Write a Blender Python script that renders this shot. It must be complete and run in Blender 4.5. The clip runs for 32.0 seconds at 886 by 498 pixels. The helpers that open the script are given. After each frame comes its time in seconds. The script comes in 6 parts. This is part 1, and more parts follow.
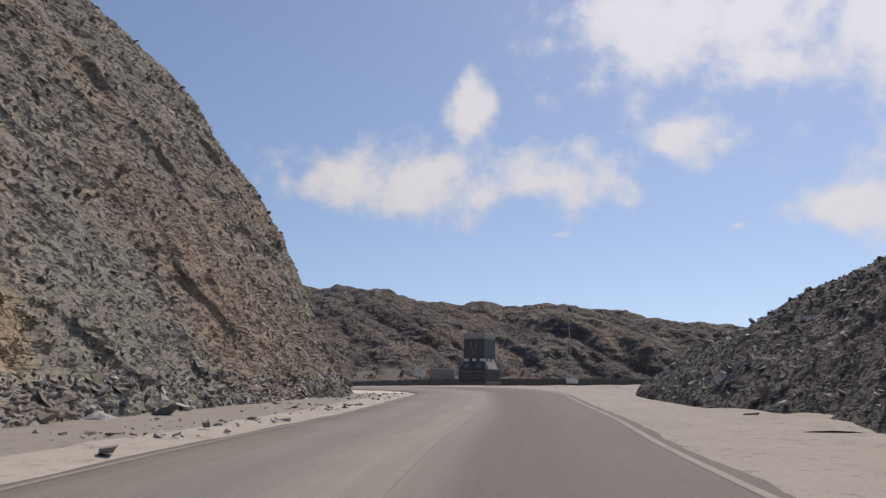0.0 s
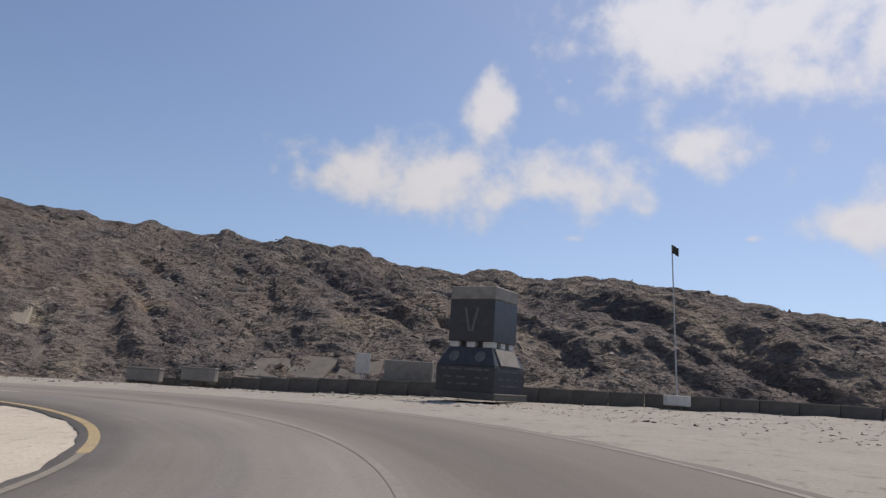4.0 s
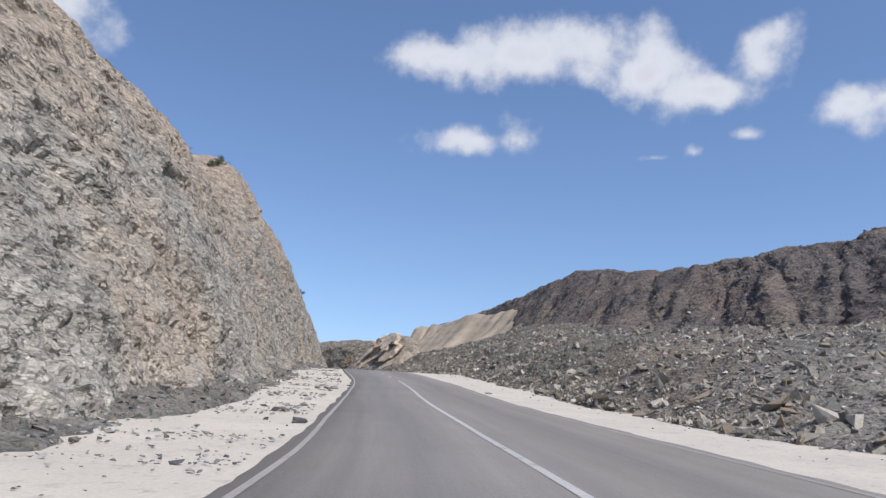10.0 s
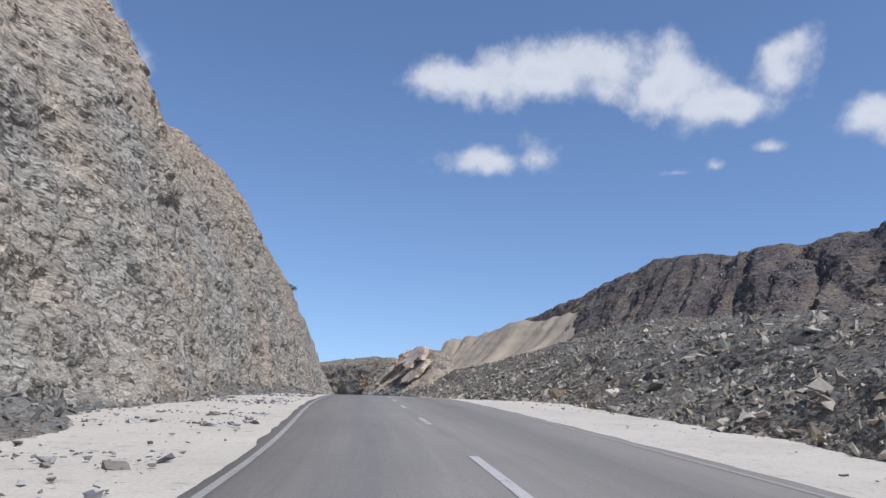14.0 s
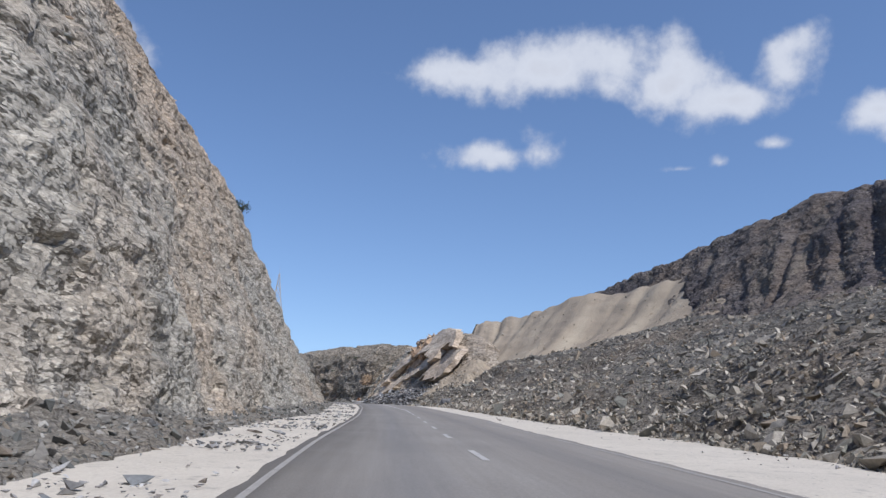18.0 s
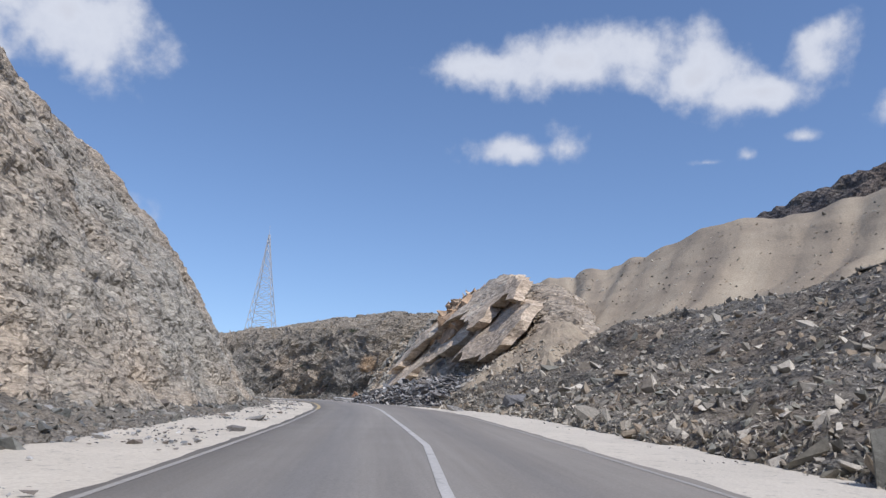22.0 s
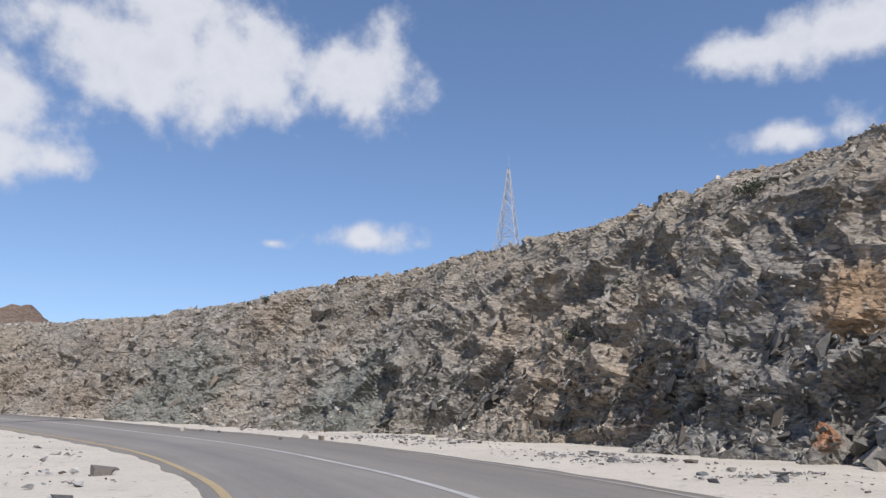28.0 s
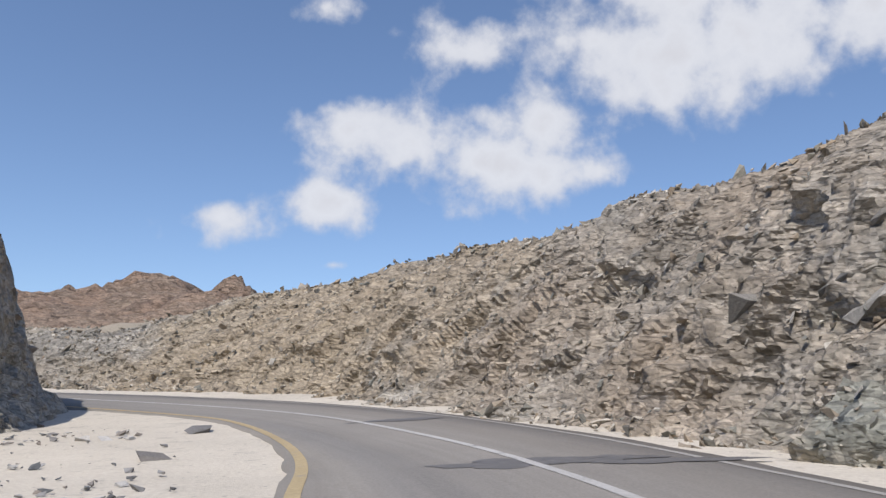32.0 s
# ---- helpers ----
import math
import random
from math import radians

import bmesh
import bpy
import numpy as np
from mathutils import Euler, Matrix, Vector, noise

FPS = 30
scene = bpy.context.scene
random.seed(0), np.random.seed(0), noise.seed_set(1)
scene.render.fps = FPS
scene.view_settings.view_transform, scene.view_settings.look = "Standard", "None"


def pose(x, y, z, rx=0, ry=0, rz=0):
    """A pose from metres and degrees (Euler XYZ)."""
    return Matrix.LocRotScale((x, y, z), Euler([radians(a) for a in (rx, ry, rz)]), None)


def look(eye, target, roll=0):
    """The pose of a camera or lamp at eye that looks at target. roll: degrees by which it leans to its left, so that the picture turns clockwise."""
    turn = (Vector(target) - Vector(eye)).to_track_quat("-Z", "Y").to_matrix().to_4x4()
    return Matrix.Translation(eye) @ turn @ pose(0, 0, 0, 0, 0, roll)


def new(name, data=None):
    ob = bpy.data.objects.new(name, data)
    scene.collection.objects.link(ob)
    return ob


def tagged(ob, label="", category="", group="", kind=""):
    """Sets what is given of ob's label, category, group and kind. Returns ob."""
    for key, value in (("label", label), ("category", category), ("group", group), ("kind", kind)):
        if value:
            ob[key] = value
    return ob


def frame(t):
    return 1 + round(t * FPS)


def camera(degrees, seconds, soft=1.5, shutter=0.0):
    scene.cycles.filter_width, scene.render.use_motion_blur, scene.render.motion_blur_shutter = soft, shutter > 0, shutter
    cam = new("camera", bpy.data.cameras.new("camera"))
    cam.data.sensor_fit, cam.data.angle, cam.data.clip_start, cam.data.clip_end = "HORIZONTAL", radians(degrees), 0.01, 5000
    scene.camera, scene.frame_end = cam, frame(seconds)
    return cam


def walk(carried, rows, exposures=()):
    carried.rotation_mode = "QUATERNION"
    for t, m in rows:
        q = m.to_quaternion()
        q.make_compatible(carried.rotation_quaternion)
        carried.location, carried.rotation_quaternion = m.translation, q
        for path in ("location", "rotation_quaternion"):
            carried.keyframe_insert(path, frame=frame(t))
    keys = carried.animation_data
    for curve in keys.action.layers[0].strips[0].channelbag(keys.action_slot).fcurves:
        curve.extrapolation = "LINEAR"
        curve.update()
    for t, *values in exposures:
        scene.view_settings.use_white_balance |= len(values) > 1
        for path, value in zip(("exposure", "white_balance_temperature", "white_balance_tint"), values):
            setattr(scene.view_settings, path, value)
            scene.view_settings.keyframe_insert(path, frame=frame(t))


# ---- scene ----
cam = camera(61.55, 32.0, 1.4)
PATH = [
    (0, (0.000, 0.000, 1.250), (-0.103, 1.964, 1.612), 0.94),
    (0.5, (-0.225, 5.134, 1.317), (-0.182, 7.101, 1.679), 1.57),
    (1, (-0.076, 10.364, 1.393), (0.061, 12.326, 1.754), 1.69),
    (1.5, (0.282, 15.570, 1.506), (0.449, 17.533, 1.848), 2.35),
    (2, (0.569, 20.952, 1.616), (0.758, 22.913, 1.960), 2.76),
    (2.5, (0.768, 26.451, 1.650), (0.956, 28.412, 1.993), 3.71),
    (4.5, (-0.661, 50.268, 2.157), (-1.059, 52.193, 2.525), 3.74),
    (5, (-2.647, 54.984, 2.195), (-3.361, 56.815, 2.566), 3.65),
    (5.5, (-5.275, 59.172, 2.256), (-6.248, 60.881, 2.618), 3.67),
    (6, (-8.330, 62.901, 2.277), (-9.635, 64.378, 2.614), 3.43),
    (6.5, (-11.777, 66.121, 2.199), (-13.343, 67.323, 2.516), 3.42),
    (7, (-15.794, 68.621, 2.098), (-17.546, 69.539, 2.398), 3.07),
    (7.5, (-20.366, 70.268, 1.978), (-22.247, 70.883, 2.264), 2.10),
    (8, (-25.242, 71.108, 1.886), (-27.196, 71.390, 2.204), 2.16),
    (8.5, (-30.167, 71.355, 1.841), (-32.138, 71.374, 2.175), 2.20),
    (9, (-35.160, 70.933, 1.781), (-37.120, 70.708, 2.111), 2.64),
    (9.5, (-40.388, 69.845, 1.742), (-42.321, 69.458, 2.079), 2.65),
    (10, (-45.611, 68.350, 1.713), (-47.519, 67.865, 2.067), 2.89),
    (10.5, (-50.664, 66.766, 1.727), (-52.553, 66.210, 2.081), 2.99),
    (11, (-55.812, 65.126, 1.779), (-57.703, 64.582, 2.141), 2.65),
    (11.5, (-60.870, 63.462, 1.822), (-62.761, 62.929, 2.193), 2.75),
    (12, (-66.225, 61.846, 1.893), (-68.118, 61.324, 2.271), 2.44),
    (12.5, (-71.636, 59.972, 2.025), (-73.530, 59.456, 2.409), 2.19),
    (13, (-77.152, 58.037, 2.172), (-79.041, 57.505, 2.562), 2.17),
    (13.5, (-82.515, 56.146, 2.331), (-84.403, 55.620, 2.730), 1.98),
    (14, (-87.972, 54.450, 2.501), (-89.854, 53.908, 2.907), 1.91),
    (14.5, (-93.543, 52.705, 2.688), (-95.417, 52.143, 3.101), 1.94),
    (16.5, (-118.947, 41.115, 3.807), (-120.829, 40.567, 4.206), 1.40),
    (17, (-125.041, 38.848, 3.914), (-126.924, 38.300, 4.306), 1.60),
    (17.5, (-131.058, 36.537, 4.020), (-132.940, 35.987, 4.412), 2.22),
    (18, (-137.024, 34.349, 4.098), (-138.906, 33.800, 4.490), 2.28),
    (18.5, (-142.975, 32.346, 4.152), (-144.855, 31.792, 4.547), 2.32),
    (19, (-149.003, 30.440, 4.185), (-150.889, 29.880, 4.545), 2.59),
    (19.5, (-155.098, 28.628, 4.169), (-156.983, 28.062, 4.523), 2.66),
    (20, (-161.166, 26.659, 4.128), (-163.050, 26.089, 4.484), 2.59),
    (20.5, (-167.347, 24.549, 4.072), (-169.229, 23.972, 4.425), 2.44),
    (21, (-173.819, 22.396, 4.027), (-175.696, 21.808, 4.387), 2.48),
    (21.5, (-180.374, 20.149, 4.019), (-182.247, 19.552, 4.389), 2.70),
    (22, (-186.997, 17.647, 4.036), (-188.864, 17.035, 4.412), 2.56),
    (22.5, (-193.087, 15.117, 4.017), (-194.945, 14.486, 4.402), 2.45),
    (23, (-199.050, 12.441, 4.047), (-200.894, 11.770, 4.433), 2.82),
    (23.5, (-204.531, 9.630, 4.052), (-206.374, 8.956, 4.437), 3.01),
    (24, (-210.056, 6.852, 4.097), (-211.871, 6.104, 4.481), 2.31),
    (24.5, (-216.011, 4.227, 4.142), (-217.819, 3.453, 4.506), 2.27),
    (25, (-222.051, 1.623, 4.161), (-223.829, 0.785, 4.527), 2.41),
    (25.5, (-227.526, -0.870, 4.176), (-229.266, -1.786, 4.540), 2.06),
    (27.5, (-245.453, -12.667, 3.989), (-247.102, -13.731, 4.376), 1.50),
    (28, (-248.886, -15.529, 3.992), (-250.419, -16.754, 4.375), 1.73),
    (28.5, (-251.841, -18.623, 3.900), (-253.255, -19.985, 4.279), 2.08),
    (29, (-254.556, -22.010, 3.795), (-255.854, -23.486, 4.161), 2.07),
    (29.5, (-256.846, -25.695, 3.669), (-257.926, -27.342, 4.017), 2.28),
    (30, (-258.827, -29.689, 3.546), (-259.801, -31.402, 3.886), 2.01),
    (30.5, (-260.644, -33.819, 3.456), (-261.386, -35.646, 3.789), 1.59),
    (31, (-262.153, -38.521, 3.356), (-262.840, -40.371, 3.685), 0.92),
    (31.5, (-263.359, -43.333, 3.249), (-263.819, -45.253, 3.570), 1.15),
    (32, (-264.342, -48.257, 3.148), (-264.719, -50.196, 3.466), 0.89),
]
walk(cam, [(t, look(eye, target, roll)) for t, eye, target, roll in PATH],
     [(0, -0.12, 7350, 16), (2.0, -0.18, 7350, 16), (4.5, -0.12, 7300, 15), (6.0, 0.10, 7000, 15), (7.0, 0.22, 6800, 14), (8.5, 0.22, 6550, 14), (13, 0.08, 6100, 13), (25, 0.12, 6300, 14), (32, 0.18, 6550, 13)])

# ---------------------------------------------------------------- world and sun
SUN_AZ, SUN_EL = 30.0, 54.0      # degrees from +y towards +x, and above the horizon
SKY_GAIN = 0.135

CLOUD_BANK_A = [(-10.9, 15.6, 5.4, 2.4), (-4.4, 16.1, 6.4, 3.2), (2.8, 15.9, 6.4, 3.1), (-0.6, 19.6, 2.2, 2.6), (5.3, 23.3, 1.3, 0.6), (16.1, 18.6, 2.9, 1.9), (19.0, 11.7, 1.3, 0.5), (6.0, 11.6, 1.7, 0.5), (13.5, 26.5, 7.4, 4.6), (21.4, 25.2, 8.6, 5.6), (30.3, 24.4, 8.0, 5.0), (33.5, 12.6, 6.0, 4.2), (25.9, 12.6, 3.4, 1.5)]
CLOUD_BANK_B = [(-38.2, 28.1, 2.9, 0.9), (-39.0, 25.4, 1.9, 0.8), (-64.7, 19.5, 8.2, 1.8), (-61.4, 21.5, 2.4, 1.6), (-56.7, 19.8, 2.7, 1.1), (-65.9, 25.2, 1.3, 0.7), (-72.5, 20.2, 2.5, 0.9)]
CLOUD_BANK_C = [(-105.5, 24.7, 5.1, 1.4), (-99.5, 25.0, 5.0, 2.0), (-92.7, 25.6, 4.9, 2.3), (-88.4, 23.3, 3.7, 2.2), (-84.4, 22.0, 4.2, 1.3), (-80.7, 23.3, 2.1, 1.9), (-80.2, 25.3, 1.7, 1.3), (-102.1, 18.6, 3.2, 1.1), (-99.0, 18.8, 2.4, 1.8), (-88.1, 17.3, 2.5, 0.5), (-85.2, 17.6, 1.1, 0.8), (-81.5, 18.6, 1.7, 0.7), (-74.5, 20.1, 1.7, 1.1)]
CLOUD_BANK_D = [(-130.7, 11.3, 1.4, 0.9), (-157.6, 24.2, 5.6, 2.8), (-152.5, 22.6, 5.9, 3.1), (-145.5, 23.8, 6.1, 4.1), (-137.6, 24.3, 5.4, 3.4), (-148.8, 26.8, 7.1, 2.4), (-134.4, 11.6, 3.7, 1.1), (-141.9, 10.8, 1.4, 0.5)]
CLOUD_BANK_E = [(-176.5, 18.0, 4.1, 1.9), (-171.1, 16.9, 6.5, 3.2), (-165.7, 15.7, 6.5, 3.2), (-161.2, 18.6, 3.2, 3.8), (-177.2, 12.4, 3.7, 1.8), (-156.9, 14.9, 2.1, 1.5), (173.8, 10.8, 4.0, 1.7), (-167.6, 24.1, 3.6, 2.0), (-178.7, 26.7, 2.0, 1.2), (-177.4, 7.7, 1.5, 0.6)]
CLOUD_BANK_F = [(55.0, 30.0, 9.0, 4.0), (80.0, 22.0, 10.0, 4.0), (115.0, 28.0, 9.0, 4.0), (140.0, 18.0, 8.0, 3.0)]


def build_world():
    w = bpy.data.worlds.new("sky")
    scene.world = w
    w.use_nodes = True
    nt = w.node_tree
    nt.nodes.clear()
    L = nt.links.new

    def node(kind, **kw):
        n = nt.nodes.new(kind)
        for k, v in kw.items():
            n.inputs[k].default_value = v
        return n

    def math_node(op, a, b=None, c=None):
        n = nt.nodes.new("ShaderNodeMath")
        n.operation = op
        for i, v in enumerate((a, b, c)):
            if v is None:
                continue
            if isinstance(v, (int, float)):
                n.inputs[i].default_value = v
            else:
                L(v, n.inputs[i])
        return n.outputs[0]

    out = nt.nodes.new("ShaderNodeOutputWorld")
    sky = nt.nodes.new("ShaderNodeTexSky")
    sky.sky_type = "NISHITA"
    sky.sun_disc = False
    sky.sun_elevation, sky.sun_rotation = radians(SUN_EL), radians(SUN_AZ)
    sky.altitude, sky.air_density, sky.dust_density, sky.ozone_density = 600, 1.0, 0.8, 4.0
    coord = nt.nodes.new("ShaderNodeTexCoord").outputs["Generated"]
    # a dry, clear horizon: the low sky is nearly as blue as the high one
    lift = nt.nodes.new("ShaderNodeVectorMath")
    lift.operation = "MULTIPLY_ADD"
    lift.inputs[1].default_value, lift.inputs[2].default_value = (1, 1, 0.92), (0, 0, 0.08)
    L(coord, lift.inputs[0])
    L(lift.outputs[0], sky.inputs["Vector"])
    # a warped direction gives the clouds their ragged rims
    wob = node("ShaderNodeTexNoise", Scale=7.0, Detail=6.0, Roughness=0.56)
    L(coord, wob.inputs["Vector"])
    soft = node("ShaderNodeTexNoise", Scale=22.0, Detail=7.0, Roughness=0.55)
    L(coord, soft.inputs["Vector"])
    total = None
    for az, el, ra, re in CLOUD_BANK_A + CLOUD_BANK_B + CLOUD_BANK_C + CLOUD_BANK_D + CLOUD_BANK_E + CLOUD_BANK_F:
        m = nt.nodes.new("ShaderNodeMapping")
        m.vector_type = "TEXTURE"
        a, e = radians(az), radians(el)
        m.inputs["Location"].default_value = (math.sin(a) * math.cos(e), math.cos(a) * math.cos(e), math.sin(e))
        m.inputs["Rotation"].default_value = (e, 0, -a)
        m.inputs["Scale"].default_value = (radians(ra) * 1.6, 0.5, radians(re) * 1.6)
        L(coord, m.inputs["Vector"])
        ln = nt.nodes.new("ShaderNodeVectorMath")
        ln.operation = "LENGTH"
        L(m.outputs[0], ln.inputs[0])
        blob = math_node("SUBTRACT", 1.0 if re > 1.0 else 0.6, ln.outputs["Value"])
        total = blob if total is None else math_node("SMOOTH_MAX", total, blob, 0.35)
    ragged = math_node("ADD", math_node("MULTIPLY", math_node("SUBTRACT", wob.outputs["Fac"], 0.5), 1.9),
                       math_node("MULTIPLY", math_node("SUBTRACT", soft.outputs["Fac"], 0.5), 1.15))
    dens = math_node("SUBTRACT", math_node("ADD", math_node("MAXIMUM", total, -1.0), ragged), 0.18)
    alpha = nt.nodes.new("ShaderNodeMapRange")
    alpha.interpolation_type = "SMOOTHSTEP"
    alpha.inputs["From Min"].default_value, alpha.inputs["From Max"].default_value = 0.0, 0.62
    alpha.inputs["To Max"].default_value = 0.9
    L(dens, alpha.inputs["Value"])
    body = nt.nodes.new("ShaderNodeMapRange")
    body.inputs["From Min"].default_value, body.inputs["From Max"].default_value = 0.1, 1.3
    L(dens, body.inputs["Value"])
    tone = nt.nodes.new("ShaderNodeValToRGB")
    tone.color_ramp.elements[0].color = (0.74, 0.78, 0.86, 1)
    tone.color_ramp.elements[1].color = (0.92, 0.955, 1.0, 1)
    tone.color_ramp.elements[1].position = 0.55
    e = tone.color_ramp.elements.new(1.0)
    e.color = (0.82, 0.83, 0.86, 1)
    L(body.outputs[0], tone.inputs[0])
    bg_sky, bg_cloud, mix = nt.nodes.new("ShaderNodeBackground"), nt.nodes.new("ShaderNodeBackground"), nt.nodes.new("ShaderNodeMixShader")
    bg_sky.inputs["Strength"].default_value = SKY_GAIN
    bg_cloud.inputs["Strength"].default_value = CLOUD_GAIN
    L(sky.outputs[0], bg_sky.inputs["Color"])
    # sun glow put into the cloud colour: brighter and bluer towards the sun
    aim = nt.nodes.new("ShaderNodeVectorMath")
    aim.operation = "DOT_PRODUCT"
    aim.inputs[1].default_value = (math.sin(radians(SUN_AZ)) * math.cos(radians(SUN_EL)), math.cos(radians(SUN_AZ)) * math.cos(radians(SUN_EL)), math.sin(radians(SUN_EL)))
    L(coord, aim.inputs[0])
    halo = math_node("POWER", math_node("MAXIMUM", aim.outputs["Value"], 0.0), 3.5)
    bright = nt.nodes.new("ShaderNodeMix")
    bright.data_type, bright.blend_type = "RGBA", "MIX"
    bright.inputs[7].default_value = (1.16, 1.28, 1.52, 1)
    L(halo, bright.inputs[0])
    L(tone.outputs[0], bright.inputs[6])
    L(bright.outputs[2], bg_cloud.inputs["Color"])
    L(alpha.outputs[0], mix.inputs[0])
    L(bg_sky.outputs[0], mix.inputs[1])
    L(bg_cloud.outputs[0], mix.inputs[2])
    L(mix.outputs[0], out.inputs["Surface"])


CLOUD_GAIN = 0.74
build_world()
sun = new("sun", bpy.data.lights.new("sun", "SUN"))
sun.data.energy, sun.data.angle, sun.data.color = 3.6, radians(0.6), (1.0, 0.955, 0.89)
sun.matrix_world = look((math.sin(radians(SUN_AZ)) * 300, math.cos(radians(SUN_AZ)) * 300, math.tan(radians(SUN_EL)) * 300), (0, 0, 0))


# ---------------------------------------------------------------- noise on arrays
def hash01(ix, iy, iz, seed):
    h = (ix.astype(np.int64) * 374761393 + iy.astype(np.int64) * 668265263 + iz.astype(np.int64) * 2147483647 + seed * 974634541) & 0xFFFFFFFF
    h = ((h ^ (h >> 13)) * 1274126177) & 0xFFFFFFFF
    h = ((h ^ (h >> 16)) * 2246822519) & 0xFFFFFFFF
    return ((h ^ (h >> 15)) & 0xFFFFFF) / float(0x1000000)


def vnoise(p, seed=0):
    """Smooth value noise, -1 to 1, at an array of points."""
    i = np.floor(p).astype(np.int64)
    f = p - i
    f = f * f * (3 - 2 * f)
    total = 0
    for a in (0, 1):
        for b in (0, 1):
            for c in (0, 1):
                wgt = (f[..., 0] if a else 1 - f[..., 0]) * (f[..., 1] if b else 1 - f[..., 1]) * (f[..., 2] if c else 1 - f[..., 2])
                total = total + wgt * hash01(i[..., 0] + a, i[..., 1] + b, i[..., 2] + c, seed)
    return total * 2 - 1


def fbm(p, octaves=4, seed=0, gain=0.5):
    out, amp = 0, 1.0
    for k in range(octaves):
        out = out + amp * vnoise(p * 2.03 ** k + 17.3 * k, seed + k)
        amp *= gain
    return out


def blocks(p, seed=0, tilt=0.6):
    """Broken-rock relief: each cell of a jittered lattice is a facet with its own level and tilt; also the gap to the next cell."""
    i = np.floor(p).astype(np.int64)
    best = np.full(p.shape[:-1], 9.0)
    second = best.copy()
    level = np.zeros(p.shape[:-1])
    for a in (-1, 0, 1):
        for b in (-1, 0, 1):
            for c in (-1, 0, 1):
                j = i + np.array((a, b, c))
                rx, ry, rz = (hash01(j[..., 0], j[..., 1], j[..., 2], seed + k) for k in (1, 2, 3))
                d = p - (j + np.stack((rx, ry, rz), -1))
                dist = np.sqrt((d * d).sum(-1))
                near = dist < best
                second = np.where(near, best, np.minimum(second, dist))
                best = np.where(near, dist, best)
                lv = (rx - 0.5) * 1.4 + tilt * (d[..., 0] * (ry - 0.5) + d[..., 1] * (rz - 0.5) + d[..., 2] * (rx + ry - 1.0)) * 2
                level = np.where(near, lv, level)
    return level, second - best


# ---------------------------------------------------------------- mesh helpers
def mesh_from(name, verts, faces, material, smooth=False, uv=None):
    """A mesh from arrays of vertices and of equal-length faces."""
    verts, faces = np.asarray(verts, np.float32).reshape(-1, 3), np.asarray(faces, np.int32)
    me = bpy.data.meshes.new(name)
    k = faces.shape[1]
    me.vertices.add(len(verts))
    me.vertices.foreach_set("co", verts.ravel())
    me.loops.add(faces.size)
    me.loops.foreach_set("vertex_index", faces.ravel())
    me.polygons.add(len(faces))
    me.polygons.foreach_set("loop_start", np.arange(0, faces.size, k, dtype=np.int32))
    me.polygons.foreach_set("use_smooth", np.full(len(faces), smooth, bool))
    if uv is not None:
        layer = me.uv_layers.new(name="UVMap")
        layer.data.foreach_set("uv", np.asarray(uv, np.float32)[faces.ravel()].ravel())
    me.update(calc_edges=True)
    me.validate()
    if material:
        me.materials.append(material)
    return me


def grid_faces(nu, nv, flip=False):
    a = (np.arange(nu - 1)[:, None] * nv + np.arange(nv - 1)[None, :]).ravel()
    q = np.stack((a, a + nv, a + nv + 1, a + 1), -1)
    return q[:, ::-1] if flip else q


def resample(points, n, smooth=True):
    """n points at even steps of length along a polyline (axis 0), rounded by a Catmull-Rom curve."""
    p = np.asarray(points, float)
    if smooth and len(p) > 2:
        ext = np.concatenate((2 * p[:1] - p[1:2], p, 2 * p[-1:] - p[-2:-1]))
        fine = []
        for k in range(len(p) - 1):
            a, b, c, d = ext[k:k + 4]
            for t in np.linspace(0, 1, 12, endpoint=False):
                fine.append(0.5 * ((2 * b) + (c - a) * t + (2 * a - 5 * b + 4 * c - d) * t * t + (3 * b - a - 3 * c + d) * t ** 3))
        fine.append(p[-1])
        p = np.array(fine)
    flat = p.reshape(len(p), -1, p.shape[-1])
    step = np.linalg.norm(np.diff(flat, axis=0), axis=2).mean(1)
    s = np.concatenate(([0], np.cumsum(step)))
    want = np.linspace(0, s[-1], n)
    k = np.clip(np.searchsorted(s, want, side="right") - 1, 0, len(s) - 2)
    f = ((want - s[k]) / np.maximum(s[k + 1] - s[k], 1e-9)).reshape((-1,) + (1,) * (p.ndim - 1))
    return p[k] * (1 - f) + p[k + 1] * f


def surface(sections, du, dv, round_profile=True):
    """A grid of points through cross-sections (each a list of points from the toe up)."""
    n = max(len(s) for s in sections)
    length = np.mean([np.linalg.norm(np.diff(np.array(s, float), axis=0), axis=1).sum() for s in sections])
    nv = max(4, int(length / dv))
    prof = np.array([resample(s, nv, round_profile) for s in sections])
    run = np.linalg.norm(np.diff(prof.mean(1), axis=0), axis=1).sum()
    return resample(prof, max(4, int(run / du)))


def normals(g):
    n = np.cross(np.gradient(g, axis=0), np.gradient(g, axis=1))
    n /= np.maximum(np.linalg.norm(n, axis=-1, keepdims=True), 1e-9)
    return n


def skin(name, g, material, flip=False, smooth=False):
    """A sheet over a grid of points; its UV are metres along and up."""
    du = np.concatenate(([0], np.cumsum(np.linalg.norm(np.diff(g[:, g.shape[1] // 3], axis=0), axis=-1))))
    dv = np.concatenate(([0], np.cumsum(np.linalg.norm(np.diff(g[g.shape[0] // 2], axis=0), axis=-1))))
    uv = np.stack(np.meshgrid(du, dv, indexing="ij"), -1).reshape(-1, 2)
    return new(name, mesh_from(name, g, grid_faces(g.shape[0], g.shape[1], flip), material, smooth, uv))


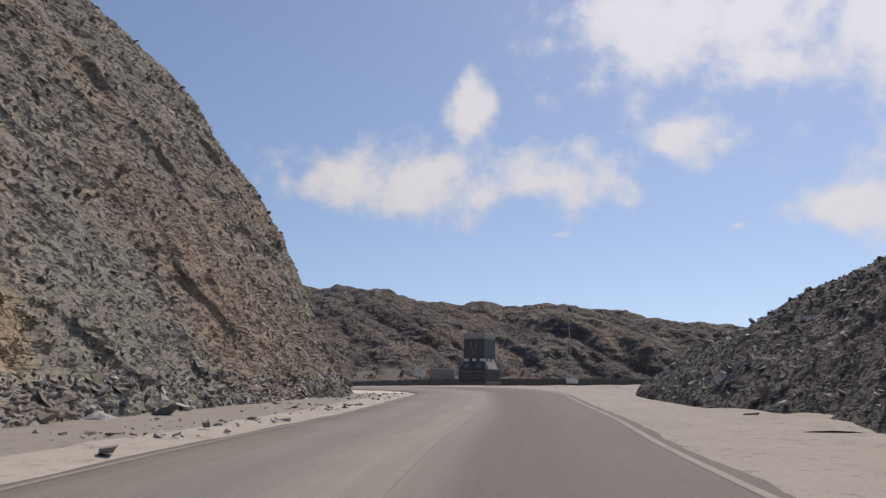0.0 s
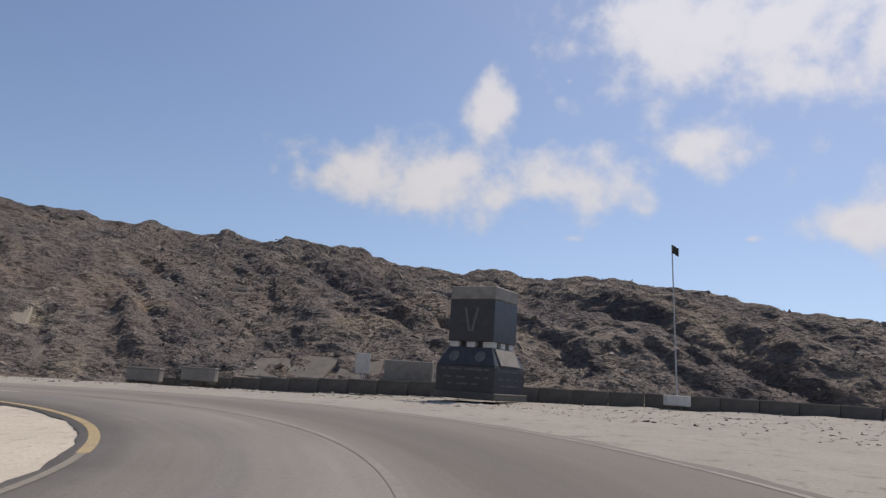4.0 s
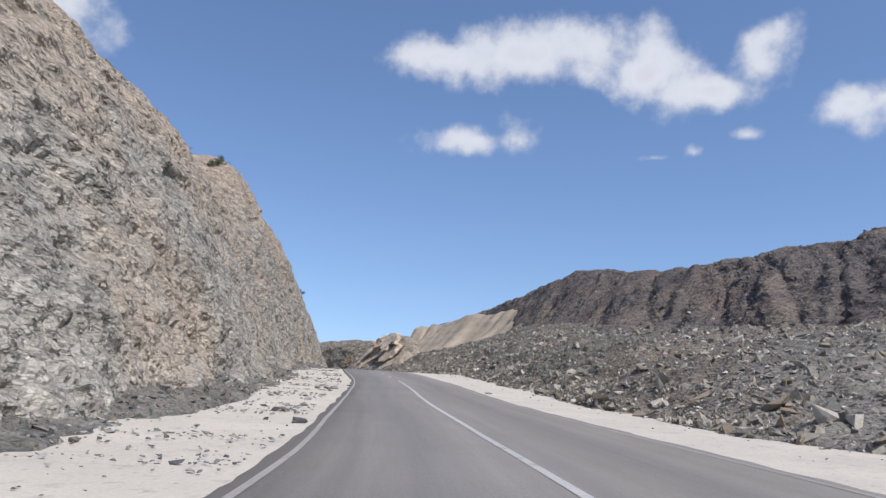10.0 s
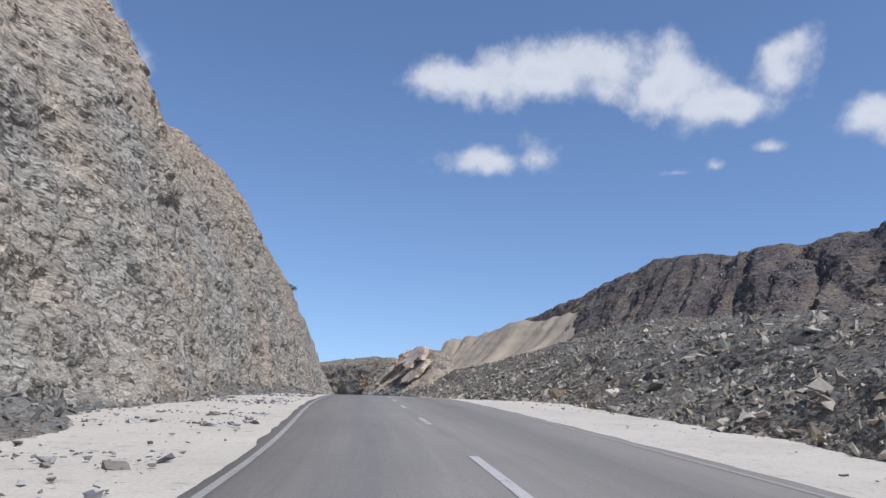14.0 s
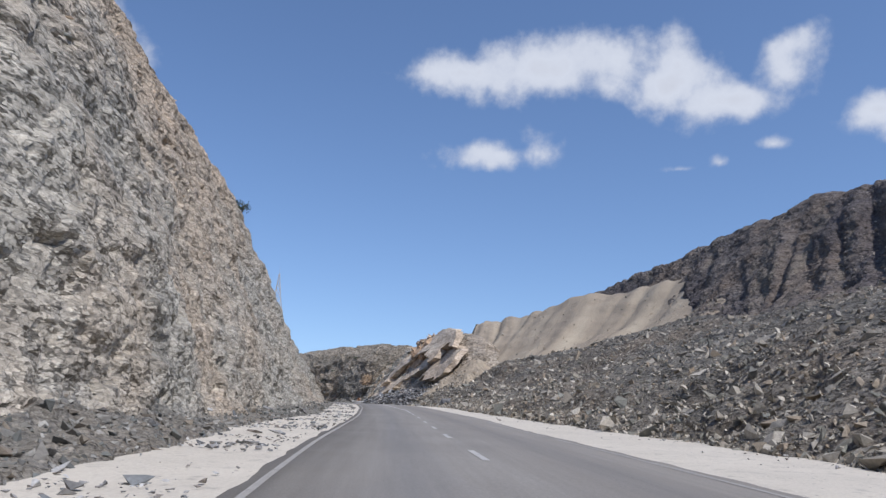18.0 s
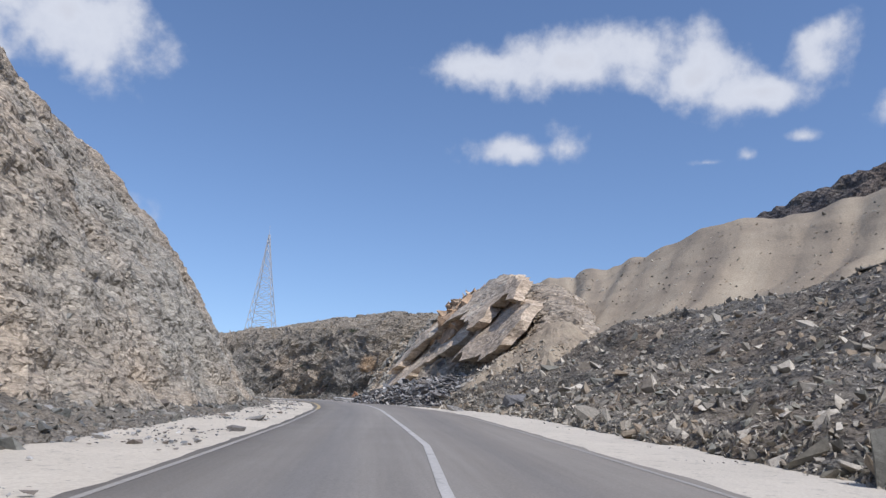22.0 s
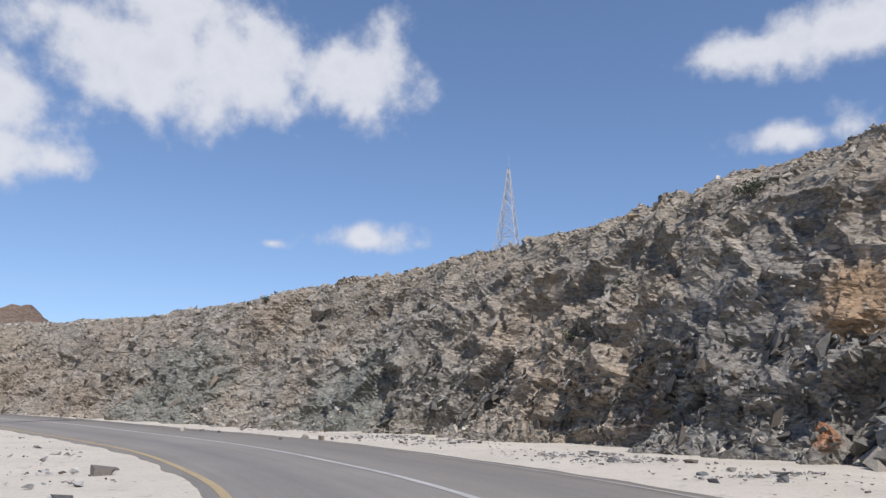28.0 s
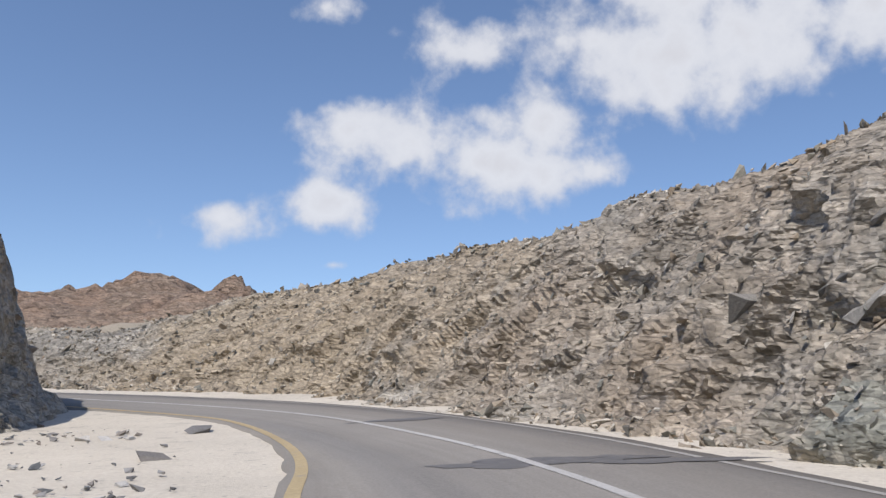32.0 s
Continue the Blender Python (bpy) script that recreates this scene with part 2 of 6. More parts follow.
def part(name, bm_or_mesh, material, parent, label="", m=None):
    """One mesh object under a thing or a part."""
    if isinstance(bm_or_mesh, bmesh.types.BMesh):
        me = bpy.data.meshes.new(name)
        bm_or_mesh.to_mesh(me)
        bm_or_mesh.free()
        me.materials.append(material)
    else:
        me = bm_or_mesh
    ob = new(name, me)
    ob.parent = parent
    if m is not None:
        ob.matrix_basis = m
    if label:
        ob["label"] = label
    return ob


def box(sx, sy, sz, bevel=0.02, at=(0, 0, 0), taper=1.0):
    """A box on its base, bevelled; taper scales its top."""
    bm = bmesh.new()
    bmesh.ops.create_cube(bm, size=1.0)
    for v in bm.verts:
        k = taper if v.co.z > 0 else 1.0
        v.co = Vector((v.co.x * sx * k + at[0], v.co.y * sy * k + at[1], (v.co.z + 0.5) * sz + at[2]))
    if bevel:
        bmesh.ops.bevel(bm, geom=bm.edges[:], offset=bevel, segments=1, affect="EDGES")
    return bm


def bar(a, b, r, sides=6, r2=None):
    """A round bar from a to b."""
    a, b = Vector(a), Vector(b)
    bm = bmesh.new()
    q = (b - a).to_track_quat("Z", "Y").to_matrix().to_4x4()
    bmesh.ops.create_cone(bm, cap_ends=True, segments=sides, radius1=r, radius2=r if r2 is None else r2, depth=(b - a).length,
                          matrix=Matrix.Translation((a + b) / 2) @ q)
    return bm


# ---------------------------------------------------------------- materials
def material(name):
    m = bpy.data.materials.new(name)
    m.use_nodes = True
    nt = m.node_tree
    return m, nt, nt.nodes["Principled BSDF"]


class Mix:
    """Short hands for node materials in world-sized coordinates."""

    def __init__(self, name, rough=0.9, spec=0.3):
        self.m, self.nt, self.bsdf = material(name)
        self.bsdf.inputs["Roughness"].default_value = rough
        self.bsdf.inputs["Specular IOR Level"].default_value = spec
        self.coord = self.nt.nodes.new("ShaderNodeTexCoord")

    def link(self, a, b):
        self.nt.links.new(a, b)

    def vec(self, scale=(1, 1, 1), rot=(0, 0, 0), source="Object"):
        n = self.nt.nodes.new("ShaderNodeMapping")
        n.inputs["Scale"].default_value = scale
        n.inputs["Rotation"].default_value = [radians(a) for a in rot]
        self.link(self.coord.outputs[source], n.inputs["Vector"])
        return n.outputs[0]

    def noise(self, scale, detail=5.0, rough=0.6, vec=None, dist=0.0):
        n = self.nt.nodes.new("ShaderNodeTexNoise")
        n.inputs["Scale"].default_value, n.inputs["Detail"].default_value = scale, detail
        n.inputs["Roughness"].default_value, n.inputs["Distortion"].default_value = rough, dist
        self.link(vec if vec is not None else self.coord.outputs["Object"], n.inputs["Vector"])
        return n.outputs["Fac"]

    def voronoi(self, scale, vec=None, feature="F1", out="Distance", rand=1.0):
        n = self.nt.nodes.new("ShaderNodeTexVoronoi")
        n.feature = feature
        n.inputs["Scale"].default_value, n.inputs["Randomness"].default_value = scale, rand
        self.link(vec if vec is not None else self.coord.outputs["Object"], n.inputs["Vector"])
        return n.outputs[out]

    def ramp(self, fac, *stops):
        n = self.nt.nodes.new("ShaderNodeValToRGB")
        els = n.color_ramp.elements
        while len(els) < len(stops):
            els.new(0.5)
        for e, (pos, col) in zip(els, stops):
            e.position = pos
            e.color = (*col, 1) if not isinstance(col, (int, float)) else (col, col, col, 1)
        self.link(fac, n.inputs[0])
        return n.outputs[0]

    def blend(self, fac, a, b, mode="MIX"):
        n = self.nt.nodes.new("ShaderNodeMix")
        n.data_type, n.blend_type = "RGBA", mode
        for v, k in ((fac, 0), (a, 6), (b, 7)):
            if isinstance(v, (int, float)):
                n.inputs[k].default_value = v if k == 0 else (v, v, v, 1)
            elif isinstance(v, tuple):
                n.inputs[k].default_value = (*v, 1)
            else:
                self.link(v, n.inputs[k])
        return n.outputs[2]

    def calc(self, op, a, b):
        n = self.nt.nodes.new("ShaderNodeMath")
        n.operation = op
        for i, v in enumerate((a, b)):
            if isinstance(v, (int, float)):
                n.inputs[i].default_value = v
            else:
                self.link(v, n.inputs[i])
        return n.outputs[0]

    def axis(self, which):
        n = self.nt.nodes.new("ShaderNodeSeparateXYZ")
        self.link(self.coord.outputs["Object"], n.inputs[0])
        return n.outputs[which]

    def island(self, per_object=False):
        if per_object:
            return self.nt.nodes.new("ShaderNodeObjectInfo").outputs["Random"]
        return self.nt.nodes.new("ShaderNodeNewGeometry").outputs["Random Per Island"]

    def bump(self, height, strength=0.5, distance=0.1, after=None):
        n = self.nt.nodes.new("ShaderNodeBump")
        n.inputs["Strength"].default_value, n.inputs["Distance"].default_value = strength, distance
        self.link(height, n.inputs["Height"])
        if after is not None:
            self.link(after, n.inputs["Normal"])
        self.link(n.outputs[0], self.bsdf.inputs["Normal"])
        return n.outputs[0]

    def done(self, colour):
        if isinstance(colour, tuple):
            self.bsdf.inputs["Base Color"].default_value = (*colour, 1)
        else:
            self.link(colour, self.bsdf.inputs["Base Color"])
        return self.m


def rock_material(name, dark, mid, light, warm, warm_amount=0.5, seam_rot=(0, 0, 0), height_tint=None, fine=1.0, streaks=None, spots=(), crack=0.55, facets=0.9):
    """Weathered layered rock: large tone patches, tilted seams, broken facets and joints, warm stains, grain."""
    x = Mix(name, 0.93, 0.2)
    big = x.noise(0.09, 4, 0.6)
    med = x.noise(0.45, 6, 0.65, dist=0.3)
    bed = x.vec((0.45, 0.45, 1.25), seam_rot)
    seam = x.noise(1.1, 6, 0.68, x.vec((0.25, 0.25, 1.5), seam_rot))
    grain = x.noise(6.5 * fine, 6, 0.72)

    def facet(scale):
        """Broken facets: a random tone, the way to the next facet, and the height of a face tilted at random."""
        n = x.nt.nodes.new("ShaderNodeTexVoronoi")
        n.inputs["Scale"].default_value = scale * fine
        x.link(bed_bent, n.inputs["Vector"])
        bw = x.nt.nodes.new("ShaderNodeRGBToBW")
        x.link(n.outputs["Color"], bw.inputs[0])
        tip, from_mid, slope = (x.nt.nodes.new("ShaderNodeVectorMath") for _ in range(3))
        tip.operation, from_mid.operation, slope.operation = "SUBTRACT", "SUBTRACT", "DOT_PRODUCT"
        tip.inputs[1].default_value = (0.5, 0.5, 0.5)
        x.link(n.outputs["Color"], tip.inputs[0])
        x.link(bed_bent, from_mid.inputs[0])
        x.link(n.outputs["Position"], from_mid.inputs[1])
        x.link(tip.outputs[0], slope.inputs[0])
        x.link(from_mid.outputs[0], slope.inputs[1])
        return bw.outputs[0], x.voronoi(scale * fine, bed_bent, "DISTANCE_TO_EDGE"), slope.outputs["Value"]

    # a slight bend keeps the joints from running dead straight
    bend = x.nt.nodes.new("ShaderNodeVectorMath")
    bend.operation = "MULTIPLY_ADD"
    wander = x.nt.nodes.new("ShaderNodeTexNoise")
    wander.inputs["Scale"].default_value, wander.inputs["Detail"].default_value = 2.2 * fine, 3.0
    x.link(bed, wander.inputs["Vector"])
    x.link(wander.outputs["Color"], bend.inputs[0])
    bend.inputs[1].default_value = (0.35 / fine,) * 3
    x.link(bed, bend.inputs[2])
    bed_bent = bend.outputs[0]
    f1, e1, h1 = facet(1.5)
    f2, e2, h2 = facet(4.2)
    f3, e3, h3 = facet(10.0)
    tone = x.ramp(x.calc("ADD", x.calc("MULTIPLY", med, 0.55), x.calc("MULTIPLY", seam, 0.45)), (0.32, dark), (0.5, mid), (0.66, light))
    col = x.blend(x.calc("MULTIPLY", x.ramp(big, (0.45, 0.0), (0.62, 1.0)), warm_amount), tone, warm)
    if height_tint:
        lo, hi, tint = height_tint
        z = x.calc("ADD", x.axis(2), x.calc("MULTIPLY", x.calc("SUBTRACT", x.noise(0.12, 4), 0.5), 16.0))
        n = x.nt.nodes.new("ShaderNodeMapRange")
        n.inputs["From Min"].default_value, n.inputs["From Max"].default_value = lo, hi
        x.link(z, n.inputs["Value"])
        col = x.blend(x.calc("MULTIPLY", n.outputs[0], 0.8), col, x.blend(x.ramp(seam, (0.4, 0.0), (0.6, 1.0)), tint, tuple(c * 0.72 for c in tint)))
    if streaks:
        s1 = x.noise(1.0, 5, 0.6, x.vec((0.30, 0.05, 1.0), (0, 0, -28), "UV"))
        s2 = x.noise(1.0, 5, 0.65, x.vec((0.11, 0.025, 1.0), (0, 0, -24), "UV"))
        col = x.blend(x.calc("MULTIPLY", x.ramp(s1, (0.53, 0.0), (0.63, 1.0)), 0.75), col, streaks[0])
        col = x.blend(x.calc("MULTIPLY", x.ramp(s2, (0.50, 0.0), (0.60, 1.0)), 0.8), col, streaks[1])
    for (px, py, pz, pr), tint in spots:
        m = x.nt.nodes.new("ShaderNodeMapping")
        m.vector_type = "TEXTURE"
        m.inputs["Location"].default_value, m.inputs["Scale"].default_value = (px, py, pz), (pr, pr, pr)
        x.link(x.coord.outputs["Object"], m.inputs["Vector"])
        ln = x.nt.nodes.new("ShaderNodeVectorMath")
        ln.operation = "LENGTH"
        x.link(m.outputs[0], ln.inputs[0])
        col = x.blend(x.calc("MULTIPLY", x.ramp(x.calc("ADD", ln.outputs["Value"], x.calc("MULTIPLY", x.calc("SUBTRACT", med, 0.5), 1.6)), (0.55, 1.0), (0.95, 0.0)), 0.85), col, tint)
    col = x.blend(0.28, col, x.ramp(f1, (0.1, 0.28), (0.9, 0.72)), "OVERLAY")
    col = x.blend(0.4, col, x.ramp(f2, (0.1, 0.25), (0.9, 0.75)), "OVERLAY")
    col = x.blend(0.4, col, x.ramp(f3, (0.1, 0.25), (0.9, 0.75)), "OVERLAY")
    col = x.blend(x.calc("MULTIPLY", x.ramp(e1, (0.0, 1.0), (0.03, 0.0)), crack), col, tuple(c * 0.45 for c in dark))
    col = x.blend(0.5, col, x.ramp(grain, (0.3, 0.2), (0.7, 0.8)), "OVERLAY")
    faces = x.calc("ADD", x.calc("MULTIPLY", h1, 1.8), x.calc("ADD", x.calc("MULTIPLY", h2, 2.6), x.calc("MULTIPLY", h3, 2.6)))
    steps = x.calc("ADD", x.calc("MULTIPLY", f1, 0.10 / fine), x.calc("MULTIPLY", f2, 0.05 / fine))
    first = x.bump(x.calc("ADD", faces, steps), facets, 1.0)
    x.bump(grain, 0.5, 0.07, first)
    return x.done(col)


def stone_material(name, dark, mid, light, per_object=False):
    x = Mix(name, 0.9, 0.3)
    warm = (mid[0] * 1.12, mid[1] * 0.97, mid[2] * 0.82)
    cool = (mid[0] * 0.86, mid[1] * 0.93, mid[2] * 0.95)
    tone = x.ramp(x.island(per_object), (0.0, dark), (0.22, cool), (0.42, warm), (0.6, mid), (0.86, light), (1.0, tuple(min(1, c * 1.35) for c in light)))
    grain = x.noise(9.0, 5, 0.7)
    col = x.blend(0.5, tone, x.ramp(grain, (0.3, 0.25), (0.7, 0.75)), "OVERLAY")
    x.bump(x.calc("ADD", grain, x.noise(2.2, 5)), 0.6, 0.06)
    return x.done(col)


def road_material():
    x = Mix("worn_asphalt", 0.8, 0.22)
    sep = x.nt.nodes.new("ShaderNodeSeparateXYZ")
    x.link(x.coord.outputs["UV"], sep.inputs[0])
    along = x.noise(1.0, 5, 0.6, x.vec((0.035, 1.1, 1), source="UV"))
    fine = x.noise(28.0, 6, 0.7)
    patch = x.noise(0.22, 5, 0.6)
    # polished wheel tracks: dark oil band down the middle of each lane
    band = x.nt.nodes.new("ShaderNodeMath")
    band.operation = "PINGPONG"
    band.inputs[1].default_value = 1.85
    x.link(sep.outputs[1], band.inputs[0])
    oil = x.ramp(x.calc("ADD", x.calc("DIVIDE", band.outputs[0], 1.85), x.calc("MULTIPLY", x.calc("SUBTRACT", along, 0.5), 1.5)), (0.55, 0.0), (1.0, 1.0))
    col = x.ramp(x.calc("ADD", x.calc("MULTIPLY", along, 0.6), x.calc("MULTIPLY", patch, 0.4)), (0.3, (0.196, 0.183, 0.165)), (0.7, (0.29, 0.27, 0.24)))
    col = x.blend(x.calc("MULTIPLY", oil, 0.45), col, (0.14, 0.139, 0.14))
    # the right-hand lane is browner, and much darker before the first bend
    wide = x.calc("ADD", sep.outputs[1], x.calc("MULTIPLY", x.calc("SUBTRACT", patch, 0.5), 0.8))
    right_lane = x.ramp(x.calc("ADD", x.calc("MULTIPLY", wide, 0.25), 0.5), (0.5, 0.0), (0.75, 1.0))
    first_stretch = x.ramp(x.calc("DIVIDE", sep.outputs[0], 500.0), (0.25, 1.0), (0.30, 0.0))
    col = x.blend(x.calc("MULTIPLY", right_lane, 0.35), col, (0.205, 0.184, 0.158))
    col = x.blend(x.calc("MULTIPLY", x.calc("MULTIPLY", right_lane, first_stretch), 0.75), col, (0.118, 0.110, 0.100))
    streaks = x.noise(1.0, 6, 0.7, x.vec((0.12, 3.2, 1), source="UV"))
    col = x.blend(0.16, col, x.ramp(streaks, (0.35, 0.3), (0.65, 0.7)), "OVERLAY")
    col = x.blend(0.45, col, x.ramp(fine, (0.3, 0.3), (0.7, 0.7)), "OVERLAY")
    x.bump(fine, 0.35, 0.01)
    return x.done(col)


def gravel_material(name, pale, dark, amount=0.35):
    x = Mix(name, 0.95, 0.2)
    big = x.noise(0.35, 5, 0.62)
    mid = x.noise(2.2, 6, 0.68)
    fine = x.noise(16.0, 5, 0.7)
    specks = x.voronoi(3.2, out="Distance")
    col = x.ramp(big, (0.3, tuple(c * 0.86 for c in pale)), (0.65, pale))
    col = x.blend(x.calc("MULTIPLY", x.ramp(mid, (0.56, 0.0), (0.7, 1.0)), amount), col, dark)
    col = x.blend(x.calc("MULTIPLY", x.ramp(specks, (0.07, 1.0), (0.13, 0.0)), 0.6), col, dark)
    col = x.blend(0.35, col, x.ramp(fine, (0.3, 0.3), (0.7, 0.7)), "OVERLAY")
    x.bump(x.calc("ADD", fine, x.calc("MULTIPLY", mid, 2.0)), 0.5, 0.03)
    return x.done(col)


def plain_material(name, colour, rough=0.6, metal=0.0, wear=0.25, scale=6.0):
    x = Mix(name, rough, 0.4)
    x.bsdf.inputs["Metallic"].default_value = metal
    n = x.noise(scale, 6, 0.65)
    col = x.blend(wear, colour, x.ramp(n, (0.3, tuple(c * 0.45 for c in colour)), (0.7, tuple(min(1, c * 1.5) for c in colour))))
    x.bump(n, 0.2, 0.01)
    return x.done(col)


ASPHALT = road_material()
SHOULDER = gravel_material("pale_packed_gravel", (0.57, 0.522, 0.44), (0.16, 0.15, 0.14), 0.4)
APRON = gravel_material("dusty_apron", (0.36, 0.336, 0.298), (0.155, 0.145, 0.13), 0.9)
DUSTY_PALE = gravel_material("pale_dusty_gravel", (0.42, 0.39, 0.345), (0.17, 0.16, 0.145), 0.7)
GHOST_PAINT = gravel_material("ghost_of_road_paint", (0.29, 0.275, 0.25), (0.225, 0.21, 0.19), 1.0)
DUST_PAINT = gravel_material("dust_covered_paint", (0.27, 0.25, 0.215), (0.22, 0.205, 0.18), 1.0)
DUST = gravel_material("grey_dusty_gravel", (0.29, 0.27, 0.238), (0.13, 0.122, 0.11), 0.7)
DESERT = gravel_material("stony_desert", (0.30, 0.265, 0.21), (0.14, 0.13, 0.11), 0.6)
CLIFF = rock_material("grey_green_cliff_rock", (0.25, 0.235, 0.20), (0.385, 0.36, 0.305), (0.50, 0.465, 0.39), (0.50, 0.395, 0.285), 0.6, (7, 5, 0), (12, 21, (0.56, 0.445, 0.325)), 1.5)
FIRST = rock_material("brown_grey_cut_rock", (0.145, 0.132, 0.112), (0.27, 0.245, 0.205), (0.38, 0.35, 0.295), (0.35, 0.255, 0.19), 0.65, (0, 70, 0), None, 1.6, None, [((-11.5, 24.0, 2.5, 7.0), (0.26, 0.255, 0.222)), ((-11.8, 18.0, 2.6, 1.8), (0.42, 0.32, 0.21)), ((-13.5, 36.0, 8.0, 4.0), (0.33, 0.27, 0.215))])
SHALE_SPOTS = [((-32.2, 95.8, 4.8, 1.9), (0.30, 0.265, 0.21)), ((-33.6, 98.4, 6.4, 1.2), (0.30, 0.265, 0.21)), ((-55.0, 88.0, 5.8, 3.6), (0.27, 0.205, 0.145)), ((-54.1, 95.6, 9.6, 2.2), (0.27, 0.225, 0.165)),
               ((-27.2, 103.0, 7.0, 2.4), (0.26, 0.21, 0.155)), ((-43.6, 109.2, 13.9, 3.0), (0.24, 0.20, 0.155)), ((-10.0, 104.0, 7.5, 3.5), (0.24, 0.20, 0.15))]
SHALE = rock_material("dark_brown_shale", (0.10, 0.088, 0.084), (0.18, 0.158, 0.144), (0.27, 0.236, 0.204), (0.27, 0.205, 0.15), 0.5, (35, 40, 0), None, 1.8, ((0.29, 0.248, 0.195), (0.125, 0.108, 0.106)), SHALE_SPOTS, 0.3, 1.0)
HEAP = rock_material("dark_shale_heap", (0.065, 0.065, 0.067), (0.13, 0.127, 0.125), (0.20, 0.194, 0.186), (0.18, 0.155, 0.13), 0.4, (10, 20, 0), None, 2.4, None, (), 0.55, 1.0)
WALL = rock_material("broken_grey_wall_rock", (0.19, 0.178, 0.153), (0.325, 0.302, 0.26), (0.445, 0.41, 0.348), (0.41, 0.33, 0.245), 0.7, (-48, 20, 0), (7.5, 12, (0.40, 0.345, 0.27)), 1.15, None,
                     [((-270.5, -23.0, 4.5, 7.0), (0.265, 0.255, 0.232)), ((-272.0, -19.1, 6.8, 1.6), (0.40, 0.275, 0.165)), ((-273.3, -26.7, 4.0, 1.4), (0.25, 0.185, 0.15)), ((-270.1, -19.4, 3.7, 1.2), (0.45, 0.2, 0.09)), ((-272.5, -55.0, 4.0, 5.0), (0.25, 0.26, 0.225)), ((-275.0, -43.0, 3.6, 4.0), (0.235, 0.245, 0.215)), ((-262.0, -80.0, 4.0, 11.0), (0.40, 0.335, 0.245)), ((-269.0, -74.0, 7.0, 6.0), (0.40, 0.335, 0.25)), ((-273.6, -41.0, 6.4, 1.2), (0.50, 0.36, 0.2)), ((-274.4, -36.0, 4.4, 1.3), (0.40, 0.31, 0.15))])
# rubble ground coloured darker than its stones, so gaps between them look shaded
RUBBLE = rock_material("grey_rubble_ground", (0.10, 0.094, 0.083), (0.20, 0.186, 0.16), (0.31, 0.286, 0.243), (0.28, 0.222, 0.164), 0.6, (0, 20, 0), None, 2.2, None, [((-62.0, 84.0, 1.5, 24.0), (0.29, 0.275, 0.24))], 0.55, 1.0)
SLAB = rock_material("pale_bedded_stone", (0.27, 0.235, 0.19), (0.40, 0.345, 0.275), (0.48, 0.42, 0.34), (0.40, 0.315, 0.23), 0.3, (0, 40, 0), None, 0.55, None, (), 0.25)
BROWN_HILL = rock_material("bare_brown_hill", (0.17, 0.125, 0.095), (0.26, 0.195, 0.145), (0.34, 0.27, 0.205), (0.3, 0.2, 0.14), 0.5, (0, 15, 0), None, 0.35)
TALUS_ROCK = rock_material("grey_talus_ground", (0.12, 0.114, 0.10), (0.21, 0.20, 0.174), (0.31, 0.29, 0.25), (0.28, 0.235, 0.18), 0.5, (0, 10, 0), None, 2.6, None, (), 0.5, 1.0)
STONES = stone_material("grey_scree_stone", (0.12, 0.111, 0.094), (0.265, 0.243, 0.203), (0.43, 0.392, 0.326))
STONES_ONE = stone_material("grey_boulder_stone", (0.14, 0.131, 0.114), (0.24, 0.222, 0.19), (0.35, 0.322, 0.275), True)
TALUS_STONES = stone_material("grey_talus_stone", (0.10, 0.098, 0.09), (0.19, 0.184, 0.166), (0.30, 0.288, 0.258))
PALE_STONES = stone_material("pale_scree_stone", (0.20, 0.19, 0.165), (0.34, 0.32, 0.28), (0.50, 0.47, 0.41))
DARK_STONES = stone_material("dark_slate_stone", (0.10, 0.10, 0.102), (0.205, 0.202, 0.20), (0.38, 0.372, 0.355))
DARK_ONE = stone_material("dark_slate_slab", (0.10, 0.10, 0.102), (0.18, 0.177, 0.174), (0.31, 0.304, 0.292), True)
WHITE_PAINT = gravel_material("worn_white_road_paint", (0.46, 0.45, 0.43), (0.24, 0.235, 0.225), 1.0)
FAINT_PAINT = gravel_material("worn_away_road_paint", (0.34, 0.325, 0.30), (0.25, 0.235, 0.215), 1.0)
YELLOW_PAINT = gravel_material("worn_yellow_road_paint", (0.42, 0.335, 0.2), (0.28, 0.255, 0.22), 1.0)


def sand_material(name, streaked):
    x = Mix(name, 0.97, 0.15)
    down = x.noise(1.0, 5, 0.62, x.vec((0.22, 0.025, 1.0), (0, 0, -8), "UV")) if streaked else x.noise(0.3, 6, 0.66)
    big = x.noise(0.1, 4)
    fine = x.noise(7.0, 6, 0.72)
    col = x.ramp(x.calc("ADD", x.calc("MULTIPLY", down, 0.7), x.calc("MULTIPLY", big, 0.3)), (0.36, (0.22, 0.185, 0.145)), (0.5, (0.33, 0.275, 0.205)), (0.66, (0.42, 0.36, 0.27)))
    col = x.blend(0.5, col, x.ramp(fine, (0.3, 0.25), (0.7, 0.75)), "OVERLAY")
    x.bump(fine, 0.7, 0.08)
    return x.done(col)


SAND = sand_material("tan_scree_sand", True)
FINES = sand_material("tan_mixed_fines", False)

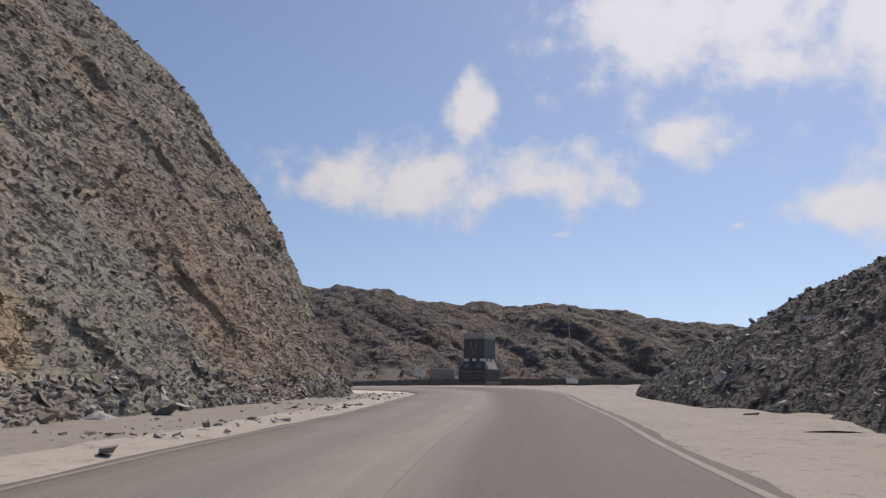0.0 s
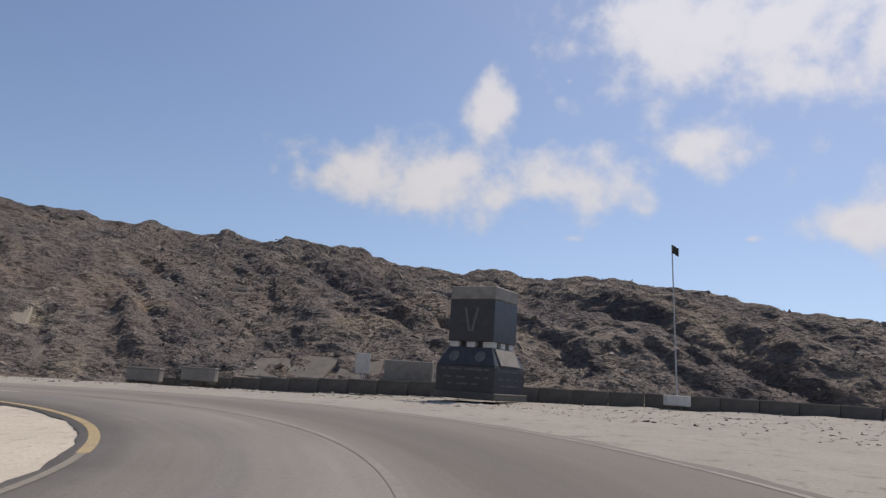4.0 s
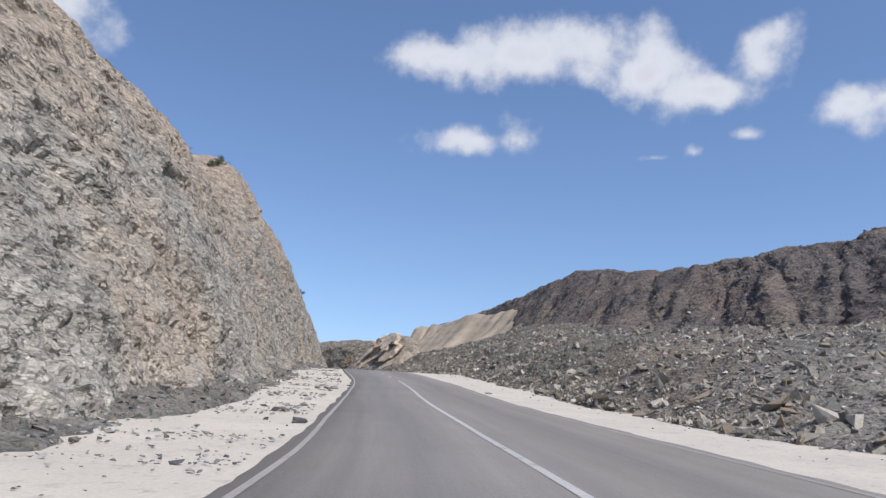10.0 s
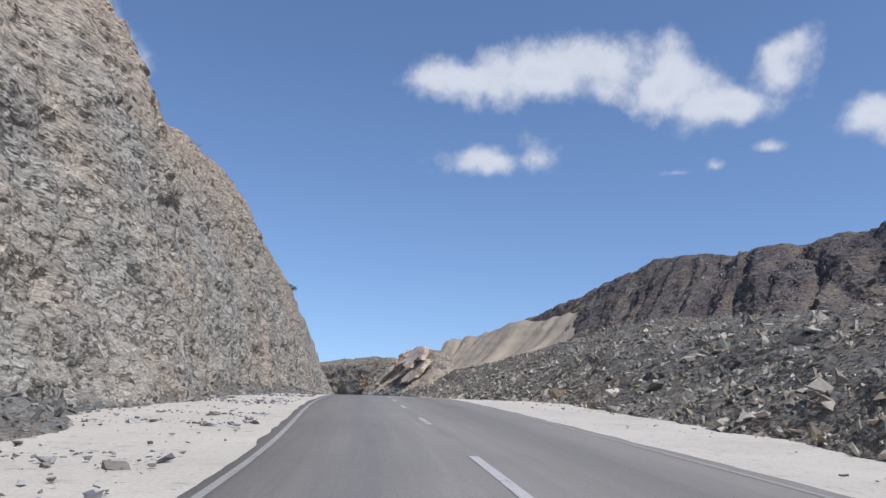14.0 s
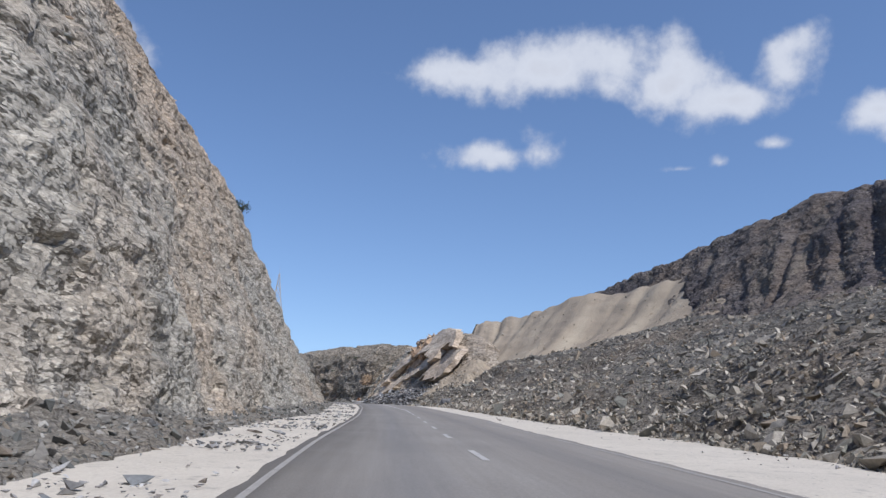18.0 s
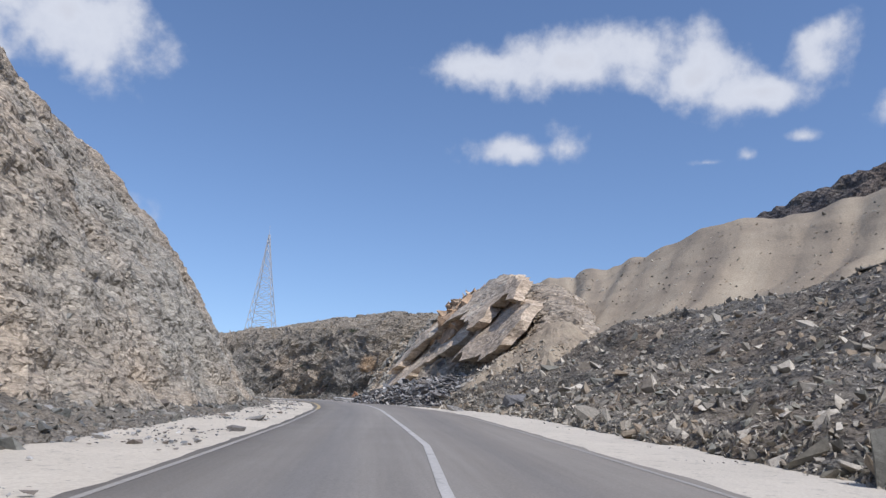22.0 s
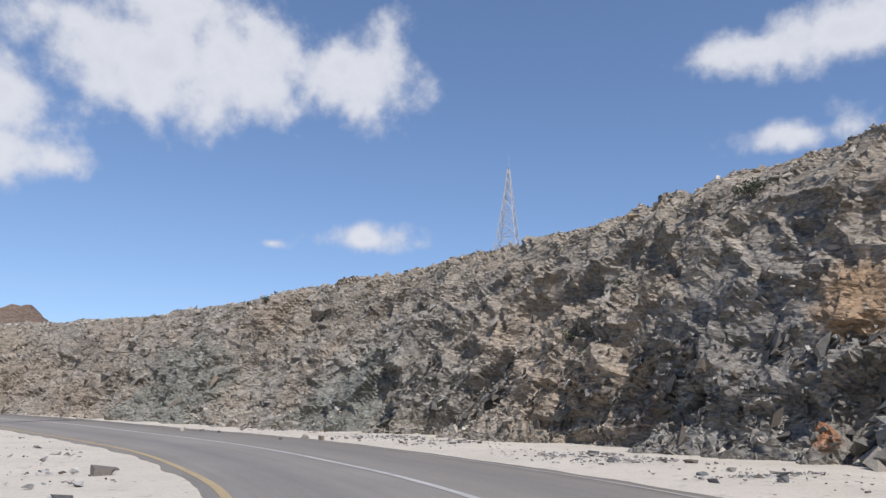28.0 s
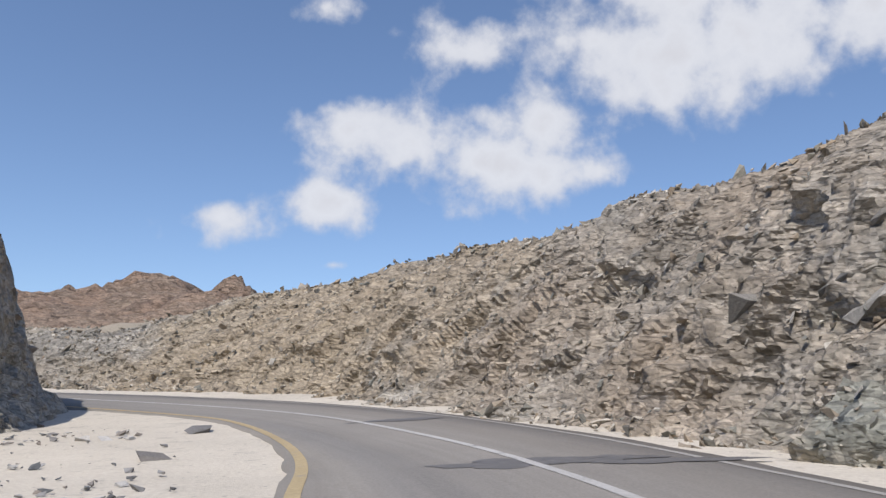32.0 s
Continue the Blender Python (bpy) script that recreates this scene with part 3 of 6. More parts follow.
# ---------------------------------------------------------------- the road's line
LINE_A = [(-1.2, -70.0, 0.0), (-1.15, -30.0, 0.0), (-1.1, 0.0, 0.03), (-0.9, 12.0, 0.18), (-0.2, 24.0, 0.38), (0.1, 36.0, 0.6), (0.1, 46.0, 0.82),
          (-0.9, 53.6, 0.93), (-3.6, 59.8, 1.0), (-7.7, 64.6, 1.0), (-12.8, 68.3, 0.91), (-18.6, 70.8, 0.76), (-24.6, 72.1, 0.65),
          (-31.8, 72.5, 0.57), (-39.0, 72.0, 0.5), (-47.0, 70.2, 0.47), (-60.4, 66.1, 0.56), (-79.3, 59.3, 0.97), (-98.3, 52.5, 1.61), (-116.5, 44.9, 2.35)]
LINE_B = [(-135.1, 37.6, 2.82), (-153.8, 30.6, 2.92), (-172.7, 23.8, 2.79), (-191.4, 16.7, 2.77), (-209.9, 8.9, 2.84), (-224.5, 2.5, 2.92), (-237.1, -4.3, 2.84),
          (-245.8, -9.6, 2.75), (-252.4, -15.1, 2.7), (-257.7, -21.7, 2.51), (-261.7, -29.0, 2.29), (-264.7, -36.9, 2.13), (-267.0, -46.9, 1.94), (-267.8, -56.0, 1.92),
          (-267.0, -62.5, 1.9), (-264.6, -69.0, 1.9), (-260.0, -74.3, 1.9), (-254.0, -78.6, 1.9), (-245.0, -82.0, 1.9), (-232.0, -84.5, 1.9), (-205.0, -87.0, 1.9)]
ROAD = resample(LINE_A + LINE_B, 1100)
ALONG = np.concatenate(([0], np.cumsum(np.linalg.norm(np.diff(ROAD[:, :2], axis=0), axis=1))))
HEAD = np.gradient(ROAD[:, :2], axis=0)
HEAD /= np.linalg.norm(HEAD, axis=1, keepdims=True)
RIGHT = np.stack((HEAD[:, 1], -HEAD[:, 0]), -1)
TURN = np.convolve(np.gradient(np.unwrap(np.arctan2(HEAD[:, 1], HEAD[:, 0])), ALONG), np.ones(41) / 41, "same")
BANK = np.clip(TURN * 1.1, -0.01, 0.05)          # the outside of each bend is raised


def station(x, y):
    return float(ALONG[np.argmin((ROAD[:, 0] - x) ** 2 + (ROAD[:, 1] - y) ** 2)])


def on_road(s, off, h=0.0):
    """Points at stations s, metres to the right of the centre line, at a height over the carriageway."""
    s, off, h = np.broadcast_arrays(np.asarray(s, float), np.asarray(off, float), np.asarray(h, float))
    c = [np.interp(s, ALONG, v) for v in (ROAD[:, 0], ROAD[:, 1], ROAD[:, 2], RIGHT[:, 0], RIGHT[:, 1], BANK)]
    return np.stack((c[0] + c[3] * off, c[1] + c[4] * off, c[2] + np.clip(off, -6, 9) * c[5] + h), -1)


def ribbon(name, s0, s1, across, mat, h=0.0, step=1.0, rough=0.0, seed=3):
    """A strip along the road; across: functions or numbers for the offsets from its left to its right edge."""
    s = np.linspace(s0, s1, max(2, int((s1 - s0) / step)))
    offs = np.stack([np.interp(s, *zip(*a)) if isinstance(a, list) else np.full_like(s, a) for a in across], -1)
    cuts = []
    for k in range(offs.shape[1] - 1):
        n = 6 if rough else 2
        for f in np.linspace(0, 1, n, endpoint=False):
            cuts.append(offs[:, k] * (1 - f) + offs[:, k + 1] * f)
    cuts.append(offs[:, -1])
    offs = np.stack(cuts, -1)
    g = on_road(s[:, None], offs, h)
    if rough:
        g[..., 2] += rough * fbm(g * 0.9, 3, seed)
    uv = np.stack(np.broadcast_arrays(s[:, None], offs), -1).reshape(-1, 2)
    me = mesh_from(name, g, grid_faces(g.shape[0], g.shape[1], True), mat, True, uv)
    return new(name, me)


S_END = float(ALONG[-1])
# offsets of the painted lines from the road's line, by station: the lanes widen and narrow along the way
LINE_LEFT = [(0, -3.9), (104, -3.9), (136, -3.6), (150, -3.65), (164, -3.75), (178, -4.05), (190, -3.85), (198, -3.85), (213, -3.55), (224, -3.52), (270, -3.7), (296, -3.95), (310, -4.1), (336, -3.95), (352, -3.5), (377, -3.45), (414, -3.3), (430, -3.65), (440, -3.65), (447, -3.4), (453, -2.75), (460, -2.2), (S_END, -2.2)]
LINE_MID = [(0, 0.0), (128, 0.0), (136, -0.15), (145, -0.9), (152, -0.55), (160, -0.35), (168, 0.0), (182, -0.02), (194, -0.25), (206, -0.25), (219, -0.12), (234, -0.25), (260, -0.15), (300, -0.3), (328, -0.15), (338, 0.08), (345, 0.35), (353, 0.15), (363, -0.22), (370, -0.28), (379, -0.08), (395, -0.1), (415, 0.1), (428, 0.0), (440, 0.0), (448, -0.25), (S_END, -0.2)]
LINE_RIGHT = [(0, 4.05), (86, 4.2), (100, 4.35), (114, 4.7), (128, 4.5), (138, 3.8), (146, 3.6), (155, 4.0), (165, 4.1), (178, 4.2), (200, 3.8), (221, 3.5), (298, 3.4), (312, 3.65), (325, 4.1), (353, 4.0), (362, 3.6), (377, 2.8), (400, 3.1), (414, 3.4), (434, 3.5), (440, 2.7), (447, 2.2), (S_END, 2.2)]


def shifted(line, d):
    return [(a_, o_ + d) for a_, o_ in line]


def offset_at(line, s_):
    return np.interp(s_, *zip(*line))


LEFT_EDGE, RIGHT_EDGE = shifted(LINE_LEFT, -0.24), shifted(LINE_RIGHT, 0.34)
# carriageway: a slab with an edge that stands a little over the shoulders
s_all = np.linspace(0, S_END, 1100)
le, ri, mi = (offset_at(l_, s_all) for l_ in (LEFT_EDGE, RIGHT_EDGE, LINE_MID))
ragged_ = 0.07 * fbm(np.stack((s_all * 0.9, s_all * 0, s_all * 0), -1), 4, 5), 0.07 * fbm(np.stack((s_all * 0.9, s_all * 0 + 9, s_all * 0), -1), 4, 6)
le, ri = le + ragged_[0], ri + ragged_[1]
lane = np.stack((le - 0.03, le, le * 0.5, mi, ri * 0.5, ri, ri + 0.03), -1)
lift = np.array([-0.12, 0.0, 0.015, 0.03, 0.015, 0.0, -0.12])
g = on_road(s_all[:, None], lane, lift[None, :])
uv = np.stack(np.broadcast_arrays(s_all[:, None], lane), -1).reshape(-1, 2)
road = new("road", mesh_from("road", g, grid_faces(*g.shape[:2], True), ASPHALT, True, uv))
tagged(road, "worn grey two-lane asphalt road with dark oil streaks", "road", kind="structure")

S_PALE = station(-1, 52)
S_RUB = station(-33, 72.4)
tagged(ribbon("shoulder", 0, S_PALE, [-12.0, -6.0], DUST, -0.05, 0.6, 0.03, 4), "grey dusty gravel verge strewn with stones", "road shoulder", kind="structure")
tagged(ribbon("shoulder", 0, S_PALE, [-6.02, shifted(LEFT_EDGE, 0.15)], DUSTY_PALE, -0.045, 0.6, 0.03, 4), "pale dusty gravel strip beside the asphalt", "road shoulder", kind="structure")
tagged(ribbon("shoulder", 0, station(0.2, 20.3), [shifted(RIGHT_EDGE, -0.15), 12.5], APRON, -0.045, 0.6, 0.03, 9), "pale grey packed gravel beside the asphalt", "road shoulder", kind="structure")
SH_L = ribbon("shoulder", S_PALE, S_END, [-12.0, shifted(LEFT_EDGE, 0.15)], SHOULDER, -0.045, 0.5, 0.035, 4)
tagged(SH_L, "pale packed gravel shoulder strewn with small stones", "road shoulder", kind="structure")
SH_R = ribbon("shoulder", S_RUB, S_END, [shifted(RIGHT_EDGE, -0.15), 12.5], SHOULDER, -0.045, 0.5, 0.035, 9)
tagged(SH_R, "pale packed gravel shoulder along dark rubble", "road shoulder", kind="structure")


# painted lines
def mark(s0, s1, line, width, mat, label, category="road marking"):
    n_ = max(2, int((s1 - s0) / 0.7))
    ss = np.linspace(s0, s1, n_)
    o_ = offset_at(line, ss)
    lim = np.where(o_ < offset_at(LINE_MID, ss), offset_at(LEFT_EDGE, ss), offset_at(RIGHT_EDGE, ss))
    mid = offset_at(LINE_MID, ss)
    f_ = np.clip(np.abs(o_ - mid) / np.maximum(np.abs(lim - mid), 0.1), 0, 1)
    h_ = 0.03 * (1 - f_) + 0.006
    g_ = np.stack([on_road(ss, o_ + k_ * width, h_) for k_ in (-0.5, 0.5)], 1)
    uv_ = np.stack(np.broadcast_arrays(ss[:, None], o_[:, None] + np.array((-0.5, 0.5)) * width), -1).reshape(-1, 2)
    ob = new("road_marking", mesh_from("road_marking", g_, grid_faces(n_, 2, True), mat, True, uv_))
    return tagged(ob, label, category, kind="structure")


S_DASH0, S_DASH1 = 234.2, 336.6
S_BEND = station(-14.5, 69.2)
mark(0, S_BEND, LINE_MID, 0.13, GHOST_PAINT, "nearly worn away centre line")
mark(S_BEND, S_DASH0, LINE_MID, 0.16, WHITE_PAINT, "worn solid white centre line")
s = S_DASH0 + 7.0
while s < S_DASH1 - 4:
    mark(s, s + 2.7, LINE_MID, 0.15, WHITE_PAINT, "worn white centre line dash")
    s += 8.11
mark(S_DASH1, S_END, LINE_MID, 0.16, WHITE_PAINT, "worn solid white centre line")
S_Y0, S_Y1, S_Y2 = station(-2, 56), station(-53, 68.4), station(-222, 3.6)
mark(0, S_Y0, LINE_LEFT, 0.12, DUST_PAINT, "edge line worn away under dust")
mark(S_Y0, S_Y1, LINE_LEFT, 0.18, YELLOW_PAINT, "worn yellow edge line on the bend")
mark(S_Y1, S_Y2, LINE_LEFT, 0.11, FAINT_PAINT, "faded white edge line")
mark(S_Y2, S_END, LINE_LEFT, 0.17, YELLOW_PAINT, "worn yellow edge line on the bend")
mark(0, S_PALE, LINE_RIGHT, 0.16, FAINT_PAINT, "dusty faded edge line")
mark(S_PALE, S_END, LINE_RIGHT, 0.12, FAINT_PAINT, "faded white edge line")

# ---------------------------------------------------------------- the ground, out to the horizon
gx = np.concatenate((np.linspace(-4000, -420, 24), np.linspace(-400, 120, 131), np.linspace(140, 4000, 24)))
gy = np.concatenate((np.linspace(-4000, -260, 24), np.linspace(-240, 240, 121), np.linspace(260, 4000, 24)))
X, Y = np.meshgrid(gx, gy, indexing="ij")
d2 = (X[..., None] - ROAD[::12, 0]) ** 2 + (Y[..., None] - ROAD[::12, 1]) ** 2
wgt = 1.0 / (d2 + 60.0) ** 2
Z = (wgt * ROAD[::12, 2]).sum(-1) / wgt.sum(-1) - 0.5
far = np.sqrt(d2.min(-1))
Z = Z + np.clip(far - 40, 0, None) * 0.002 * (1 + fbm(np.stack((X, Y, X * 0), -1) * 0.006, 4, 2)) - np.clip(far - 14, 0, 40) * 0.02
ground = skin("ground", np.stack((X, Y, Z), -1), DESERT, smooth=True)
tagged(ground, "stony brown desert ground", "ground", kind="structure")


# ---------------------------------------------------------------- rock faces
def cut(toe, way, profile, scale=1.0, lean=1.0):
    """A cross-section: from the toe, going the given way, a profile of (distance, height)."""
    w = Vector(way).normalized()
    return [(toe[0] + w.x * d * lean, toe[1] + w.y * d * lean, toe[2] + h * (scale if h > 0.5 else 1.0)) for d, h in profile]


def relief(g, amps, dip=(0.0, 0.0), seed=0, toward=1.0, keep_toe=2):
    """Pushes a grid of points out by rock relief: large swells, blocks, small blocks, chips. dip shears the blocks like tilted beds."""
    n = normals(g) * toward
    p = g.copy()
    p[..., 2] = p[..., 2] + dip[0] * p[..., 0] + dip[1] * p[..., 1]
    d = 0
    for kind, size, amp in amps:
        q = p / np.array(size)
        if kind == "swell":
            d = d + amp * fbm(q, 3, seed)
        elif kind == "block":
            lv, gap = blocks(q, seed)
            lv = lv - 0.5 * np.clip(1 - gap / 0.14, 0, 1)
            for ax in (0, 1):      # steps are a little worn
                e_ = np.concatenate((lv.take([0], ax), lv, lv.take([-1], ax)), ax)
                m_ = lv.shape[ax]
                lv = 0.1 * e_.take(range(0, m_), ax) + 0.8 * e_.take(range(1, m_ + 1), ax) + 0.1 * e_.take(range(2, m_ + 2), ax)
            d = d + amp * lv
        elif kind == "ridge":
            d = d + amp * (1 - 2 * np.abs(fbm(q, 3, seed)))
        seed += 11
    ramp_ = np.clip(np.arange(g.shape[1]) / max(1, keep_toe), 0.15, 1)[None, :]
    return g + n * (d * ramp_)[..., None]


FACE_AMPS = [("swell", (11, 11, 8), 0.55), ("block", (4.2, 4.2, 2.4), 0.20), ("block", (2.0, 2.0, 1.6), 0.20)]

SLOPE_AMPS = [("swell", (11, 11, 8), 0.5), ("block", (3.6, 3.6, 2.4), 0.18), ("block", (1.5, 1.5, 1.2), 0.11), ("swell", (1.2, 1.2, 1.2), 0.07)]
# first cut slope, beside the start
PROF_A = [(-1.2, -1.2), (-0.2, 0.1), (0.9, 1.2), (2.4, 4.0), (4.9, 8.2), (8.2, 13.4), (11.4, 17.4), (15.5, 20.2), (22, 22.0)]
TOES_A = [(-11.5, -70, 0), (-11.5, -35, 0), (-11.2, -5, 0), (-11.0, 14, 0.2), (-10.6, 26, 0.4), (-9.2, 35, 0.6), (-8.2, 43, 0.8), (-9.0, 49, 0.9), (-12, 54.5, 0.9), (-17, 58, 0.8), (-26, 60, 0.6), (-40, 60, 0.5)]
WAYS_A = [(-1, 0), (-1, 0), (-1, 0), (-1, 0.02), (-1, 0), (-1, -0.1), (-1, -0.25), (-0.9, -0.5), (-0.7, -0.75), (-0.45, -0.9), (-0.1, -1), (0, -1)]
SIZE_A = [1, 1.05, 1.02, 1.0, 1.06, 1.05, 1.0, 0.95, 0.9, 0.85, 0.8, 0.8]
LEAN_A = [1, 1, 1, 0.96, 0.9, 0.87, 0.87, 0.9, 1, 1, 1, 1]
gA = surface([cut(t, w, PROF_A, k, l) for t, w, k, l in zip(TOES_A, WAYS_A, SIZE_A, LEAN_A)][1:], 0.22, 0.22)
gA = relief(gA, SLOPE_AMPS, (0.35, 0.2), 5, -1)
tagged(skin("cut_slope", gA, FIRST, True), "steep brown-grey cut rock slope beside the road", "rock slope", kind="structure")

# long grey cliff on the inside of the straight
PROF_B = [(0.9, -0.9), (1.6, 0.3), (2.4, 1.6), (3.3, 4.0), (4.6, 7.0), (6.4, 10.2), (8.2, 13.4), (10.2, 16.6), (13.2, 20.2), (17.5, 22.8), (26, 25.0), (45, 27.0)]
SECT_B = [  # toe, way in, height and lean of the face
    ((-40, 63.0, 0.5), (0, -1), 0.76, 1), ((-47.3, 61.9, 0.45), (-0.2, -1), 0.78, 1), ((-57.3, 58.9, 0.5), (-0.3, -1), 0.8, 1), ((-70, 54.6, 0.75), (-0.33, -0.95), 0.83, 1),
    ((-85.5, 49.0, 1.1), (-0.33, -0.95), 0.88, 1.0), ((-103, 42.0, 1.75), (-0.35, -0.93), 0.96, 1.22), ((-110, 39.1, 2.05), (-0.35, -0.93), 1.02, 1.02), ((-117, 36.2, 2.35), (-0.36, -0.93), 1.07, 0.9),
    ((-122, 34.4, 2.5), (-0.36, -0.93), 1.0, 1.14), ((-134.5, 29.8, 2.8), (-0.35, -0.94), 1.06, 1.12), ((-149.8, 24.6, 2.9), (-0.35, -0.94), 1.05, 1.03), ((-167.8, 17.2, 2.8), (-0.36, -0.93), 1.04, 1.02),
    ((-180, 13.0, 2.76), (-0.37, -0.93), 1.02, 1.12), ((-189, 10.0, 2.75), (-0.38, -0.93), 0.98, 1.1), ((-197, 6.6, 2.8), (-0.39, -0.92), 0.86, 1.2), ((-208.2, 2.0, 2.85), (-0.4, -0.92), 0.71, 1.25), ((-220, -3.0, 2.9), (-0.42, -0.91), 0.67, 1.2),
    ((-232, -9.0, 2.85), (-0.35, -0.94), 0.54, 1.0), ((-241, -15.0, 2.8), (0.0, -1), 0.44, 0.7), ((-245.5, -20.0, 2.7), (0.5, -0.8), 0.34, 0.35), ((-246.5, -27, 2.5), (1, -0.4), 0.26, 0.25)]
TOES_B, WAYS_B = [r_[0] for r_ in SECT_B], [r_[1] for r_ in SECT_B]
PROF_B = PROF_B[:-2] + [(20.5, 23.6)]
gB = surface([cut(t, w, PROF_B, k, l) for t, w, k, l in SECT_B], 0.2, 0.185)
CLIFF_AMPS = [("swell", (11, 11, 8), 0.55), ("block", (5.0, 5.0, 2.8), 0.22), ("block", (2.2, 2.2, 1.1), 0.16), ("block", (1.1, 1.1, 0.7), 0.10), ("ridge", (5.0, 5.0, 1.1), 0.06)]
gB = relief(gB, CLIFF_AMPS, (0.10, -0.1), 40, 1, 2)
tagged(skin("cliff", gB, CLIFF, False), "high grey-green layered rock cliff with a tan upper part", "cliff", kind="structure")

# shaded bluff inside the last bend
PROF_C = [(-0.6, -0.9), (0.1, 0.1), (0.7, 1.0), (1.2, 4.0), (1.9, 7.5), (3.0, 9.8), (6.0, 11.0), (22, 12.0)]
TOES_C = [(-246.5, -25, 2.4), (-247.5, -36, 2.2), (-250, -48, 2.0), (-255.0, -58, 1.9), (-258.0, -65, 1.9), (-257.9, -70, 1.9), (-256.2, -74.4, 1.9), (-250, -77.0, 1.9), (-242, -78.5, 1.9), (-225, -80, 1.9)]
WAYS_C = [(1, -0.1), (1, 0), (1, 0.25), (1, 0.3), (1, 0.1), (1, 0.1), (0.8, 0.6), (0.3, 1), (0.1, 1), (0, 1)]
SIZE_C = [0.12, 0.3, 0.5, 0.6, 0.62, 0.62, 0.62, 0.62, 0.6, 0.6]
gC = surface([cut(t, w, PROF_C, k) for t, w, k in zip(TOES_C, WAYS_C, SIZE_C)], 0.3, 0.3)
gC = relief(gC, FACE_AMPS, (0.1, 0.2), 77, 1)
bluff = tagged(skin("bluff", gC, CLIFF, False), "dark shaded rock bluff inside the bend", "cliff", kind="structure")

# dark rubble heap opposite the first slope
PROF_H = [(-1.0, -0.8), (0.2, 0.2), (2.2, 2.3), (4.2, 4.6), (6.6, 6.6), (9.4, 7.4), (14, 6.5), (20, 3.0), (26, -0.5)]
TOES_H = [(11, -12, 0), (10.6, 0, 0.1), (10.4, 12, 0.3), (10.6, 22, 0.5), (10.4, 28, 0.7), (9.8, 34, 0.9), (9.8, 41, 1.1), (10.2, 47, 1.35), (12.4, 52, 1.55), (17, 56, 1.7)]
WAYS_H = [(1, 0), (1, 0), (1, 0), (1, 0), (1, 0), (1, -0.05), (1, -0.15), (0.9, -0.4), (0.7, -0.7), (0.3, -1)]
SIZE_H = [1.75, 1.8, 1.75, 1.38, 1.04, 0.74, 0.56, 0.42, 0.34, 0.32]
gH = surface([cut(t, w, PROF_H, k, 0.5 + 0.5 * k) for t, w, k in zip(TOES_H, WAYS_H, SIZE_H)], 0.3, 0.3)
gH = relief(gH, [("swell", (6, 6, 6), 0.4), ("block", (1.2, 1.2, 0.8), 0.09), ("block", (0.6, 0.6, 0.4), 0.06)], (0, 0), 90, 1)
heap = tagged(skin("rubble_heap", gH, HEAP, False), "dark heap of broken shale beside the road", "rubble heap", kind="structure")

# long dark ridge behind the bend
RIDGE = [
    [(95, 90, -1), (95, 100, 3), (92, 112, 5), (90, 122, 6), (90, 150, 3)],
    [(55, 92, 0), (54, 102, 4), (52, 118, 8.5), (50, 131, 11.5), (52, 165, 8)],
    [(22, 93, 0.8), (22, 103, 6), (20, 122, 11.5), (18, 139, 16.0), (20, 175, 12)],
    [(2, 92.5, 1.5), (1, 103, 7), (-4, 124, 13), (-9, 146, 18), (-4, 180, 13)],
    [(-13, 93, 1.2), (-14, 103, 6.5), (-18, 122, 13), (-24, 145, 20.3), (-20, 185, 14)],
    [(-23, 91, 0.4), (-27, 103, 7), (-34, 124, 14), (-41, 146, 21.0), (-38, 185, 16)],
    [(-30, 83.5, -0.4), (-37, 98, 6), (-47, 121, 14.5), (-56, 143, 22.1), (-52, 185, 16)],
    [(-43, 78.6, -0.4), (-53, 90.5, 6), (-68, 114, 16), (-80, 132, 23.0), (-74, 175, 17)],
    [(-60, 75.4, 0), (-74, 89, 7), (-94, 108, 17), (-106, 120, 24.2), (-100, 165, 17)],
    [(-98, 82, 2), (-112, 90, 9), (-126, 98, 18), (-140, 106, 24.2), (-130, 150, 18)],
    [(-130, 70, 5), (-144, 76, 12), (-158, 84, 20), (-168, 88, 24.0), (-160, 130, 18)],
    [(-160, 54, 8), (-174, 62, 13), (-186, 68, 20), (-196, 74, 25.2), (-188, 120, 19)],
    [(-185, 46, 9), (-198, 54, 15), (-212, 62, 25), (-222, 66, 29), (-215, 115, 21)],
    [(-212, 36, 7), (-222, 44, 16), (-232, 51, 26), (-240, 58, 32.6), (-236, 110, 22)],
    [(-236, 26, 4), (-247, 32, 13), (-259, 37, 24.5), (-268, 40, 29.3), (-285, 90, 22)],
    [(-262, 10, 4), (-275, 15, 12), (-288, 18.5, 22.5), (-297, 21, 26.6), (-320, 70, 20)],
    [(-275, -4, 9), (-295, -2, 14), (-314, 1, 21), (-326, 2, 23.6), (-350, 45, 18)],
    [(-300, -20, 9), (-320, -16, 12), (-340, -12, 18), (-352, -10, 22), (-380, 20, 15)],
]
# only the near part of the back slope is built
RIDGE = [row[:4] + [tuple(a_ + 0.3 * (b_ - a_) for a_, b_ in zip(row[3], row[4]))] for row in RIDGE]
gR = surface(RIDGE, 0.48, 0.45)
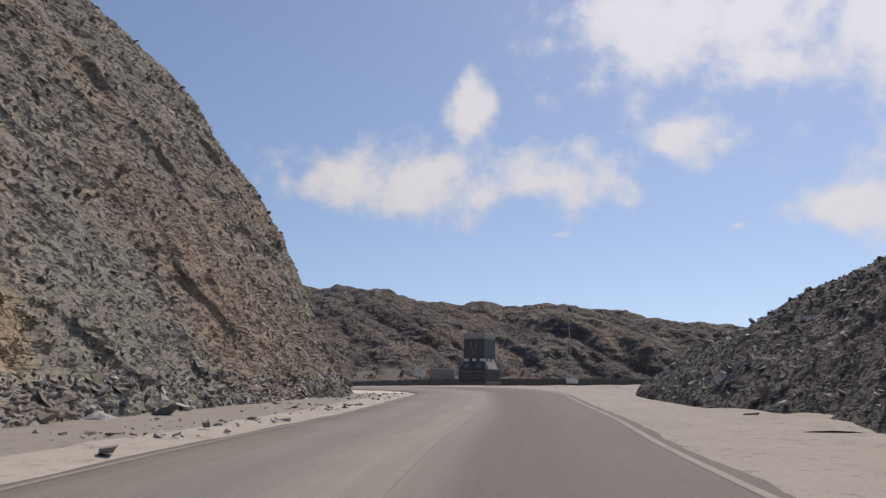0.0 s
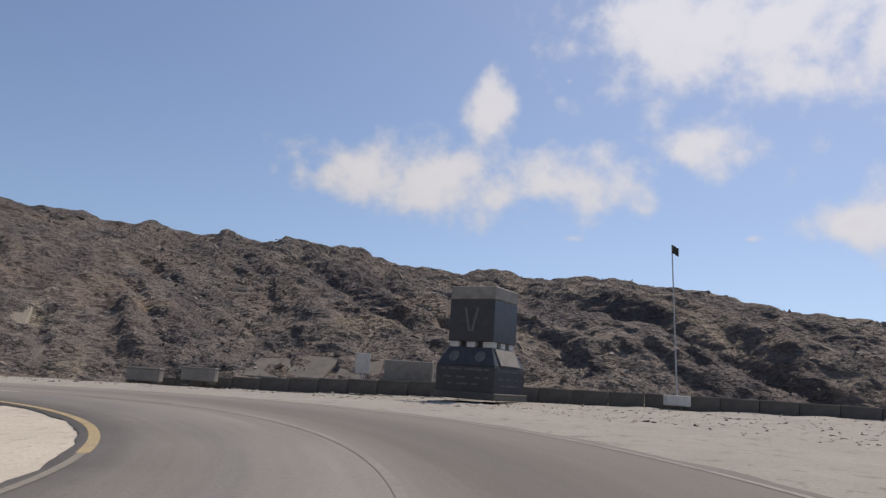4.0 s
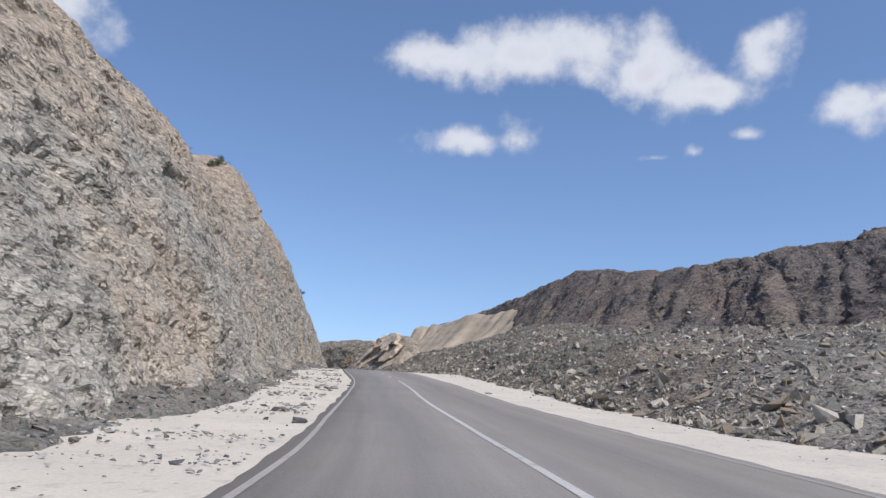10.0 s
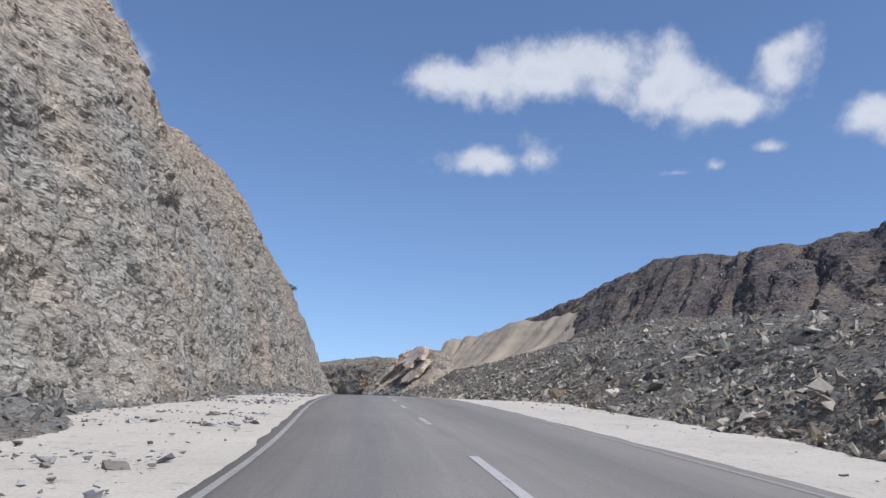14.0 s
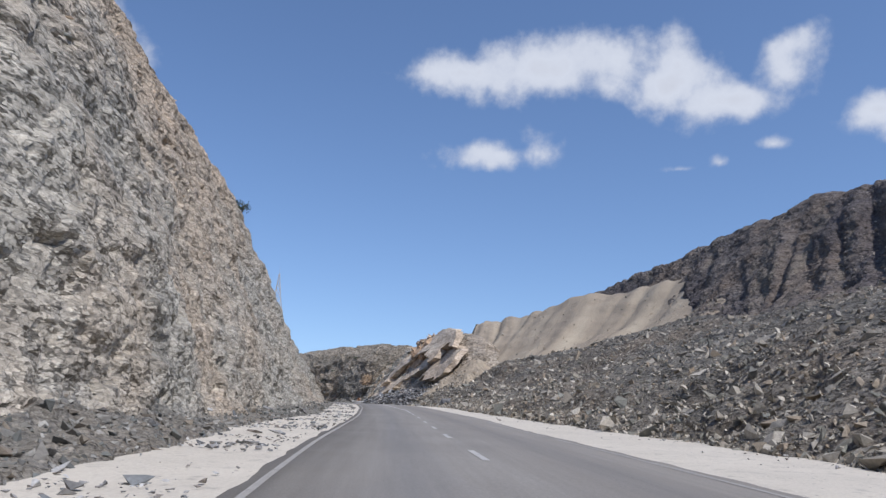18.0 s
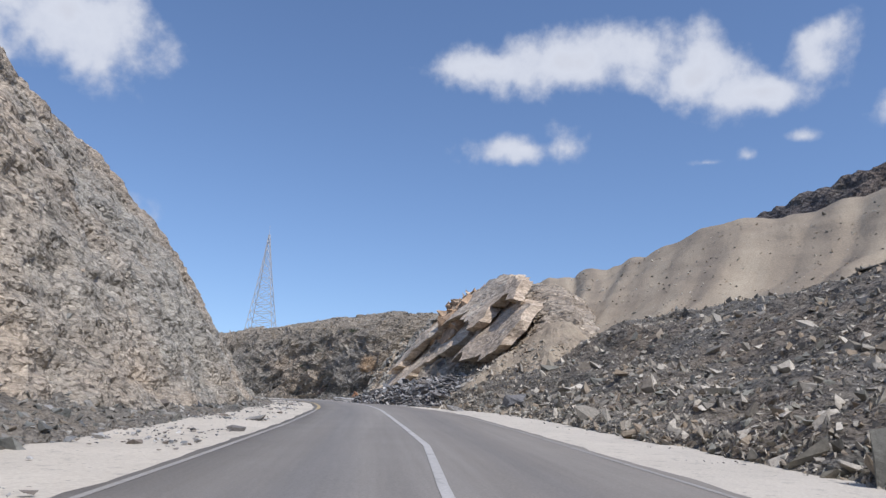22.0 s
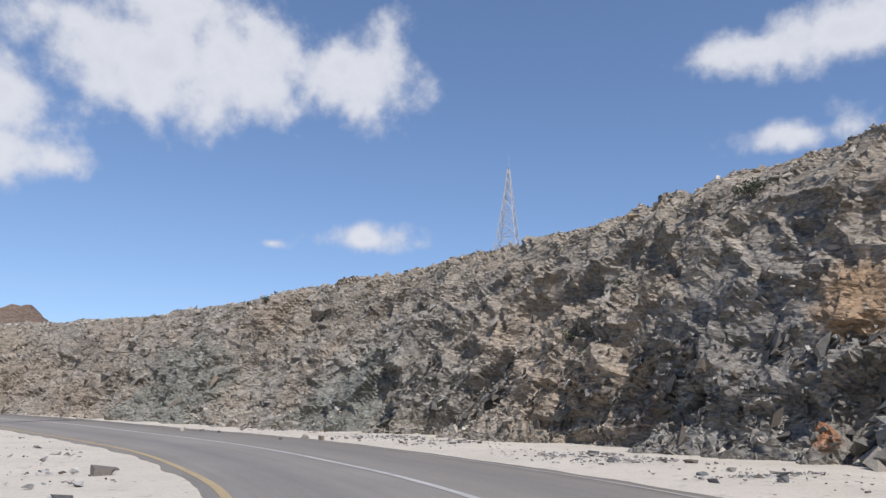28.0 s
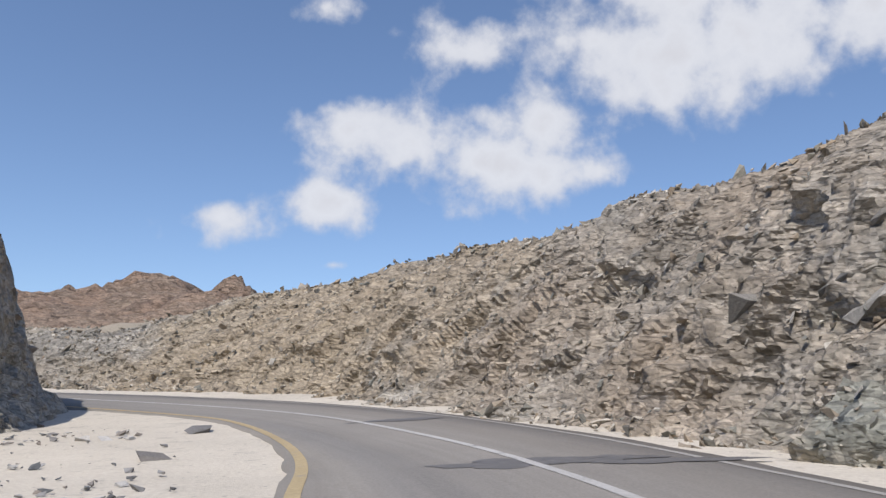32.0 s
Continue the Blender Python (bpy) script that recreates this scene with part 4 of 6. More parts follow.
# downhill gullies run across the ridge, jagged at the crest
n = normals(gR)
u = np.linspace(0, 1, gR.shape[0])[:, None] * 430
v = np.linspace(0, 1, gR.shape[1])[None, :]
rib = 1 - 2 * np.abs(fbm(np.stack(np.broadcast_arrays(u / 12.0 - 2.6 * v, v * 0.83, 0 * u), -1), 3, 7))
rib2 = 1 - 2 * np.abs(fbm(np.stack(np.broadcast_arrays(u / 4.2 - 4.5 * v, v * 1.9, 0 * u + 4), -1), 2, 8))
mask = np.clip(v / 0.12, 0, 1) * np.clip(np.abs(0.8 - v) / 0.5 + 0.2, 0.2, 1)
calm = np.clip((gR[..., 0] + 262) / 40, 0.3, 1)
gR = gR + n * ((1.15 * rib + 0.7 * rib2) * mask * calm)[..., None]
gR[..., 2] += (np.exp(-((v - 0.77) / 0.14) ** 2) * (0.5 - 1.4 * np.abs(fbm(np.stack(np.broadcast_arrays(u / 8.0, v * 0, 0 * u), -1), 4, 12))))
gR = relief(gR, [("swell", (4.5, 4.5, 3.0), 0.35), ("block", (2.8, 2.8, 2.4), 0.18), ("ridge", (2.6, 2.6, 2.6), 0.18), ("block", (1.5, 1.5, 1.4), 0.13)], (0.3, -0.2), 120, 1)
ridge = tagged(skin("hillside", gR, SHALE, False), "long dark brown shale ridge with gullies and scree", "hillside", kind="structure")

# grey rubble bank along the outside of the straight
BANK_R = [
    [(-41, 80.3, -0.4), (-42, 81.2, 0.1), (-44, 83.5, 0.5), (-47, 87, 0.7), (-53, 95, 0.0)],
    [(-48, 78.8, -0.4), (-49, 80, 0.4), (-52, 84, 1.2), (-57, 90, 1.6), (-64, 98, 1.2)],
    [(-57, 75.2, -0.3), (-58, 76.2, 0.3), (-61, 81, 1.0), (-67, 90, 1.4), (-76, 100, 1.0)],
    [(-68, 70.8, -0.1), (-69, 72.0, 0.7), (-72, 77, 2.4), (-79, 89, 4.0), (-91, 104, 4.0)],
    [(-84, 65.0, 0.3), (-85, 66.2, 1.2), (-88, 72, 4.0), (-96, 86, 6.4), (-108, 102, 7.0)],
    [(-100, 59.5, 0.9), (-101, 60.7, 1.9), (-104, 67, 5.0), (-110, 80, 7.2), (-120, 95, 8.0)],
    [(-118, 53.2, 1.5), (-119, 54.4, 2.6), (-122, 61, 6.0), (-126, 74, 8.2), (-132, 88, 9.0)],
    [(-138, 46.4, 2.1), (-139, 47.6, 3.2), (-141, 54, 6.8), (-143, 66, 9.0), (-146, 82, 10.0)],
    [(-152, 40.3, 2.3), (-153, 41.5, 3.4), (-156, 48, 7.2), (-160, 57, 10.2), (-166, 70, 12)],
    [(-167, 34.6, 2.3), (-168, 35.8, 3.4), (-171, 42, 7.4), (-175, 51, 11.2), (-182, 60, 13.5)],
    [(-184, 28.2, 2.2), (-185, 29.4, 3.3), (-187.5, 37, 7.0), (-191, 46, 11.4), (-198, 54, 14)],
    [(-200, 22.0, 2.2), (-201, 23.2, 3.3), (-204, 30, 6.8), (-208, 38, 10.5), (-214, 45, 13.5)],
    [(-213, 16.2, 2.2), (-214, 17.4, 3.3), (-217.5, 22, 6.0), (-222, 30, 10.4), (-228, 38, 14)],
    [(-224, 11.0, 2.2), (-225, 12.2, 3.3), (-228.5, 16, 5.8), (-234, 23, 10.2), (-241, 30, 13)],
    [(-232, 6.0, 2.2), (-233, 7.0, 3.3), (-236.5, 10.5, 5.8), (-241, 15, 9.2), (-247, 22, 11.5)],
    [(-238, 1.5, 2.2), (-239, 2.4, 3.2), (-242.5, 5, 5.2), (-247, 8, 7.4), (-252, 13, 10)],
    [(-243, -2.5, 2.2), (-244, -1.8, 3.0), (-248, 0.5, 4.5), (-252, 4, 6.4), (-257, 9, 9)],
]
BANK_R = [[(x + 0.3, y - 0.8, z) if i > 10 and j < 2 else (x, y, z) for j, (x, y, z) in enumerate(row)] for i, row in enumerate(BANK_R)]
gK = surface(BANK_R, 0.3, 0.3)
gK = relief(gK, [("swell", (7, 7, 5), 0.6), ("block", (2.6, 2.6, 1.6), 0.16), ("swell", (1.4, 1.4, 1.2), 0.14)], (0, 0), 150, 1, 4)
bank = tagged(skin("rubble_bank", gK, RUBBLE, False), "long bank of grey broken rock beside the road", "rubble bank", kind="structure")

# tan scree fan between the ridge and the bedded outcrop
FAN = [
    [(-196, 40, 4.0), (-205, 45, 10.0), (-214, 51, 15.5), (-222, 57, 20.0), (-226, 60, 18)],
    [(-210, 36, 4.5), (-218, 40, 10.5), (-229, 46, 17.0), (-238, 52, 23.0), (-243, 55, 21)],
    [(-221, 30, 5.0), (-230, 33, 11.0), (-242, 38, 18.0), (-252, 44, 24.5), (-258, 47, 22)],
    [(-225, 24, 4.0), (-233, 27, 9.8), (-247, 33, 17.0), (-258, 36.5, 24.0), (-266, 38, 21)],
    [(-228, 17, 3.5), (-236, 20, 8.6), (-251, 25, 15.6), (-266, 26.5, 22.6), (-276, 25, 19)],
    [(-231, 12, 3.5), (-240, 15, 8.2), (-255, 18, 14.4), (-272, 19, 21.8), (-284, 15, 18)],
    [(-235, 8.5, 3.0), (-244, 11, 7.8), (-258, 12, 13.6), (-280, 11, 21.2), (-292, 7, 18)],
    [(-240, 5, 3.0), (-249, 7, 7.8), (-263, 7, 13.4), (-288, 3, 20.4), (-300, -3, 17)],
    [(-246, 1, 3.0), (-256, 3, 8), (-268, 2, 13.4), (-294, -3, 19.8), (-306, -10, 16)],
]
gF = surface(FAN, 0.45, 0.45)
# shallow chutes run down the fan
fu = np.linspace(0, 90, gF.shape[0])[:, None]
fv = np.linspace(0, 1, gF.shape[1])[None, :]
gF = gF + normals(gF) * (0.6 * (1 - 2 * np.abs(fbm(np.stack(np.broadcast_arrays(fu / 9.0 + 0.6 * fv, fv * 0.5, 0 * fu), -1), 3, 55))) * np.clip(fv / 0.3, 0, 1))[..., None]
gF = relief(gF, [("swell", (10, 10, 8), 0.5), ("swell", (2.5, 2.5, 2.0), 0.12)], (0, 0), 180, 1)
fan = tagged(skin("scree_fan", gF, SAND, False, True), "smooth tan fan of fine scree", "scree slope", kind="structure")

# bedded outcrop: tilted plates stepping down to the road
OUTCROP = [
    [(-234, 3.5, 0.0), (-236.5, 6, 1.5), (-239.5, 8, 3.0), (-242.5, 10, 4.2), (-246, 13, 3.5), (-252, 18, 0)],
    [(-239.0, -0.8, 1.2), (-240.6, 2.2, 4.4), (-243.0, 5.0, 7.4), (-246.0, 7.4, 10.4), (-249, 10.5, 9.6), (-255, 16, 4)],
    [(-241.8, -2.7, 1.3), (-243.2, 0.2, 4.6), (-245.5, 3.2, 8.3), (-248.6, 6.0, 12.0), (-251.5, 9.5, 11.6), (-258, 16, 5)],
    [(-245, -4.6, 1.3), (-247, -1.6, 5.4), (-249.8, 1.6, 9.6), (-252.6, 4.3, 14.0), (-256, 8, 13.6), (-262, 15, 6)],
    [(-249, -7.2, 1.3), (-251.5, -4.2, 5.8), (-254.5, -1.2, 10.2), (-257.6, 1.4, 15.3), (-261, 5, 14.6), (-267, 11, 6)],
    [(-254, -10.5, 1.3), (-257, -8.0, 6), (-260.3, -5.4, 11), (-263, -2.8, 15.9), (-267, 1, 15.0), (-272, 8, 6)],
    [(-259, -13.6, 1.3), (-262, -11.6, 6), (-265, -9.4, 11), (-268, -7.0, 15.2), (-271, -4, 14.4), (-277, 2, 6)],
    [(-264, -16.4, 1.3), (-267, -14.6, 6), (-269.5, -13.0, 10.2), (-272.5, -11, 13.2), (-276, -8, 12.4), (-282, -3, 5)],
    [(-270, -20.0, 1.0), (-273, -18.4, 5.5), (-275.0, -17.2, 8.6), (-277.5, -16, 11), (-281, -13.5, 10), (-287, -9, 4)],
]
gO = surface(OUTCROP, 0.22, 0.22) - 1.7 * np.array((0.40, -0.61, 0.68)) * np.interp(np.arange(9), [0, 1, 2, 6, 8], [0.3, 0.8, 1, 1, 0])[np.clip((np.linspace(0, 1, surface(OUTCROP, 0.22, 0.22).shape[0]) * 8).round().astype(int), 0, 8)][:, None, None]
gO = relief(gO, [("swell", (6, 6, 6), 0.3), ("block", (2.6, 2.6, 1.0), 0.22), ("block", (1.1, 1.1, 0.5), 0.09), ("swell", (0.6, 0.6, 0.6), 0.03)], (0.75, -0.35), 210, 1)
outcrop = tagged(skin("rock_outcrop", gO, SLAB, False), "pale bedded stone outcrop in tilted plates", "rock outcrop", kind="structure")

# broken wall round the outside of the last bend
PROF_W = [(-1.0, -0.9), (-0.2, 0.05), (0.9, 0.9), (1.7, 3.0), (3.0, 5.8), (4.2, 7.8), (5.6, 9.0), (8.5, 10.0), (11, 10.6)]
TOES_W = [(-274.0, -9.0, 2.3), (-271.5, -14.5, 2.3), (-270.0, -19.0, 2.3), (-271.6, -24.4, 2.25), (-274.6, -31, 2.15), (-275.4, -38, 2.0), (-274.8, -46.4, 1.9), (-273.2, -53.5, 1.9), (-271.6, -59, 1.9), (-269.8, -64.5, 1.9),
          (-267.6, -70.5, 1.9), (-264.6, -76.5, 1.9), (-259.5, -81.5, 1.9), (-252.6, -85.4, 1.9), (-243, -88.5, 1.9), (-228, -91, 1.9), (-205, -93.5, 1.9)]
WAYS_W = [(-0.9, 0.4), (-0.9, 0.4), (-0.92, 0.35), (-0.96, 0.25), (-1, 0.05), (-1, -0.03), (-1, -0.1), (-1, -0.15), (-1, -0.2), (-1, -0.25), (-0.9, -0.45), (-0.75, -0.65), (-0.55, -0.85), (-0.35, -0.95), (-0.2, -1), (-0.1, -1), (0, -1)]
SIZE_W = [0.9, 1.05, 1.12, 1.10, 1.09, 1.0, 0.92, 0.82, 0.75, 0.68, 0.64, 0.60, 0.50, 0.34, 0.3, 0.3, 0.3]
gW = surface([cut(t, w, PROF_W, k) for t, w, k in zip(TOES_W, WAYS_W, SIZE_W)], 0.14, 0.12)
smooth_W = gW
gW = relief(gW, [("swell", (5.5, 5.5, 3.5), 0.6), ("block", (2.8, 2.8, 1.9), 0.48), ("block", (1.25, 1.25, 0.95), 0.28), ("block", (0.7, 0.7, 0.6), 0.09)], (0.2, -0.5), 240, 1, 4)
# the far end of the wall and its crest are more weathered
worn = np.interp(np.linspace(0, 1, gW.shape[0]), [0, 0.26, 0.42, 0.6, 1], [1.3, 1.15, 0.75, 0.42, 0.28])[:, None] * np.interp(np.linspace(0, 1, gW.shape[1]), [0, 0.5, 0.8, 1], [1, 1, 0.4, 0.4])[None, :]
gW = smooth_W + (gW - smooth_W) * worn[..., None]
wall = tagged(skin("rock_wall", gW, WALL, False), "broken grey rock wall with ochre stains round the bend", "rock wall", kind="structure")
gV = surface([cut(t, w, [(5.0, 7.0), (9, 9.6), (24, 10.4), (40, 11.0), (75, 12.5), (150, 15)], k) for t, w, k in zip(TOES_W, WAYS_W, SIZE_W)], 1.6, 1.6)
gV = relief(gV, [("swell", (20, 20, 20), 0.8), ("block", (3, 3, 2), 0.2), ("block", (1.6, 1.6, 1.6), 0.12)], (0, 0), 260, 1, 1)
plateau = tagged(skin("plateau", gV, DESERT, False), "stony tan plateau behind the rock wall", "hillside", kind="structure")

# top of the hill inside the bends, within the cut faces
RIM = np.concatenate((np.array([(t[0], t[1]) for t in TOES_A[:10]]), np.array([(t[0], t[1]) for t in TOES_B[1:19]]), np.array([(t[0], t[1]) for t in TOES_C[1:]]), np.array([(-180.0, -82.0), (-60.0, -80.0)])))
hx, hy = np.meshgrid(np.arange(-262, -5, 2.5), np.arange(-84, 66, 2.5), indexing="ij")
inside_, reach = np.zeros(hx.shape, bool), np.full(hx.shape, 1e9)
for a, b in zip(RIM, np.roll(RIM, -1, 0)):
    hit_ = ((a[1] > hy) != (b[1] > hy)) & (hx < (b[0] - a[0]) * (hy - a[1]) / (b[1] - a[1] + 1e-9) + a[0])
    inside_ ^= hit_
    k = np.clip(((hx - a[0]) * (b[0] - a[0]) + (hy - a[1]) * (b[1] - a[1])) / max(1e-6, ((b - a) ** 2).sum()), 0, 1)
    reach = np.minimum(reach, np.hypot(hx - a[0] - k * (b[0] - a[0]), hy - a[1] - k * (b[1] - a[1])))
top_h = np.interp(hx, [-262, -246, -225, -208, -185, -118, -85, -47, -5], [9, 10, 12.5, 17, 24.5, 24.5, 20, 18.5, 21])
hz = top_h - 1.4 + 2.2 * fbm(np.stack((hx, hy, hx * 0), -1) * 0.03, 4, 61)
hz = hz - np.clip(26 - reach, 0, 26) * 0.09
keep = inside_ & (reach > 15 - np.clip((-200 - hx) * 0.2, 0, 7))
idx = np.arange(hx.size).reshape(hx.shape)
q = np.stack((idx[:-1, :-1], idx[1:, :-1], idx[1:, 1:], idx[:-1, 1:]), -1)[keep[:-1, :-1] & keep[1:, :-1] & keep[1:, 1:] & keep[:-1, 1:]]
hill = new("hilltop", mesh_from("hilltop", np.stack((hx, hy, hz), -1), q, DESERT, True))
tagged(hill, "stony tan hilltop above the cut faces", "hill", kind="structure")

# raised apron on the outside of the first bend
AP = [[on_road(station(0.2, 20), o_, -0.055) for o_ in (4.4, 5.6, 8.0, 11.0)] + [(24, 20, -0.2)], [on_road(station(0.2, 27), o_, h_) for o_, h_ in ((4.5, -0.035), (5.6, -0.03), (8.0, 0.0), (13.0, 0.2))] + [(26, 28, 0.6)]]
AP += [[on_road(s_, float(offset_at(RIGHT_EDGE, s_)) - 0.12, -0.035), on_road(s_, 5.6, 0.0), on_road(s_, 8.0, -0.06), on_road(s_, 16.0, -0.12), tuple(e)] for s_, e in
      ((station(0.2, 42), (34, 52, 2.0)), (station(-0.9, 53), (36, 80, 2.2)), (station(-4, 60.3), (22, 97, 2.0)), (station(-7.7, 64.6), (6, 97, 1.6)), (station(-12.8, 68.3), (-12, 97, 0.95)), (station(-18, 70.6), (-24, 95, 0.4)), (station(-25, 72), (-31, 90, -0.1)), (station(-34, 72.4), (-38, 84, -0.1)))]
gP = surface(AP, 0.6, 0.6)
gP[..., 2] += 0.07 * fbm(gP * 0.7, 4, 71) * np.clip(np.arange(gP.shape[1]) / 8.0, 0, 1)[None, :]
apron = tagged(skin("apron", gP, APRON, True, True), "dusty stony apron on the outside of the bend", "ground", kind="structure")

# distant hills
def far_hill(x, y, r, h, stretch, turn, mat, label, seed):
    a, b = np.meshgrid(np.linspace(0, 1, 40), np.linspace(0, 2 * math.pi, 96), indexing="ij")
    px, py = a * np.cos(b) * r * stretch, a * np.sin(b) * r
    c, s_ = math.cos(radians(turn)), math.sin(radians(turn))
    wx, wy = x + px * c - py * s_, y + px * s_ + py * c
    z = h * (1 - a ** 1.6) * (1 + 0.45 * fbm(np.stack((wx, wy, wx * 0), -1) / (r * 0.35), 5, seed)) + h * 0.10 * (1 - 2 * np.abs(fbm(np.stack((wx, wy, wx * 0), -1) / (r * 0.12), 3, seed + 3))) * (1 - a) - 3
    return tagged(skin("distant_hill", np.stack((wx, wy, z), -1), mat, False, True), label, "hill", group="distant hills", kind="structure")


far_hill(-204, -272, 95, 22, 1.5, 20, BROWN_HILL, "bare brown rocky hill beyond the bend", 3)
far_hill(-252, -262, 70, 21, 1.3, 70, BROWN_HILL, "low brown shoulder of the hill beyond the bend", 6)
far_hill(-700, -420, 190, 42, 2.4, 40, BROWN_HILL, "far low brown hill on the skyline", 9)
far_hill(-560, -660, 200, 44, 2.2, 10, BROWN_HILL, "far brown hill on the skyline", 14)
far_hill(-420, 10, 70, 30, 1.6, 60, SHALE, "dark knob of a hill beyond the scree", 21)

# ---------------------------------------------------------------- loose stones
def shard_shapes(count, flat, seed, corners=8):
    """Jointed blocks: boxes with skewed corners and a broken corner or edge."""
    rnd, out = random.Random(seed), []
    for _ in range(count):
        bm = bmesh.new()
        sx, sy = rnd.uniform(0.8, 1.25), rnd.uniform(0.5, 0.9)
        shear = rnd.uniform(-0.45, 0.45)
        for a in (-1, 1):
            for b in (-1, 1):
                for c in (-1, 1):
                    k = 1.0 if rnd.random() > 0.5 else rnd.uniform(0.15, 0.7)
                    bm.verts.new((a * sx * k * rnd.uniform(0.6, 1.05) + b * shear * sy, b * sy * rnd.uniform(0.45, 1.05), c * flat * rnd.uniform(0.45, 1.15)))
        if corners < 8:
            bmesh.ops.delete(bm, geom=rnd.sample(list(bm.verts), 8 - corners), context="VERTS")
        res = bmesh.ops.convex_hull(bm, input=bm.verts[:])
        bmesh.ops.delete(bm, geom=list({v for v in res["geom_interior"] + res["geom_unused"] if isinstance(v, bmesh.types.BMVert)}), context="VERTS")
        bmesh.ops.triangulate(bm, faces=bm.faces[:])
        bm.verts.index_update()
        out.append((np.array([v.co[:] for v in bm.verts]), np.array([[v.index for v in f.verts] for f in bm.faces])))
        bm.free()
    return out


CHUNKS = shard_shapes(14, 0.6, 1)
FLAGS = shard_shapes(14, 0.26, 2)
PLATES = shard_shapes(14, 0.11, 3)
SHARDS = shard_shapes(20, 0.34, 4, 6)
SPLINTERS = shard_shapes(20, 0.13, 5, 6)


def turns(n, rng, tumble):
    """Random rotations: any heading, tipped by up to about tumble radians."""
    a, b, c = rng.uniform(0, 2 * np.pi, n), rng.normal(0, tumble, n), rng.normal(0, tumble, n)
    ca, sa, cb, sb, cc, sc = np.cos(a), np.sin(a), np.cos(b), np.sin(b), np.cos(c), np.sin(c)
    rz = np.stack([np.stack([ca, -sa, 0 * a], -1), np.stack([sa, ca, 0 * a], -1), np.stack([0 * a, 0 * a, 1 + 0 * a], -1)], 1)
    ry = np.stack([np.stack([cb, 0 * a, sb], -1), np.stack([0 * a, 1 + 0 * a, 0 * a], -1), np.stack([-sb, 0 * a, cb], -1)], 1)
    rx = np.stack([np.stack([1 + 0 * a, 0 * a, 0 * a], -1), np.stack([0 * a, cc, -sc], -1), np.stack([0 * a, sc, cc], -1)], 1)
    return ry @ rx @ rz


def strew(name, places, sizes, shapes, mat, label, category, seed=0, tumble=0.5, bed=None):
    """Many stones joined into one mesh."""
    rng = np.random.default_rng(seed)
    n = len(places)
    which = rng.integers(0, len(shapes), n)
    rot = turns(n, rng, tumble)
    if bed is not None:
        rot = np.array(Vector(bed).to_track_quat("Z", "Y").to_matrix())[None] @ rot
    vs, fs, base = [], [], 0
    for k, (v, f) in enumerate(shapes):
        sel = np.where(which == k)[0]
        if not len(sel):
            continue
        w = np.einsum("nij,vj->nvi", rot[sel], v) * sizes[sel][:, None, None] + places[sel][:, None, :]
        vs.append(w.reshape(-1, 3))
        fs.append((f[None] + (np.arange(len(sel)) * len(v))[:, None, None] + base).reshape(-1, 3))
        base += w.shape[0] * w.shape[1]
    ob = new(name, mesh_from(name, np.concatenate(vs), np.concatenate(fs), mat))
    return tagged(ob, label, category, kind="stuff")


STONE_MESHES = {}


def loose_stone(place, size, rng, mat, parent=None, shapes="chunk", name="stone", tumble=0.35, squash=1.0, bed=None):
    key = (shapes, mat.name, int(rng.integers(0, 14)))
    if key not in STONE_MESHES:
        v, f = {"chunk": CHUNKS, "flag": FLAGS, "plate": PLATES}[shapes][key[2]]
        STONE_MESHES[key] = mesh_from("stone", v, f, mat)
    ob = new(name, STONE_MESHES[key])
    ob.parent = parent
    r = Matrix(turns(1, rng, tumble)[0].tolist()).to_4x4()
    if bed is not None:
        r = Vector(bed).to_track_quat("Z", "Y").to_matrix().to_4x4() @ r
    ob.matrix_basis = Matrix.Translation(place) @ r @ Matrix.Diagonal((size, size, size * squash, 1))
    return ob


def rough_boulder(place, size, seed, mat, shape, tumble, squash):
    """A large boulder: a jointed block with broken faces and worn edges."""
    v, f = shape[seed % len(shape)]
    bm = bmesh.new()
    vs_ = [bm.verts.new(p_) for p_ in v.tolist()]
    for tri in f.tolist():
        bm.faces.new([vs_[i_] for i_ in tri])
    bmesh.ops.bevel(bm, geom=bm.edges[:], offset=0.06, segments=1, affect="EDGES")
    bmesh.ops.triangulate(bm, faces=bm.faces[:])
    bmesh.ops.subdivide_edges(bm, edges=bm.edges[:], cuts=3, use_grid_fill=True)
    bmesh.ops.triangulate(bm, faces=bm.faces[:])
    bm.normal_update()
    co = np.array([v_.co[:] for v_ in bm.verts])
    lv, gap = blocks(co * 3.0 + seed, seed)
    for v_, d_ in zip(bm.verts, 0.05 * lv + 0.03 * fbm(co * 6.0, 3, seed)):
        v_.co += v_.normal * float(d_)
    me = bpy.data.meshes.new("boulder")
    bm.to_mesh(me)
    bm.free()
    me.materials.append(mat)
    ob = new("boulder", me)
    r = Matrix(turns(1, np.random.default_rng(seed), tumble)[0].tolist()).to_4x4()
    ob.matrix_basis = Matrix.Translation(place) @ r @ Matrix.Diagonal((size, size, size * squash, 1))
    return ob


def pick(g, n, rng, v0=0.0, v1=1.0, u0=0.0, u1=1.0, power=1.0):
    """Random places on a grid of points, between two fractions of its height and length."""
    i = (u0 + (u1 - u0) * rng.random(n)) * (g.shape[0] - 2)
    j = (v0 + (v1 - v0) * rng.random(n) ** power) * (g.shape[1] - 2)
    a, b = i.astype(int), j.astype(int)
    fa, fb = (i - a)[:, None], (j - b)[:, None]
    return (g[a, b] * (1 - fa) + g[a + 1, b] * fa) * (1 - fb) + g[a, b + 1] * fb


